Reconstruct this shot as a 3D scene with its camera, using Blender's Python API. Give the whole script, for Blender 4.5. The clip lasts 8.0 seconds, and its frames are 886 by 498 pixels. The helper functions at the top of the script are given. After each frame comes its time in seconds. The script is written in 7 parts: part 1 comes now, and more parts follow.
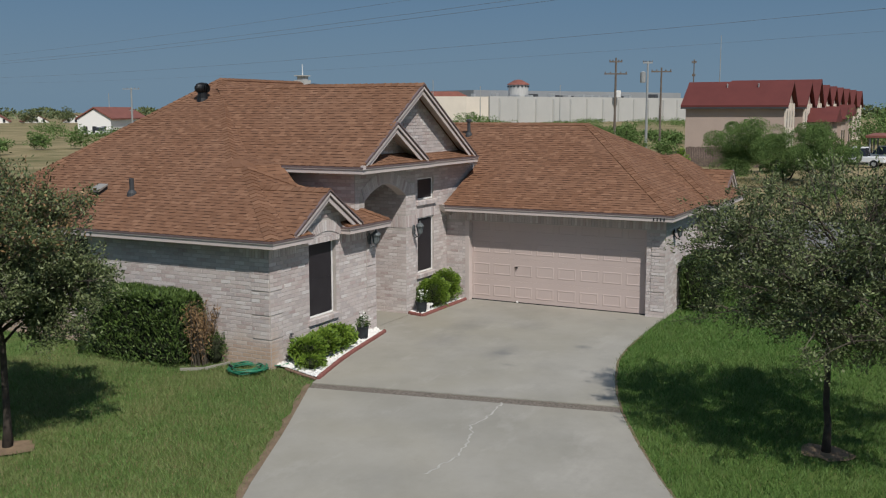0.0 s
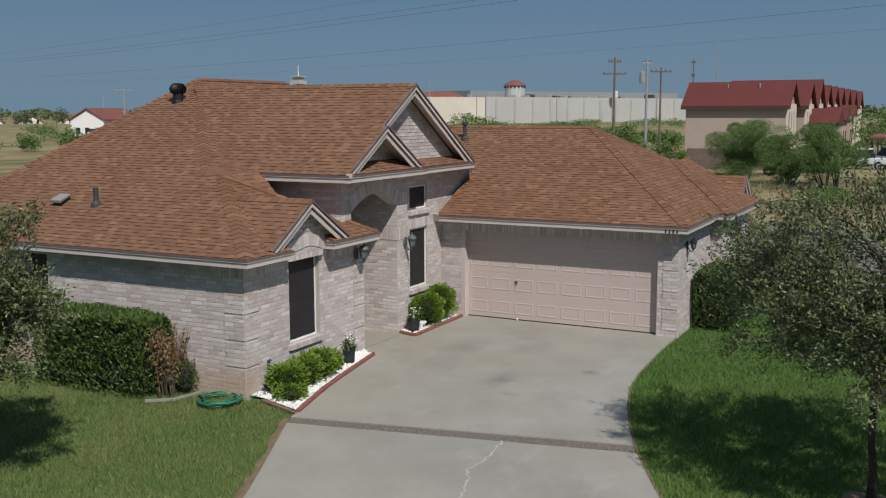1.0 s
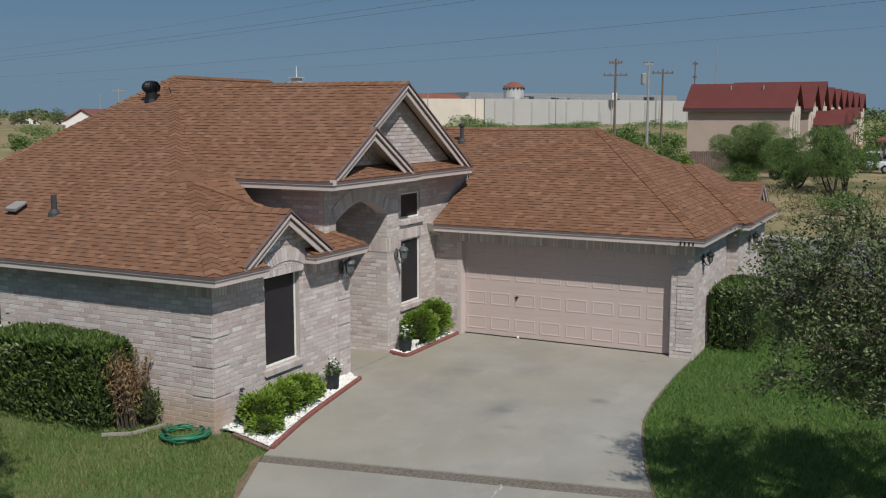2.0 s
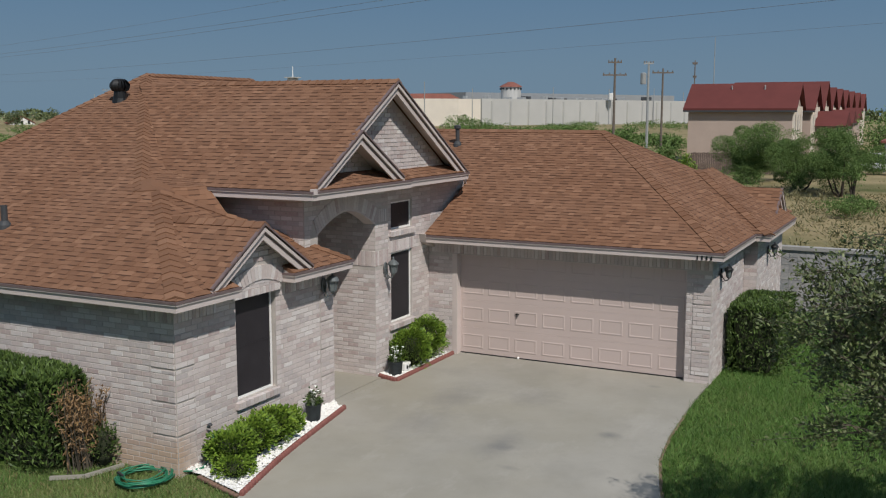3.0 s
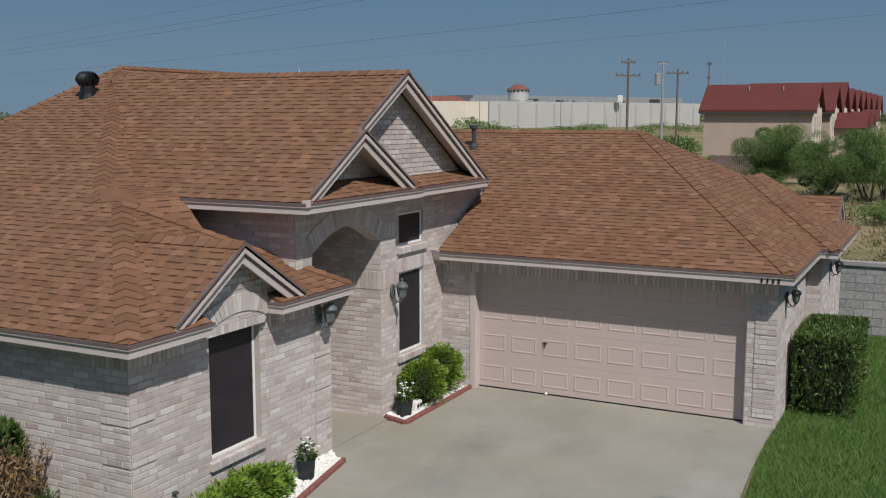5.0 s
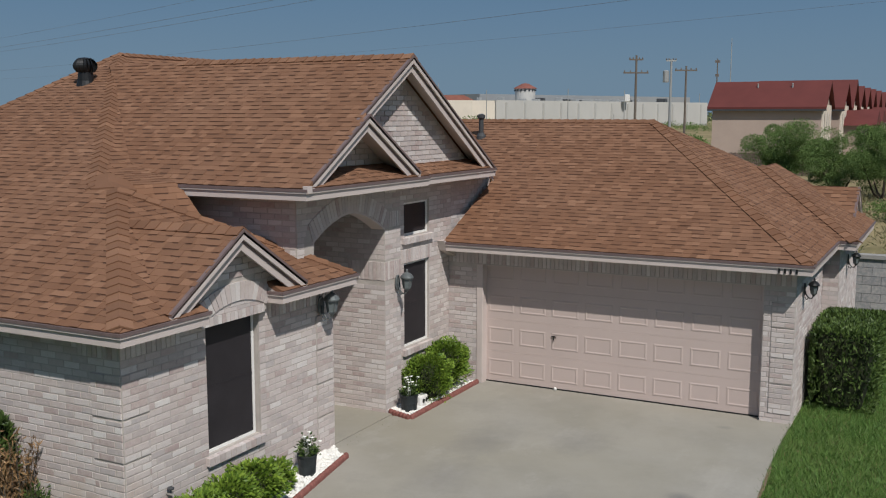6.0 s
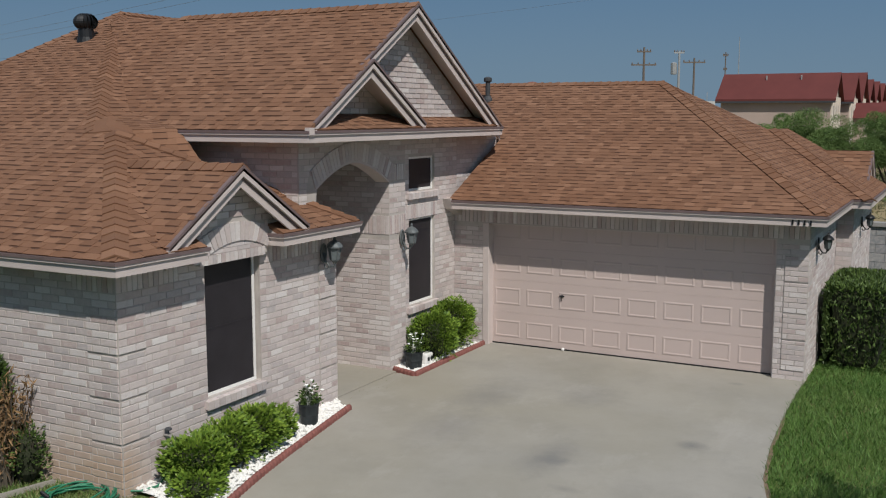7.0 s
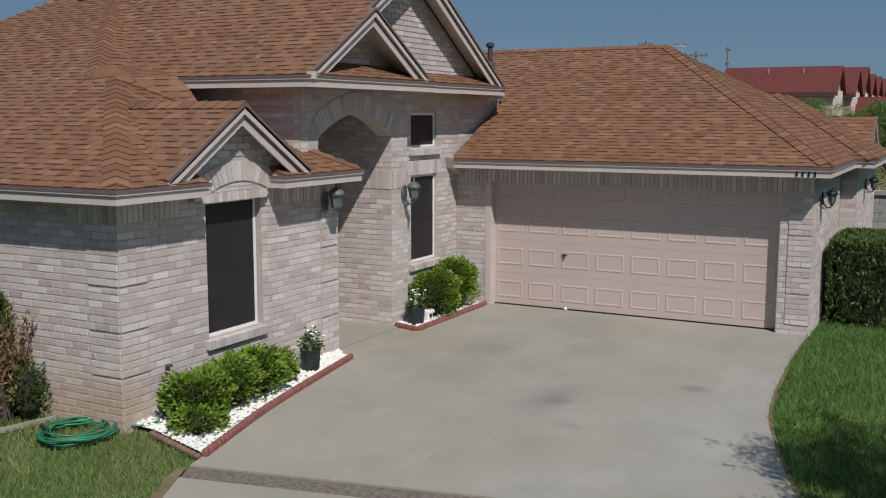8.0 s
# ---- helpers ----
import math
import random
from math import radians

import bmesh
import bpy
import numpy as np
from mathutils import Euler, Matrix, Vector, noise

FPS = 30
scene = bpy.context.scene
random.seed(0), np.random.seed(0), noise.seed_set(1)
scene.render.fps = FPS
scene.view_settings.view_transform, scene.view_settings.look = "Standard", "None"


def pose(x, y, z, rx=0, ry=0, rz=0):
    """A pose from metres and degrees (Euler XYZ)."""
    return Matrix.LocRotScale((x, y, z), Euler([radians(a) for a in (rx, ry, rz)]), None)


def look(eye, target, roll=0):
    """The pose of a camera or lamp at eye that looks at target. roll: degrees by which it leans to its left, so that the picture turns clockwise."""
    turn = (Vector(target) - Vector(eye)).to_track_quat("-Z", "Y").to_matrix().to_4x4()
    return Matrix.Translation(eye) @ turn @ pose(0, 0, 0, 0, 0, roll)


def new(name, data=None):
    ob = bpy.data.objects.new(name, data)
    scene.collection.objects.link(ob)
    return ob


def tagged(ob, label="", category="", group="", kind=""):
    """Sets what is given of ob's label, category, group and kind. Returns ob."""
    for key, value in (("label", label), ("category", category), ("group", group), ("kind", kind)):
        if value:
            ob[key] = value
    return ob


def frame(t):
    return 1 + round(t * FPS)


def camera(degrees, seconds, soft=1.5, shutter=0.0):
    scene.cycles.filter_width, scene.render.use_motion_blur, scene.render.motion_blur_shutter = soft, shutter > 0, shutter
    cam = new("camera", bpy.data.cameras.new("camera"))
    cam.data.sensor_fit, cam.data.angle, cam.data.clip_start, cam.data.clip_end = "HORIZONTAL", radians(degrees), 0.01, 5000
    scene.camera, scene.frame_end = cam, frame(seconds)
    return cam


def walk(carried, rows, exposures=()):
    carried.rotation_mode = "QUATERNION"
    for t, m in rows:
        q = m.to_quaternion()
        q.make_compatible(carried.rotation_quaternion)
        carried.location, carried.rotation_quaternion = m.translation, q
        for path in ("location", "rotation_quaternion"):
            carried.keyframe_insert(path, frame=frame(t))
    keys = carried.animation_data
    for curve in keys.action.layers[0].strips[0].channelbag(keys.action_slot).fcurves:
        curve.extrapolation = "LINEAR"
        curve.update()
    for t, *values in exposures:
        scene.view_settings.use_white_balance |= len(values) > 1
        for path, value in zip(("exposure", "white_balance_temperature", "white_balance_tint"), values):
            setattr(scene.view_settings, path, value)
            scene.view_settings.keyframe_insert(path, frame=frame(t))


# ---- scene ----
cam = camera(48.13, 8.0, 1.18)
ROWS = [
    (0, -15.82, -12.081, 5.095, -62.8, -7.93, 0.07),
    (0.5, -14.971, -11.638, 5.083, -62.99, -7.82, 0.21),
    (1, -14.069, -11.25, 5.14, -63.0, -7.9, 0.13),
    (1.5, -13.189, -10.837, 5.108, -63.02, -7.83, 0.03),
    (3, -10.664, -9.69, 5.138, -63.25, -7.8, -0.05),
    (3.5, -9.87, -9.219, 5.14, -63.41, -7.81, -0.05),
    (4, -9.149, -8.845, 5.084, -63.28, -7.68, -0.1),
    (4.5, -8.592, -8.488, 5.052, -63.11, -7.63, -0.06),
    (6, -7.802, -8.058, 4.817, -62.48, -7.66, -0.01),
    (6.5, -7.675, -7.982, 4.46, -62.43, -7.65, -0.04),
    (7, -7.602, -7.978, 4.051, -62.08, -7.66, -0.02),
    (7.5, -7.6, -7.949, 3.591, -62.13, -7.51, -0.12),
    (8, -7.633, -7.979, 3.329, -62.0, -7.63, -0.07),
]
walk(cam, [(t, pose(x, y, z, 90 + pitch, roll, yaw)) for t, x, y, z, yaw, pitch, roll in ROWS])

# ---- light ----
SUN_DIR = Vector((-0.90, -1.02, 1.58)).normalized()   # towards the sun
world = bpy.data.worlds.new("sky")
scene.world = world
world.use_nodes = True
wn = world.node_tree
wn.nodes.clear()
sky = wn.nodes.new("ShaderNodeTexSky")
sky.sky_type = "NISHITA"
sky.sun_disc = False
sky.sun_elevation = math.asin(SUN_DIR.z)
sky.sun_rotation = math.atan2(SUN_DIR.x, SUN_DIR.y)
sky.altitude = 20
sky.air_density = 1.0
sky.dust_density = 1.4
sky.ozone_density = 1.5
bg = wn.nodes.new("ShaderNodeBackground")
bg.inputs["Strength"].default_value = 1.0
wo = wn.nodes.new("ShaderNodeOutputWorld")
# clear blue summer sky: the physical sky, evened out by a soft gradient from horizon to zenith
up = wn.nodes.new("ShaderNodeTexCoord")
sepz = wn.nodes.new("ShaderNodeSeparateXYZ")
wn.links.new(up.outputs["Generated"], sepz.inputs[0])
grad = wn.nodes.new("ShaderNodeValToRGB")
grad.color_ramp.elements[0].position, grad.color_ramp.elements[0].color = 0.0, (0.155, 0.246, 0.338, 1)
grad.color_ramp.elements[1].position, grad.color_ramp.elements[1].color = 0.16, (0.082, 0.172, 0.298, 1)
el = grad.color_ramp.elements.new(1.0)
el.color = (0.20, 0.285, 0.42, 1)
el = grad.color_ramp.elements.new(0.5)
el.color = (0.165, 0.25, 0.375, 1)
wn.links.new(sepz.outputs[2], grad.inputs[0])
dim = wn.nodes.new("ShaderNodeMix")
dim.data_type, dim.blend_type = "RGBA", "MULTIPLY"
dim.inputs[0].default_value = 1.0
wn.links.new(sky.outputs[0], dim.inputs[6])
dim.inputs[7].default_value = (0.05, 0.05, 0.05, 1)
blend = wn.nodes.new("ShaderNodeMix")
blend.data_type = "RGBA"
blend.inputs[0].default_value = 0.88
wn.links.new(dim.outputs[2], blend.inputs[6])
wn.links.new(grad.outputs[0], blend.inputs[7])
wn.links.new(blend.outputs[2], bg.inputs[0])
wn.links.new(bg.outputs[0], wo.inputs[0])
sun = new("sun", bpy.data.lights.new("sun", "SUN"))
sun.data.energy = 3.75
sun.data.angle = radians(0.55)
sun.data.color = (1.0, 0.955, 0.89)
sun.matrix_world = look(SUN_DIR * 60, (0, 0, 0))
scene.view_settings.exposure = 0.0


# ---- materials ----
def mat(name, rough=0.8, metal=0.0, spec=0.3):
    m = bpy.data.materials.new(name)
    m.use_nodes = True
    b = m.node_tree.nodes["Principled BSDF"]
    b.inputs["Roughness"].default_value = rough
    b.inputs["Metallic"].default_value = metal
    b.inputs["Specular IOR Level"].default_value = spec
    return m, m.node_tree, b


def node(nt, kind, **kw):
    n = nt.nodes.new(kind)
    for k, v in kw.items():
        n.inputs[k.replace("_", " ")].default_value = v
    return n


def ramp(nt, src, stops):
    r = nt.nodes.new("ShaderNodeValToRGB")
    e = r.color_ramp.elements
    while len(e) < len(stops):
        e.new(0.5)
    for el, (p, c) in zip(e, stops):
        el.position, el.color = p, (*c, 1)
    nt.links.new(src, r.inputs[0])
    return r.outputs[0]


def coords(nt, scale=(1, 1, 1), world_space=True):
    if world_space:
        g = nt.nodes.new("ShaderNodeNewGeometry").outputs["Position"]
    else:
        g = nt.nodes.new("ShaderNodeTexCoord").outputs["Object"]
    mp = nt.nodes.new("ShaderNodeMapping")
    mp.inputs["Scale"].default_value = scale
    nt.links.new(g, mp.inputs[0])
    return mp.outputs[0]


def noise_tex(nt, vec, scale, detail=4, rough=0.6):
    n = node(nt, "ShaderNodeTexNoise", Scale=scale, Detail=detail, Roughness=rough)
    nt.links.new(vec, n.inputs["Vector"])
    return n.outputs["Fac"]


def mix(nt, fac, a, b, mode="MIX"):
    m = nt.nodes.new("ShaderNodeMix")
    m.data_type, m.blend_type = "RGBA", mode
    for sock, v in ((m.inputs[0], fac), (m.inputs[6], a), (m.inputs[7], b)):
        if isinstance(v, bpy.types.NodeSocket):
            nt.links.new(v, sock)
        elif isinstance(v, tuple):
            sock.default_value = (*v, 1)
        else:
            sock.default_value = v
    return m.outputs[2]


def maths(nt, op, a, b=0.5):
    m = nt.nodes.new("ShaderNodeMath")
    m.operation = op
    for sock, v in ((m.inputs[0], a), (m.inputs[1], b)):
        if isinstance(v, bpy.types.NodeSocket):
            nt.links.new(v, sock)
        else:
            sock.default_value = v
    return m.outputs[0]


def remap(nt, v, a, b, c=0.0, d=1.0):
    m = nt.nodes.new("ShaderNodeMapRange")
    nt.links.new(v, m.inputs[0])
    for i, x in enumerate((a, b, c, d)):
        m.inputs[i + 1].default_value = x
    return m.outputs[0]


def bump(nt, b, h, strength=0.3, dist=0.01):
    n = node(nt, "ShaderNodeBump", Strength=strength, Distance=dist)
    nt.links.new(h, n.inputs["Height"])
    nt.links.new(n.outputs[0], b.inputs["Normal"])


def piece_random(nt):
    """One number per piece, be it an object of its own or an island of a joined mesh."""
    o = nt.nodes.new("ShaderNodeObjectInfo").outputs["Random"]
    g = nt.nodes.new("ShaderNodeNewGeometry").outputs["Random Per Island"]
    return maths(nt, "FRACT", maths(nt, "ADD", o, g), 0.0)


def simple(name, col, rough=0.7, metal=0.0, var=0.12, scale=6.0, fine=60.0, bumps=0.15, bdist=0.004, spec=0.3):
    """A plain coat with two scales of unevenness."""
    m, nt, b = mat(name, rough, metal, spec)
    v = coords(nt)
    big = noise_tex(nt, v, scale, 5)
    small = noise_tex(nt, v, fine, 3)
    lo = tuple(c * (1 - var) for c in col)
    hi = tuple(min(1.0, c * (1 + var)) for c in col)
    c = mix(nt, remap(nt, big, 0.3, 0.7), lo, hi)
    c = mix(nt, remap(nt, small, 0.35, 0.7, 0.0, 0.35), c, tuple(x * (1 - var) for x in col))
    nt.links.new(c, b.inputs["Base Color"])
    bump(nt, b, small, bumps, bdist)
    return m


def brick_material(name, stops, stain=False):
    m, nt, b = mat(name, 0.88, 0.0, 0.2)
    r = piece_random(nt)
    v = coords(nt)
    c = ramp(nt, r, stops)
    wash = noise_tex(nt, v, 14.0, 6, 0.7)
    c = mix(nt, remap(nt, wash, 0.42, 0.72, 0.0, 0.5), c, (0.63, 0.575, 0.55))
    rub = noise_tex(nt, coords(nt, (1.0, 1.0, 2.2)), 9.0, 5, 0.7)
    c = mix(nt, remap(nt, rub, 0.52, 0.74, 0.0, 0.42), c, (0.43, 0.345, 0.325))
    grit = noise_tex(nt, v, 120.0, 3)
    c = mix(nt, remap(nt, grit, 0.5, 0.75, 0.0, 0.3), c, (0.30, 0.25, 0.22))
    broad = noise_tex(nt, v, 0.9, 4)
    c = mix(nt, remap(nt, broad, 0.35, 0.75, 0.0, 0.28), c, (0.47, 0.402, 0.38))
    if stain:
        # rust-coloured sprinkler stains low on the side wall
        sep = nt.nodes.new("ShaderNodeSeparateXYZ")
        nt.links.new(nt.nodes.new("ShaderNodeNewGeometry").outputs["Position"], sep.inputs[0])
        edge = maths(nt, "ADD", sep.outputs[2], maths(nt, "MULTIPLY", noise_tex(nt, v, 1.6, 5), 0.9))
        low = remap(nt, edge, 0.70, 1.22, 0.8, 0.0)
        here = remap(nt, sep.outputs[0], -0.12, 0.25, 1.0, 0.0)
        c = mix(nt, maths(nt, "MULTIPLY", low, here), c, (0.46, 0.325, 0.225))
    nt.links.new(c, b.inputs["Base Color"])
    bump(nt, b, grit, 0.45, 0.004)
    return m


M_BRICK = brick_material("pale_brick", [(0.0, (0.400, 0.315, 0.305)), (0.10, (0.485, 0.395, 0.378)), (0.24, (0.455, 0.418, 0.418)), (0.42, (0.530, 0.458, 0.440)),
                                        (0.66, (0.575, 0.512, 0.498)), (0.86, (0.625, 0.578, 0.566)), (1.0, (0.70, 0.668, 0.655))], True)
M_MORTAR = simple("mortar", (0.46, 0.42, 0.39), 0.95, var=0.14, scale=5, fine=150, bumps=0.4)
M_TRIM = simple("trim_paint", (0.555, 0.482, 0.457), 0.6, var=0.05, scale=3, fine=40, bumps=0.1)
M_DRIP = simple("drip_edge", (0.160, 0.116, 0.114), 0.45, var=0.15)
M_DOOR = simple("door_paint", (0.53, 0.437, 0.408), 0.5, var=0.03, scale=1.2, fine=30, bumps=0.06)
M_SOFFIT = simple("soffit_paint", (0.52, 0.46, 0.43), 0.75, var=0.06)
M_BLACK = simple("black_metal", (0.02, 0.021, 0.023), 0.45, 0.3, var=0.2)
M_WHITE = simple("white_vinyl", (0.80, 0.79, 0.77), 0.45, var=0.03)


def shingle_material():
    m, nt, b = mat("asphalt_shingle", 0.93, 0.0, 0.15)
    r = piece_random(nt)
    v = coords(nt)
    c = ramp(nt, r, [(0.0, (0.160, 0.080, 0.047)), (0.25, (0.188, 0.094, 0.055)), (0.6, (0.210, 0.107, 0.063)), (0.88, (0.236, 0.122, 0.073)), (1.0, (0.275, 0.148, 0.090))])
    g = noise_tex(nt, v, 160.0, 2, 0.8)
    c = mix(nt, remap(nt, g, 0.35, 0.7, 0.0, 0.4), c, (0.13, 0.075, 0.05))
    st = noise_tex(nt, v, 0.7, 5)
    c = mix(nt, remap(nt, st, 0.4, 0.75, 0.0, 0.3), c, (0.26, 0.155, 0.105))
    nt.links.new(c, b.inputs["Base Color"])
    bump(nt, b, g, 0.5, 0.004)
    return m


M_SHINGLE = shingle_material()
# dark printed granules and the raised tabs' drop shadow, in one painted colour
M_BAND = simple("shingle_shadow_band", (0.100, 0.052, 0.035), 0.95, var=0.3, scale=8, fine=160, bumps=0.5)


def grass_ground_material():
    m, nt, b = mat("lawn", 0.95, 0.0, 0.1)
    v = coords(nt)
    a = noise_tex(nt, v, 0.55, 6)
    f = noise_tex(nt, v, 22.0, 4, 0.75)
    far_n = noise_tex(nt, coords(nt, (0.075, 0.09, 0.1)), 1.0, 8, 0.65)
    c = mix(nt, remap(nt, a, 0.35, 0.7), (0.065, 0.112, 0.028), (0.115, 0.155, 0.045))
    c = mix(nt, remap(nt, f, 0.3, 0.75), c, (0.105, 0.15, 0.045))
    # dry field behind the plot
    dry = mix(nt, remap(nt, far_n, 0.32, 0.56), (0.085, 0.096, 0.036), (0.285, 0.228, 0.128))
    sep = nt.nodes.new("ShaderNodeSeparateXYZ")
    nt.links.new(nt.nodes.new("ShaderNodeNewGeometry").outputs["Position"], sep.inputs[0])
    east = remap(nt, sep.outputs[0], 16.6, 18.5)
    north = remap(nt, sep.outputs[1], 16.0, 22.0)
    c = mix(nt, maths(nt, "MAXIMUM", east, north), c, dry)
    nt.links.new(c, b.inputs["Base Color"])
    bump(nt, b, f, 0.6, 0.03)
    return m


M_LAWN = grass_ground_material()


def concrete_material():
    m, nt, b = mat("concrete", 0.88, 0.0, 0.25)
    v = coords(nt)
    a = noise_tex(nt, v, 0.45, 7, 0.62)
    s = noise_tex(nt, v, 1.3, 6, 0.7)
    f = noise_tex(nt, v, 45.0, 4, 0.8)
    c = mix(nt, remap(nt, a, 0.35, 0.68), (0.262, 0.249, 0.214), (0.340, 0.322, 0.286))
    c = mix(nt, remap(nt, s, 0.50, 0.75, 0.0, 0.5), c, (0.228, 0.220, 0.196))
    c = mix(nt, remap(nt, f, 0.4, 0.75, 0.0, 0.3), c, (0.27, 0.253, 0.23))
    fine_s = noise_tex(nt, v, 5.5, 6, 0.75)
    c = mix(nt, remap(nt, fine_s, 0.60, 0.78, 0.0, 0.35), c, (0.225, 0.205, 0.17))
    warm = noise_tex(nt, v, 0.28, 4, 0.5)
    c = mix(nt, remap(nt, warm, 0.42, 0.70, 0.0, 0.45), c, (0.325, 0.295, 0.225))
    pale = noise_tex(nt, coords(nt, (0.7, 1.3, 1.0)), 0.9, 7, 0.7)
    c = mix(nt, remap(nt, pale, 0.56, 0.74, 0.0, 0.5), c, (0.40, 0.375, 0.34))
    # oil and tyre stains where cars stand
    for sx, sy, rx, ry, k in ((3.05, -3.75, 0.75, 0.32, 0.55), (3.0, -3.85, 0.16, 0.30, 0.55), (4.27, -5.17, 0.20, 0.24, 0.75), (5.05, -1.95, 0.8, 0.55, 0.45), (5.8, -3.3, 0.7, 0.5, 0.38), (3.5, -2.15, 1.0, 0.55, 0.36), (2.28, -4.24, 0.10, 0.22, 0.45), (7.45, -5.04, 0.10, 0.16, 0.5)):
        sub = nt.nodes.new("ShaderNodeVectorMath")
        sub.operation = "MULTIPLY_ADD"
        nt.links.new(coords(nt), sub.inputs[0])
        sub.inputs[1].default_value = (1 / rx, 1 / ry, 0)
        sub.inputs[2].default_value = (-sx / rx, -sy / ry, 0)
        ln = nt.nodes.new("ShaderNodeVectorMath")
        ln.operation = "LENGTH"
        nt.links.new(sub.outputs[0], ln.inputs[0])
        wob = maths(nt, "ADD", ln.outputs["Value"], maths(nt, "MULTIPLY", noise_tex(nt, coords(nt), 3.0, 5, 0.7), 1.4))
        c = mix(nt, remap(nt, wob, 0.75, 1.75, k, 0.0), c, (0.165, 0.162, 0.158))
    nt.links.new(c, b.inputs["Base Color"])
    bump(nt, b, f, 0.25, 0.004)
    return m


M_CONCRETE = concrete_material()
M_CONCRETE_OLD = simple("worn_concrete", (0.175, 0.15, 0.125), 0.92, var=0.45, scale=22, fine=70, bumps=0.9, bdist=0.012)


# ---- building blocks ----
class Mesh:
    """Vertices and faces gathered for one mesh."""

    def __init__(self):
        self.v, self.f, self.m = [], [], []

    def quad(self, *pts, mi=0):
        n = len(self.v)
        self.v.extend(tuple(p) for p in pts)
        self.f.append(tuple(range(n, n + len(pts))))
        self.m.append(mi)

    def box(self, x0, x1, y0, y1, z0, z1, mi=0):
        self.hexa([(x0, y0, z0), (x1, y0, z0), (x1, y1, z0), (x0, y1, z0), (x0, y0, z1), (x1, y0, z1), (x1, y1, z1), (x0, y1, z1)], mi)

    def hexa(self, p, mi=0):
        n = len(self.v)
        self.v.extend(tuple(q) for q in p)
        for f in ((3, 2, 1, 0), (4, 5, 6, 7), (0, 1, 5, 4), (1, 2, 6, 5), (2, 3, 7, 6), (3, 0, 4, 7)):
            self.f.append(tuple(n + i for i in f))
            self.m.append(mi)

    def prism(self, poly, direction, mi=0):
        """A flat polygon pushed along a vector."""
        d = Vector(direction)
        a = [Vector(p) for p in poly]
        n, k = len(self.v), len(a)
        self.v.extend(tuple(p) for p in a)
        self.v.extend(tuple(p + d) for p in a)
        self.f.append(tuple(reversed(range(n, n + k))))
        self.f.append(tuple(range(n + k, n + 2 * k)))
        self.m.extend([mi, mi])
        for i in range(k):
            j = (i + 1) % k
            self.f.append((n + i, n + j, n + k + j, n + k + i))
            self.m.append(mi)

    def tube(self, path, radii, seg=8, mi=0, cap=True):
        rings = []
        for i, p in enumerate(path):
            p = Vector(p)
            a = Vector(path[max(i - 1, 0)])
            b = Vector(path[min(i + 1, len(path) - 1)])
            d = (b - a).normalized()
            s = d.orthogonal().normalized()
            if i:
                s = (rings[-1][1] - d * rings[-1][1].dot(d)).normalized()
            t = d.cross(s)
            r = radii[i] if isinstance(radii, (list, tuple)) else radii
            n = len(self.v)
            for k in range(seg):
                an = 2 * math.pi * k / seg
                self.v.append(tuple(p + s * (r * math.cos(an)) + t * (r * math.sin(an))))
            rings.append((n, s))
        for (n0, _), (n1, _) in zip(rings, rings[1:]):
            for k in range(seg):
                j = (k + 1) % seg
                self.f.append((n0 + k, n0 + j, n1 + j, n1 + k))
                self.m.append(mi)
        if cap:
            self.f.append(tuple(reversed(range(rings[0][0], rings[0][0] + seg))))
            self.f.append(tuple(range(rings[-1][0], rings[-1][0] + seg)))
            self.m.extend([mi, mi])

    def lathe(self, x, y, prof, seg=16, mi=0):
        """Profile of (radius, z) turned about an upright axis."""
        n0 = len(self.v)
        for r, z in prof:
            for k in range(seg):
                an = 2 * math.pi * k / seg
                self.v.append((x + r * math.cos(an), y + r * math.sin(an), z))
        for i in range(len(prof) - 1):
            for k in range(seg):
                j = (k + 1) % seg
                self.f.append((n0 + i * seg + k, n0 + i * seg + j, n0 + (i + 1) * seg + j, n0 + (i + 1) * seg + k))
                self.m.append(mi)
        self.f.append(tuple(reversed(range(n0, n0 + seg))))
        self.f.append(tuple(range(n0 + (len(prof) - 1) * seg, n0 + len(prof) * seg)))
        self.m.extend([mi, mi])

    def data(self, name, mats, smooth=False):
        me = bpy.data.meshes.new(name)
        me.from_pydata(self.v, [], self.f)
        for k in mats if isinstance(mats, (list, tuple)) else [mats]:
            me.materials.append(k)
        if isinstance(mats, (list, tuple)) and len(mats) > 1:
            me.polygons.foreach_set("material_index", self.m)
        if smooth:
            me.polygons.foreach_set("use_smooth", [True] * len(me.polygons))
        me.update()
        return me


def thing(name, label, category, group="", kind="", at=(0, 0, 0)):
    ob = new(name)
    ob.location = at
    ob.empty_display_size = 0.2
    return tagged(ob, label, category, group, kind)


def part(name, mesh, mats, parent=None, label="", smooth=False, kind="", weld=False):
    """Links gathered geometry (world coordinates) as one mesh object under a thing or part."""
    me = mesh if isinstance(mesh, bpy.types.Mesh) else mesh.data(name, mats, smooth)
    if weld:
        bm = bmesh.new()
        bm.from_mesh(me)
        bmesh.ops.remove_doubles(bm, verts=bm.verts, dist=0.0005)
        bm.to_mesh(me)
        bm.free()
    ob = new(name, me)
    if parent is not None:
        ob.parent = parent
        ob.matrix_parent_inverse = world_of(parent).inverted()
    return tagged(ob, label, kind=kind)


def world_of(ob):
    m = ob.matrix_basis
    if ob.parent is not None:
        return world_of(ob.parent) @ ob.matrix_parent_inverse @ m
    return m


def soften(ob, width=0.006, seg=1):
    b = ob.modifiers.new("bevel", "BEVEL")
    b.width, b.segments, b.limit_method = width, seg, "ANGLE"
    return ob


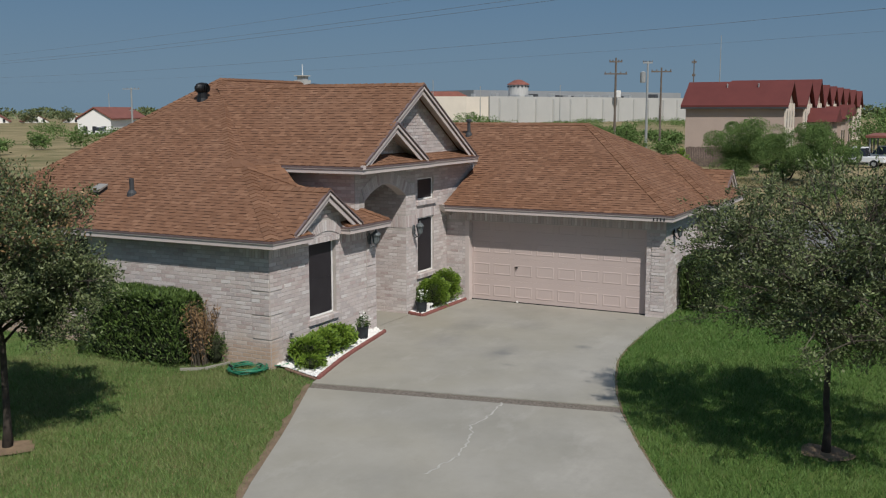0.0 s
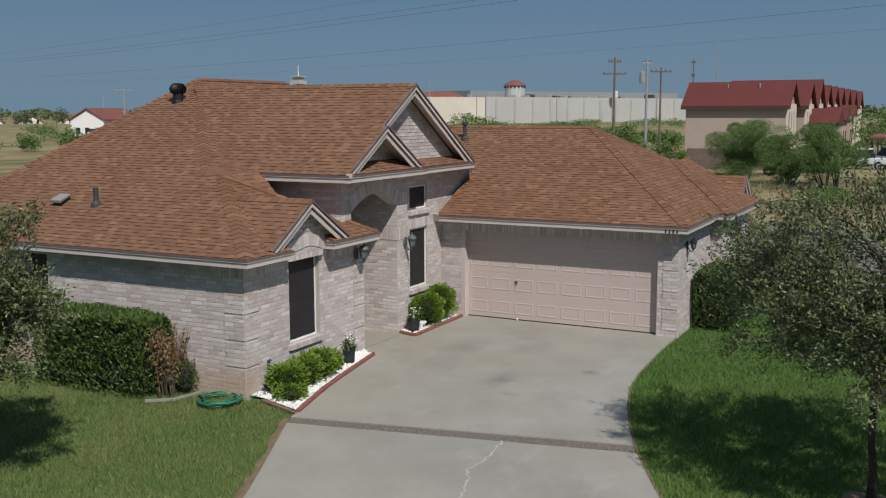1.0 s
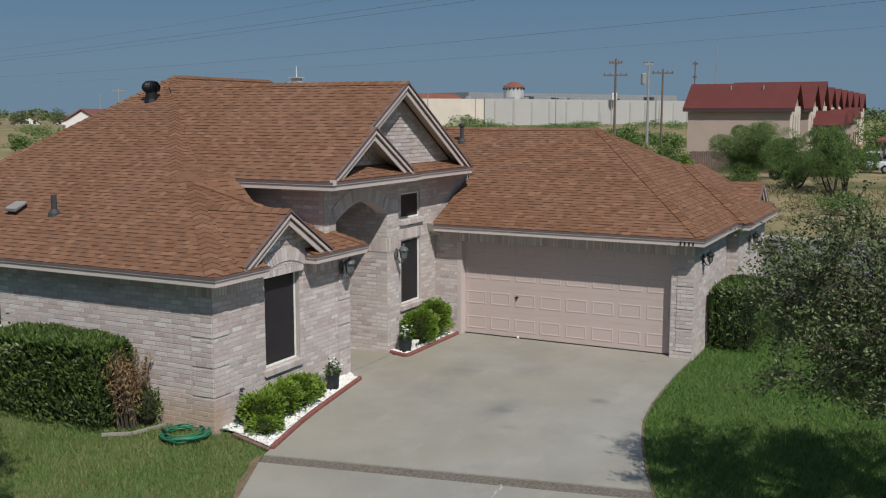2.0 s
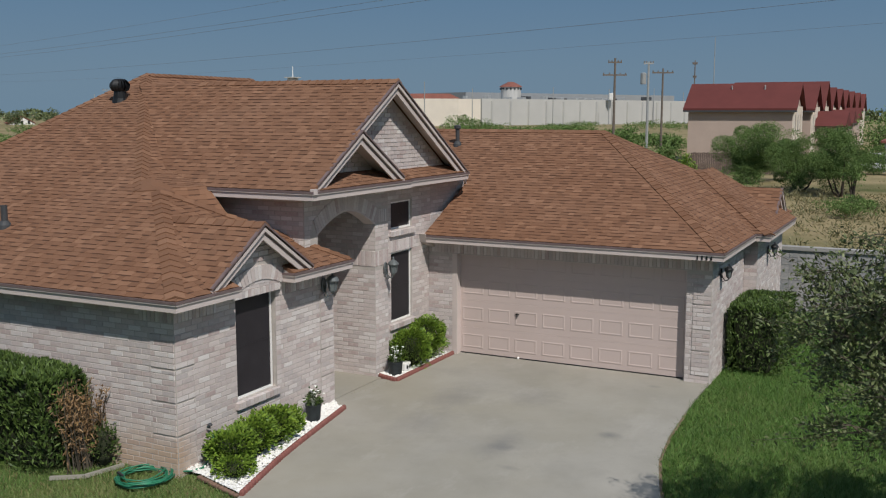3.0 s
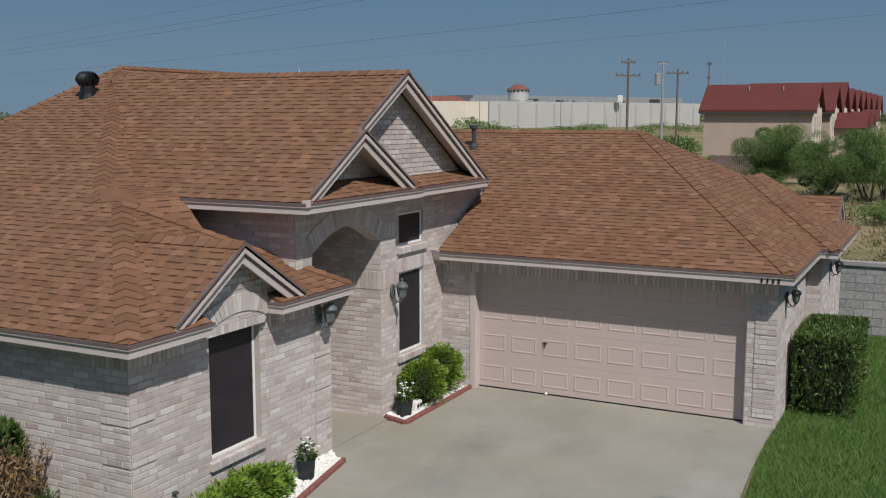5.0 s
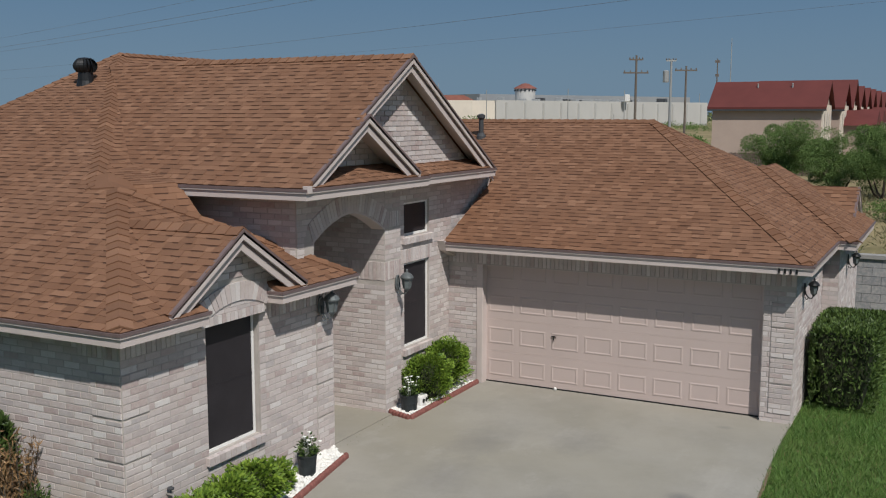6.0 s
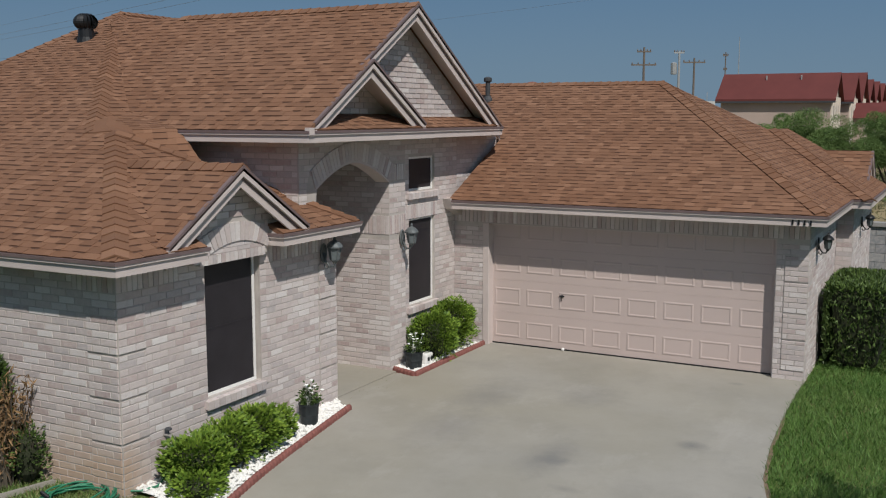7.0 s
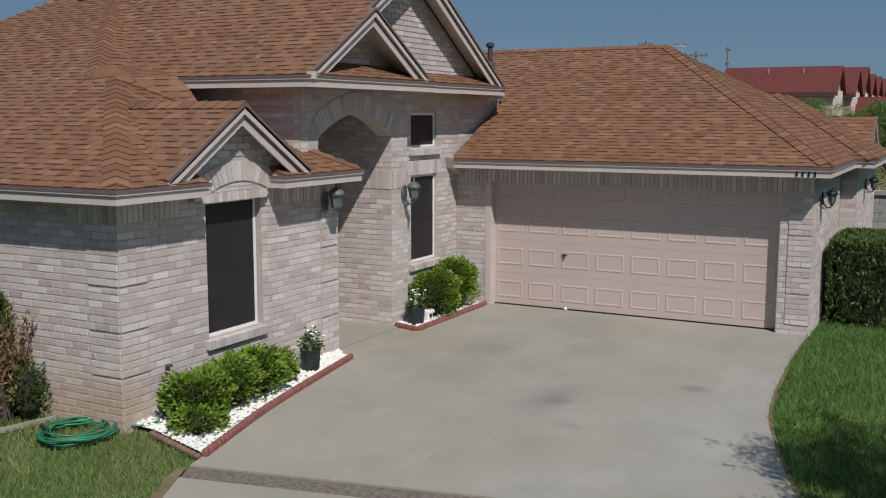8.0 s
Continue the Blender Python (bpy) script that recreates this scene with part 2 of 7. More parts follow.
def ground_z(x, y):
    """Level round the house, falling gently towards the street."""
    s = -((x - 3.0) * 0.8 + (y + 3.0) * 0.6)
    s = max(0.0, s - 0.6)
    return -0.05 * min(s, 14.0)


# ---- ground ----
def grid_sheet(xs, ys, zf):
    me = Mesh()
    nx = len(xs)
    for y in ys:
        for x in xs:
            me.v.append((x, y, zf(x, y)))
    for j in range(len(ys) - 1):
        for i in range(nx - 1):
            a = j * nx + i
            me.f.append((a, a + 1, a + nx + 1, a + nx))
            me.m.append(0)
    return me


def spread(lo, hi, near_lo, near_hi, step):
    mid = list(np.arange(near_lo, near_hi + 0.01, step))
    left = [lo, lo / 3, lo / 10] + [near_lo - 20, near_lo - 8]
    right = [near_hi + 8, near_hi + 20] + [hi / 10, hi / 3, hi]
    return sorted(left) + mid + right


ground = part("ground", grid_sheet(spread(-2500, 2500, -26, 30, 1.0), spread(-2500, 2500, -26, 26, 1.0), lambda x, y: ground_z(x, y) - 0.03), M_LAWN, label="mown green lawn and dry field to the horizon", kind="structure")

# ---- driveway ----
LEFT_EDGE = [(8.08, 0.1), (5.6, -0.45), (3.6, -0.55), (1.59, -0.91), (-0.33, -1.38), (-0.6, -1.42), (-2.87, -2.45), (-4.8, -3.25), (-9.0, -5.2), (-14.0, -7.8)]
RIGHT_EDGE = [(8.08, -5.93), (7.2, -5.93), (6.0, -5.96), (4.73, -6.02), (3.6, -6.13), (2.55, -6.42), (1.6, -6.74), (0.62, -7.16), (-0.4, -7.68), (-1.35, -8.22), (-2.11, -8.67), (-5.0, -10.6), (-11.0, -15.0)]


def along(poly, f):
    seg = [math.dist(a, b) for a, b in zip(poly, poly[1:])]
    d = f * sum(seg)
    for (a, b), s in zip(zip(poly, poly[1:]), seg):
        if d <= s + 1e-9:
            k = d / s
            return (a[0] + (b[0] - a[0]) * k, a[1] + (b[1] - a[1]) * k)
        d -= s
    return poly[-1]


def slab(left, right, rows, cols, lift, depth):
    """A paved sheet between two edges, with its rim turned down."""
    me = Mesh()
    for i in range(rows + 1):
        a, b = along(left, i / rows), along(right, i / rows)
        for j in range(cols + 1):
            k = j / cols
            x, y = a[0] + (b[0] - a[0]) * k, a[1] + (b[1] - a[1]) * k
            me.v.append((x, y, ground_z(x, y) + lift))
    w = cols + 1
    for i in range(rows):
        for j in range(cols):
            a = i * w + j
            me.f.append((a, a + w, a + w + 1, a + 1))
            me.m.append(0)
    rim = [j for j in range(w)] + [i * w + cols for i in range(1, rows + 1)] + [rows * w + j for j in range(cols - 1, -1, -1)] + [i * w for i in range(rows - 1, 0, -1)]
    n = len(me.v)
    for r in rim:
        x, y, z = me.v[r]
        me.v.append((x, y, z - depth))
    for q in range(len(rim)):
        q2 = (q + 1) % len(rim)
        me.f.append((rim[q], rim[q2], n + q2, n + q))
        me.m.append(0)
    return me


JL, JR = (-0.56, -1.42), (0.9, -6.98)
upper_l = LEFT_EDGE[:5] + [JL]
upper_r = RIGHT_EDGE[:7] + [(0.95, -7.02)]
lower_l = [(-0.82, -1.52)] + LEFT_EDGE[6:]
lower_r = [(0.66, -7.14)] + RIGHT_EDGE[8:]
driveway = thing("driveway", "pale grey concrete driveway with oil stains and a crack", "driveway", kind="structure")
part("slab", slab(upper_l, upper_r, 28, 14, 0.012, 0.10), M_CONCRETE, driveway)
part("slab", slab(lower_l, lower_r, 24, 14, 0.006, 0.10), M_CONCRETE, driveway)
apron = Mesh()
apron.box(8.07, 8.40, -5.60, -0.45, -0.12, 0.011)
walk_slab = Mesh()
walk_slab.box(3.64, 5.60, -1.10, -0.125, -0.15, 0.0105)
part("slab", walk_slab, M_CONCRETE, driveway)
part("apron", apron, M_CONCRETE, driveway)
part("expansion_joint", slab([JL, (-0.82, -1.52)], [(0.95, -7.02), (0.66, -7.14)], 2, 14, -0.006, 0.08), M_CONCRETE_OLD, driveway, "rough dark exposed joint strip")

# ---- house ----
house = thing("house", "single-storey pale brick house with brown shingle roof and attached garage", "house")
BR_L, BR_H, JOINT = 0.245, 0.0817, 0.009
Z = Vector((0, 0, 1))
brick_full = {}


def brick_data(length, height, depth):
    key = (round(length, 3), round(height, 3))
    if key not in brick_full:
        me = Mesh()
        c = 0.004
        x0, x1, z0, z1 = -length / 2, length / 2, -height / 2, height / 2
        o = [(x0, 0, z0), (x1, 0, z0), (x1, 0, z1), (x0, 0, z1)]
        f = [(x0 + c, -depth, z0 + c), (x1 - c, -depth, z0 + c), (x1 - c, -depth, z1 - c), (x0 + c, -depth, z1 - c)]
        me.quad(*f)
        for i in range(4):
            j = (i + 1) % 4
            me.quad(o[i], o[j], f[j], f[i])
        brick_full[key] = me.data("brick", M_BRICK)
    return brick_full[key]


def place(ob, parent, m):
    ob.parent = parent
    ob.matrix_parent_inverse = world_of(parent).inverted()
    ob.matrix_basis = m
    return ob


class Wall:
    """An upright brick wall: p0 is its lower left corner seen from outside, u runs to the right, n points out."""

    def __init__(self, name, p0, u, n, length, z0, z1, thick=0.22, label=""):
        self.p0, self.u, self.n = Vector((*p0, 0)), Vector((*u, 0)), Vector((*n, 0))
        self.length, self.z0, self.z1, self.thick = length, z0, z1, thick
        self.name, self.holes, self.label = name, [], label
        self.top = None
        self.bands = []       # soldier courses (u0, u1, z0, z1)
        self.quoins = []      # raised corner blocks (u0, u1, z0, z1)
        self.proud, self.reveal = 0.012, 0.022
        self.skip = []        # (u0, u1, z0, z1) without bricks

    def at(self, u, out, z):
        return self.p0 + self.u * u + self.n * out + Z * z

    def hole(self, u0, u1, z0, z1):
        self.holes.append((u0, u1, z0, z1))

    def block(self, me, u0, u1, o0, o1, z0, z1, mi=0):
        p = [self.at(u, o, z) for z in (z0, z1) for u, o in ((u0, o1), (u1, o1), (u1, o0), (u0, o0))]
        me.hexa(p, mi)

    def spans(self, z0, z1, extra=()):
        """Free stretches of a course."""
        blocks = sorted((a, b) for a, b, c, d in (*self.holes, *self.skip, *extra) if z1 > c + 0.004 and z0 < d - 0.004)
        lo, hi = 0.0, self.length
        if self.top:
            lo, hi = max(lo, self.top(z1)[0]), min(hi, self.top(z1)[1])
        out, u = [], lo
        for a, b in blocks:
            if a > u:
                out.append((u, min(a, hi)))
            u = max(u, b)
        if u < hi:
            out.append((u, hi))
        return [(a, b) for a, b in out if b - a > 0.03]

    def core(self):
        me = Mesh()
        us = sorted({0.0, self.length, *[q for h in self.holes for q in h[:2] if 0 < q < self.length]})
        zs = sorted({self.z0, self.z1, *[q for h in self.holes for q in h[2:] if self.z0 < q < self.z1]})
        for a, b in zip(us, us[1:]):
            for c, d in zip(zs, zs[1:]):
                mu, mz = (a + b) / 2, (c + d) / 2
                if any(h[0] < mu < h[1] and h[2] < mz < h[3] for h in self.holes):
                    continue
                self.block(me, a, b, -self.thick, -0.003, c, d)
        return me

    def build(self, singles=0, pick=None, core=True):
        if core:
            self.ob = part(self.name, self.core(), M_MORTAR, house, self.label, weld=True)
        else:
            self.ob = house
        for u0, u1, z0, z1 in self.quoins:
            q = Mesh()
            self.block(q, max(0.0, u0), min(self.length, u1), -0.0025, self.proud - 0.003, max(z0, self.z0), z1 - self.reveal)
            part("quoin", q, M_MORTAR, self.ob)
        joined = Mesh()
        rng = random.Random(self.name)
        count = 0
        rot = Matrix((self.u, -self.n, Z)).transposed().to_4x4()

        def lay(a, b, z0, z1, out=0.0, upright=False):
            nonlocal count
            full = b - a - JOINT
            if full < 0.02:
                return
            out = out + rng.uniform(-0.0015, 0.0015)
            c = ((a + b) / 2, (z0 + z1) / 2)
            if count < singles and (pick is None or pick(*c)):
                count += 1
                ob = new("brick", brick_data(full, z1 - z0 - JOINT, 0.018))
                place(ob, self.ob, Matrix.Translation(self.at(c[0], out - 0.016, c[1])) @ rot)
            else:
                q0, q1, w0, w1 = a + JOINT / 2, b - JOINT / 2, z0 + JOINT / 2, z1 - JOINT / 2
                e = 0.003
                o = [self.at(u, out - 0.014, z) for u, z in ((q0, w0), (q1, w0), (q1, w1), (q0, w1))]
                f = [self.at(u, out + 0.002, z) for u, z in ((q0 + e, w0 + e), (q1 - e, w0 + e), (q1 - e, w1 - e), (q0 + e, w1 - e))]
                n = len(joined.v)
                joined.v.extend(tuple(p) for p in o + f)
                joined.f.append((n + 4, n + 5, n + 6, n + 7))
                for i in range(4):
                    j = (i + 1) % 4
                    joined.f.append((n + i, n + j, n + 4 + j, n + 4 + i))
                joined.m.extend([0] * 5)

        z, k = self.z0, 0
        while z < self.z1 - 0.02:
            zt = min(z + BR_H, self.z1)
            for a, b in self.spans(z, zt, self.bands):
                first = a
                u = math.floor(a / BR_L) * BR_L - (BR_L / 2 if k % 2 else 0)
                while u < b:
                    x0, x1 = max(u, first), min(u + BR_L, b)
                    if x1 < b and x1 - first < 0.06:
                        u += BR_L
                        x0, x1 = first, min(u + BR_L, b)
                    if b - x1 < 0.06:
                        x1, u = b, b
                    cuts = sorted({x0, x1, *[e for q in self.quoins if q[2] < (z + zt) / 2 < q[3] for e in q[:2] if x0 + 0.03 < e < x1 - 0.03]})
                    for c0, c1 in zip(cuts, cuts[1:]):
                        if c1 - c0 > 0.028:
                            q = next((q for q in self.quoins if q[0] - 0.02 < (c0 + c1) / 2 < q[1] + 0.02 and q[2] < (z + zt) / 2 < q[3]), None)
                            gap = self.reveal if q and abs(q[3] - zt) < 0.045 and q[3] < 2.0 else 0.0
                            lay(c0, c1, z, zt - gap, self.proud if q else 0.0)
                    u += BR_L
            z, k = zt, k + 1
        for u0, u1, z0, z1 in self.bands:
            for a, b in self.spans(z0 + 0.005, z1 - 0.005):
                a, b = max(a, u0), min(b, u1)
                n = max(1, round((b - a) / 0.0765))
                for i in range(n):
                    if b > a:
                        lay(a + (b - a) * i / n, a + (b - a) * (i + 1) / n, z0, z1, 0.006)
        if joined.f:
            part("brickwork", joined, M_BRICK, self.ob, kind="stuff")
        return self


WX, WY = -0.19, -0.18            # side and front face of the wing
WR = 3.9                         # right end of the wing
EAVE = 2.44
QZ = [(-0.30, 0.565), (0.565, 1.055), (1.055, 1.545), (1.545, 2.03)]

side = Wall("wall_side", (WX, 9.0), (0, -1), (-1, 0), 9.0 - WY, -0.252, EAVE, label="pale brick side wall")
side.hole(9.0 - 5.25, 9.0 - 4.72, 1.25, 2.36)
side.bands = [(8.55, 9.15, 2.20, EAVE)]
side.quoins = [(8.74, 9.15, a, b) for a, b in QZ]
side.build(300, lambda u, z: u > 6.6 and z < 2.2)

front = Wall("wall_front", (WX, WY), (1, 0), (0, -1), WR - WX, -0.252, EAVE, label="pale brick front wall")
W0, W1 = 1.20 - WX, 2.15 - WX
front.hole(W0 - 0.02, W1 + 0.02, 0.73, 2.36)
front.bands = [(0, 0.93, 2.20, EAVE), (2.42, 4.05, 2.20, EAVE)]
front.quoins = [(0, 0.40, a, b) for a, b in QZ] + [(3.65, 4.05, a, b) for a, b in QZ]
front.build(300, lambda u, z: z < 1.9)

for x0, x1 in ((2.15 + 0.02, 2.15 + 0.15),):
    Wall("window_surround", (x0, WY - 0.018), (1, 0), (0, -1), x1 - x0, 0.66, 2.345, 0.012, label="narrow raised strip of brick beside the window").build()
Wall("wall_porch_side", (WR, WY), (0, 1), (1, 0), 3.0, -0.252, EAVE + 0.1).build()

# tower round the porch: pier, arch and window bay
PX0, PX1 = 5.66, 6.16
BAY_Y = 0.10
pier = Wall("wall_pier", (PX0, 0.0), (1, 0), (0, -1), PX1 - PX0, -0.252, 3.80, label="brick porch pier with soldier course band")
pier.bands = [(0, 0.5, 2.19, 2.50), (0, 0.5, 3.04, 3.30)]
pier.build(150, lambda u, z: True)
inner = Wall("wall_porch_inner", (PX0, 2.6), (0, -1), (-1, 0), 2.6, -0.252, 3.80, label="brick inner porch wall")
inner.bands = [(1.9, 2.6, 2.19, 2.50)]
inner.build(300, lambda u, z: u > 1.3 and z < 3)
Wall("wall_pier_return", (PX1, 0.0), (0, 1), (1, 0), 0.4, -0.252, 3.80).build()
bay = Wall("wall_window_bay", (PX1, BAY_Y), (1, 0), (0, -1), 2.0, -0.252, 3.80, label="brick wall with tall narrow windows")
bay.hole(6.45 - PX1, 7.33 - PX1, 0.92, 2.36)
bay.hole(6.45 - PX1, 7.33 - PX1, 2.82, 3.38)
bay.bands = [(0.2, 1.26, 2.36, 2.60)]
bay.build(200, lambda u, z: True)
Wall("wall_porch_back", (3.3, 1.55), (1, 0), (0, -1), 2.4, -0.252, 3.80, label="brick wall at the back of the porch").build()
tower_w = Wall("wall_tower_side", (3.3, 6.0), (0, -1), (-1, 0), 5.985, 2.4, 3.80, label="brick upper side wall")
tower_w.build(120, lambda u, z: u > 4)

# arch over the porch
ARCH_C, ARCH_R0, ARCH_Z = (3.67 + PX0) / 2, (PX0 - 3.67) / 2, 3.05
ARCH_RISE = 0.35


def arch_z(x, add=0.0):
    """Height of a flat pointed arch, widened by add."""
    k = min(1.0, abs((x - ARCH_C) / (ARCH_R0 + add)))
    return ARCH_Z + (ARCH_RISE + add) * (1 - k ** 1.75)


arch_wall = Mesh()
N = 28
for i in range(N):
    xa, xb = 3.3 + (PX0 - 3.3) * i / N, 3.3 + (PX0 - 3.3) * (i + 1) / N
    za = arch_z(xa) if xa > 3.67 else 2.3
    zb = arch_z(xb) if xb > 3.67 else 2.3
    p = [(xa, -0.0, za), (xb, -0.0, zb), (xb, 0.24, zb), (xa, 0.24, za), (xa, -0.0, 3.8), (xb, -0.0, 3.8), (xb, 0.24, 3.8), (xa, 0.24, 3.8)]
    arch_wall.hexa(p)
aw = part("arch_wall", arch_wall, M_MORTAR, house, "brick wall over the arched porch opening", weld=True)
n = 28


def arch_edge(f, out):
    """A point of the arch at the fraction f of its span, pushed out square to the curve."""
    x = ARCH_C + ARCH_R0 * (2 * f - 1) * 0.999
    h = 0.004
    slope = (arch_z(x + h) - arch_z(x - h)) / (2 * h)
    l = math.hypot(1, slope)
    return (x - slope / l * out, arch_z(x) + out / l)


for i in range(n):
    f0, f1 = i / n, (i + 0.90) / n
    pts = [arch_edge(f0, 0.0), arch_edge(f1, 0.0), arch_edge(f1, 0.27), arch_edge(f0, 0.27)]
    me = [(x, -0.014, z) for x, z in pts] + [(x, 0.05, z) for x, z in pts]
    ring = Mesh()
    ring.hexa([me[4], me[5], me[1], me[0], me[7], me[6], me[2], me[3]])
    part("arch_brick", ring, M_BRICK, aw)
lining = Mesh()
for i in range(n):
    (xa, qa), (xb, qb) = arch_edge(i / n, -0.034), arch_edge((i + 1) / n, -0.034)
    (xc, qc), (xd, qd) = arch_edge((i + 1) / n, -0.002), arch_edge(i / n, -0.002)
    lining.hexa([(xa, -0.006, qa), (xb, -0.006, qb), (xb, 0.238, qb), (xa, 0.238, qa), (xd, -0.006, qd), (xc, -0.006, qc), (xc, 0.238, qc), (xd, 0.238, qd)])
part("arch_lining", lining, M_TRIM, aw, "pale painted lining under the arch", weld=True)
fill = Wall("wall_arch_front", (3.3, -0.001), (1, 0), (0, -1), PX0 - 3.3, 2.4, 3.80)
zz = 2.4
while zz < 3.8:
    half = 0.0
    for x in np.arange(3.3, PX0, 0.02):
        top_z = arch_z(x, 0.27)
        if zz < top_z and abs(x - ARCH_C) < ARCH_R0 + 0.2:
            half = max(half, abs(x - ARCH_C))
    if half:
        fill.skip.append((ARCH_C - half - 3.3, ARCH_C + half - 3.3, zz, zz + BR_H))
    zz += BR_H
fill.build(0, core=False)

# garage
GX, GDX = 8.08, 8.255
DY0, DY1, DZ = -0.57, -5.45, 2.15
garage = Wall("wall_garage_front", (GX, BAY_Y), (0, -1), (-1, 0), BAY_Y + 5.93, -0.252, EAVE, label="brick garage wall with soldier course over the door")
garage.hole(BAY_Y - DY0 - 0.06, BAY_Y - DY1 + 0.0, -0.25, DZ + 0.03)
garage.bands = [(0, 6.1, 2.19, EAVE)]
garage.quoins = [(5.68, 6.03, a, b) for a, b in ((0.17, 0.62), (0.64, 1.07), (1.09, 1.52), (1.54, 1.95))]
garage.build(200, lambda u, z: z < 2.2)
gs = Wall("wall_garage_side", (GX, -5.93), (1, 0), (0, -1), 3.3, -0.252, EAVE, label="brick garage side wall")
gs.build(200, lambda u, z: True)
Wall("wall_bump_front", (11.38, -5.93), (0, -1), (-1, 0), 0.28, -0.252, EAVE).build()
gb = Wall("wall_bump_side", (11.38, -6.21), (1, 0), (0, -1), 3.6, -0.252, EAVE, label="brick side wall of the garage extension")
gb.build()
Wall("wall_bump_east", (14.98, -6.21), (0, 1), (1, 0), 6.0, -0.252, EAVE).build()

# ---- roofs ----
roof_root = {}


def roof_plane(name, eave_a, eave_b, poly, singles=0, pick=None, label="", thick=0.05):
    """Shingles on a plane. eave_a, eave_b: ends of the low edge, left to right seen from outside; poly: the plane's outline in world space."""
    a, b = Vector(eave_a), Vector(eave_b)
    u = (b - a).normalized()
    pts = [Vector(p) for p in poly]
    far_p = max(pts, key=lambda p: ((p - a) - u * (p - a).dot(u)).length)
    v = (far_p - a) - u * (far_p - a).dot(u)
    v.normalize()
    n = u.cross(v)
    deck = Mesh()
    deck.prism([p - n * thick for p in pts], n * (thick - 0.006))
    ob = part(name, deck, M_SHINGLE, house, label)
    uv = [((p - a).dot(u), (p - a).dot(v)) for p in pts]
    vmax = max(q[1] for q in uv)
    vmin = min(q[1] for q in uv)
    rng = random.Random(name)
    joined = Mesh()
    expo = 0.118
    count = 0
    k = math.floor(vmin / expo)

    def interval(h):
        xs = []
        for (x0, y0), (x1, y1) in zip(uv, uv[1:] + uv[:1]):
            if (y0 <= h < y1) or (y1 <= h < y0):
                xs.append(x0 + (x1 - x0) * (h - y0) / (y1 - y0))
        return (min(xs), max(xs)) if len(xs) >= 2 else None

    while k * expo < vmax:
        h0, h1 = k * expo, min((k + 1) * expo + 0.03, vmax)
        span = interval(min(max(h0 + expo * 0.5, vmin + 0.002), vmax - 0.002))
        low_end = interval(min(max(h0, vmin + 0.002), vmax - 0.002))
        high_end = interval(min(max(h1, vmin + 0.002), vmax - 0.002))
        if span and span[1] - span[0] > 0.05:
            low_end, high_end = low_end or span, high_end or span
            x = span[0]
            raised = rng.random() < 0.5
            while x < span[1] - 0.01:
                w = rng.uniform(0.10, 0.20) if raised else rng.uniform(0.10, 0.22)
                if rng.random() < 0.12:
                    w *= 1.5
                x1 = min(x + w, span[1])
                t = 0.0150 if raised else 0.0075
                lo = max(h0, vmin) - rng.choice((0.0, 0.0, 0.004))
                xa = [x, x1, x1, x]
                if x == span[0]:
                    xa[0], xa[3] = min(low_end[0], x1 - 0.01), min(high_end[0], x1 - 0.01)
                if x1 >= span[1]:
                    xa[1], xa[2] = max(low_end[1], xa[0] + 0.01), max(high_end[1], xa[3] + 0.01)
                base = [(xa[0], lo, 0.0), (xa[1], lo, 0.0), (xa[2], h1, 0.0), (xa[3], h1, 0.0)]
                top = [(xa[0], lo, t), (xa[1], lo, t), (xa[2], h1, 0.002), (xa[3], h1, 0.002)]
                cu, cv = (x + x1) / 2, (h0 + h1) / 2
                # dark strip below a raised tab: printed band with its drop shadow painted in
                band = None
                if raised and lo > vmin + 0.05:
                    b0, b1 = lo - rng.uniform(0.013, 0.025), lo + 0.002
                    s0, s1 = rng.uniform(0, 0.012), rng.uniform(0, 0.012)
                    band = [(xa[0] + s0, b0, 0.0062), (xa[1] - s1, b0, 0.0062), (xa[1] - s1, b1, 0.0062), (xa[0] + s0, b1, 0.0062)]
                if count < singles and (pick is None or pick(cu, cv)):
                    count += 1
                    me = Mesh()
                    q = [Vector((p - cu, s - cv, r)) for p, s, r in top + base]
                    me.quad(q[0], q[1], q[2], q[3])
                    for i in (0, 1, 3):
                        j = (i + 1) % 4
                        me.quad(q[4 + i], q[4 + j], q[j], q[i])
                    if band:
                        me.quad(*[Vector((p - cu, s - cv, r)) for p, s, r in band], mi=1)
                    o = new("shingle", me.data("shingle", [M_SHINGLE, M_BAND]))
                    m = Matrix((u, v, n)).transposed().to_4x4()
                    m.translation = a + u * cu + v * cv
                    place(o, ob, m)
                else:
                    nn = len(joined.v)
                    joined.v.extend(tuple(a + u * p + v * s + n * r) for p, s, r in top + base)
                    joined.f.append((nn, nn + 1, nn + 2, nn + 3))
                    for i in (0, 1, 3):
                        j = (i + 1) % 4
                        joined.f.append((nn + 4 + i, nn + 4 + j, nn + j, nn + i))
                    joined.m.extend([0] * 4)
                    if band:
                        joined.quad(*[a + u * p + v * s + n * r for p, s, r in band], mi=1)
                x = x1
                raised = not raised if rng.random() < 0.93 else raised
        k += 1
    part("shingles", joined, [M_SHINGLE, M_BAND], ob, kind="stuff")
    return ob


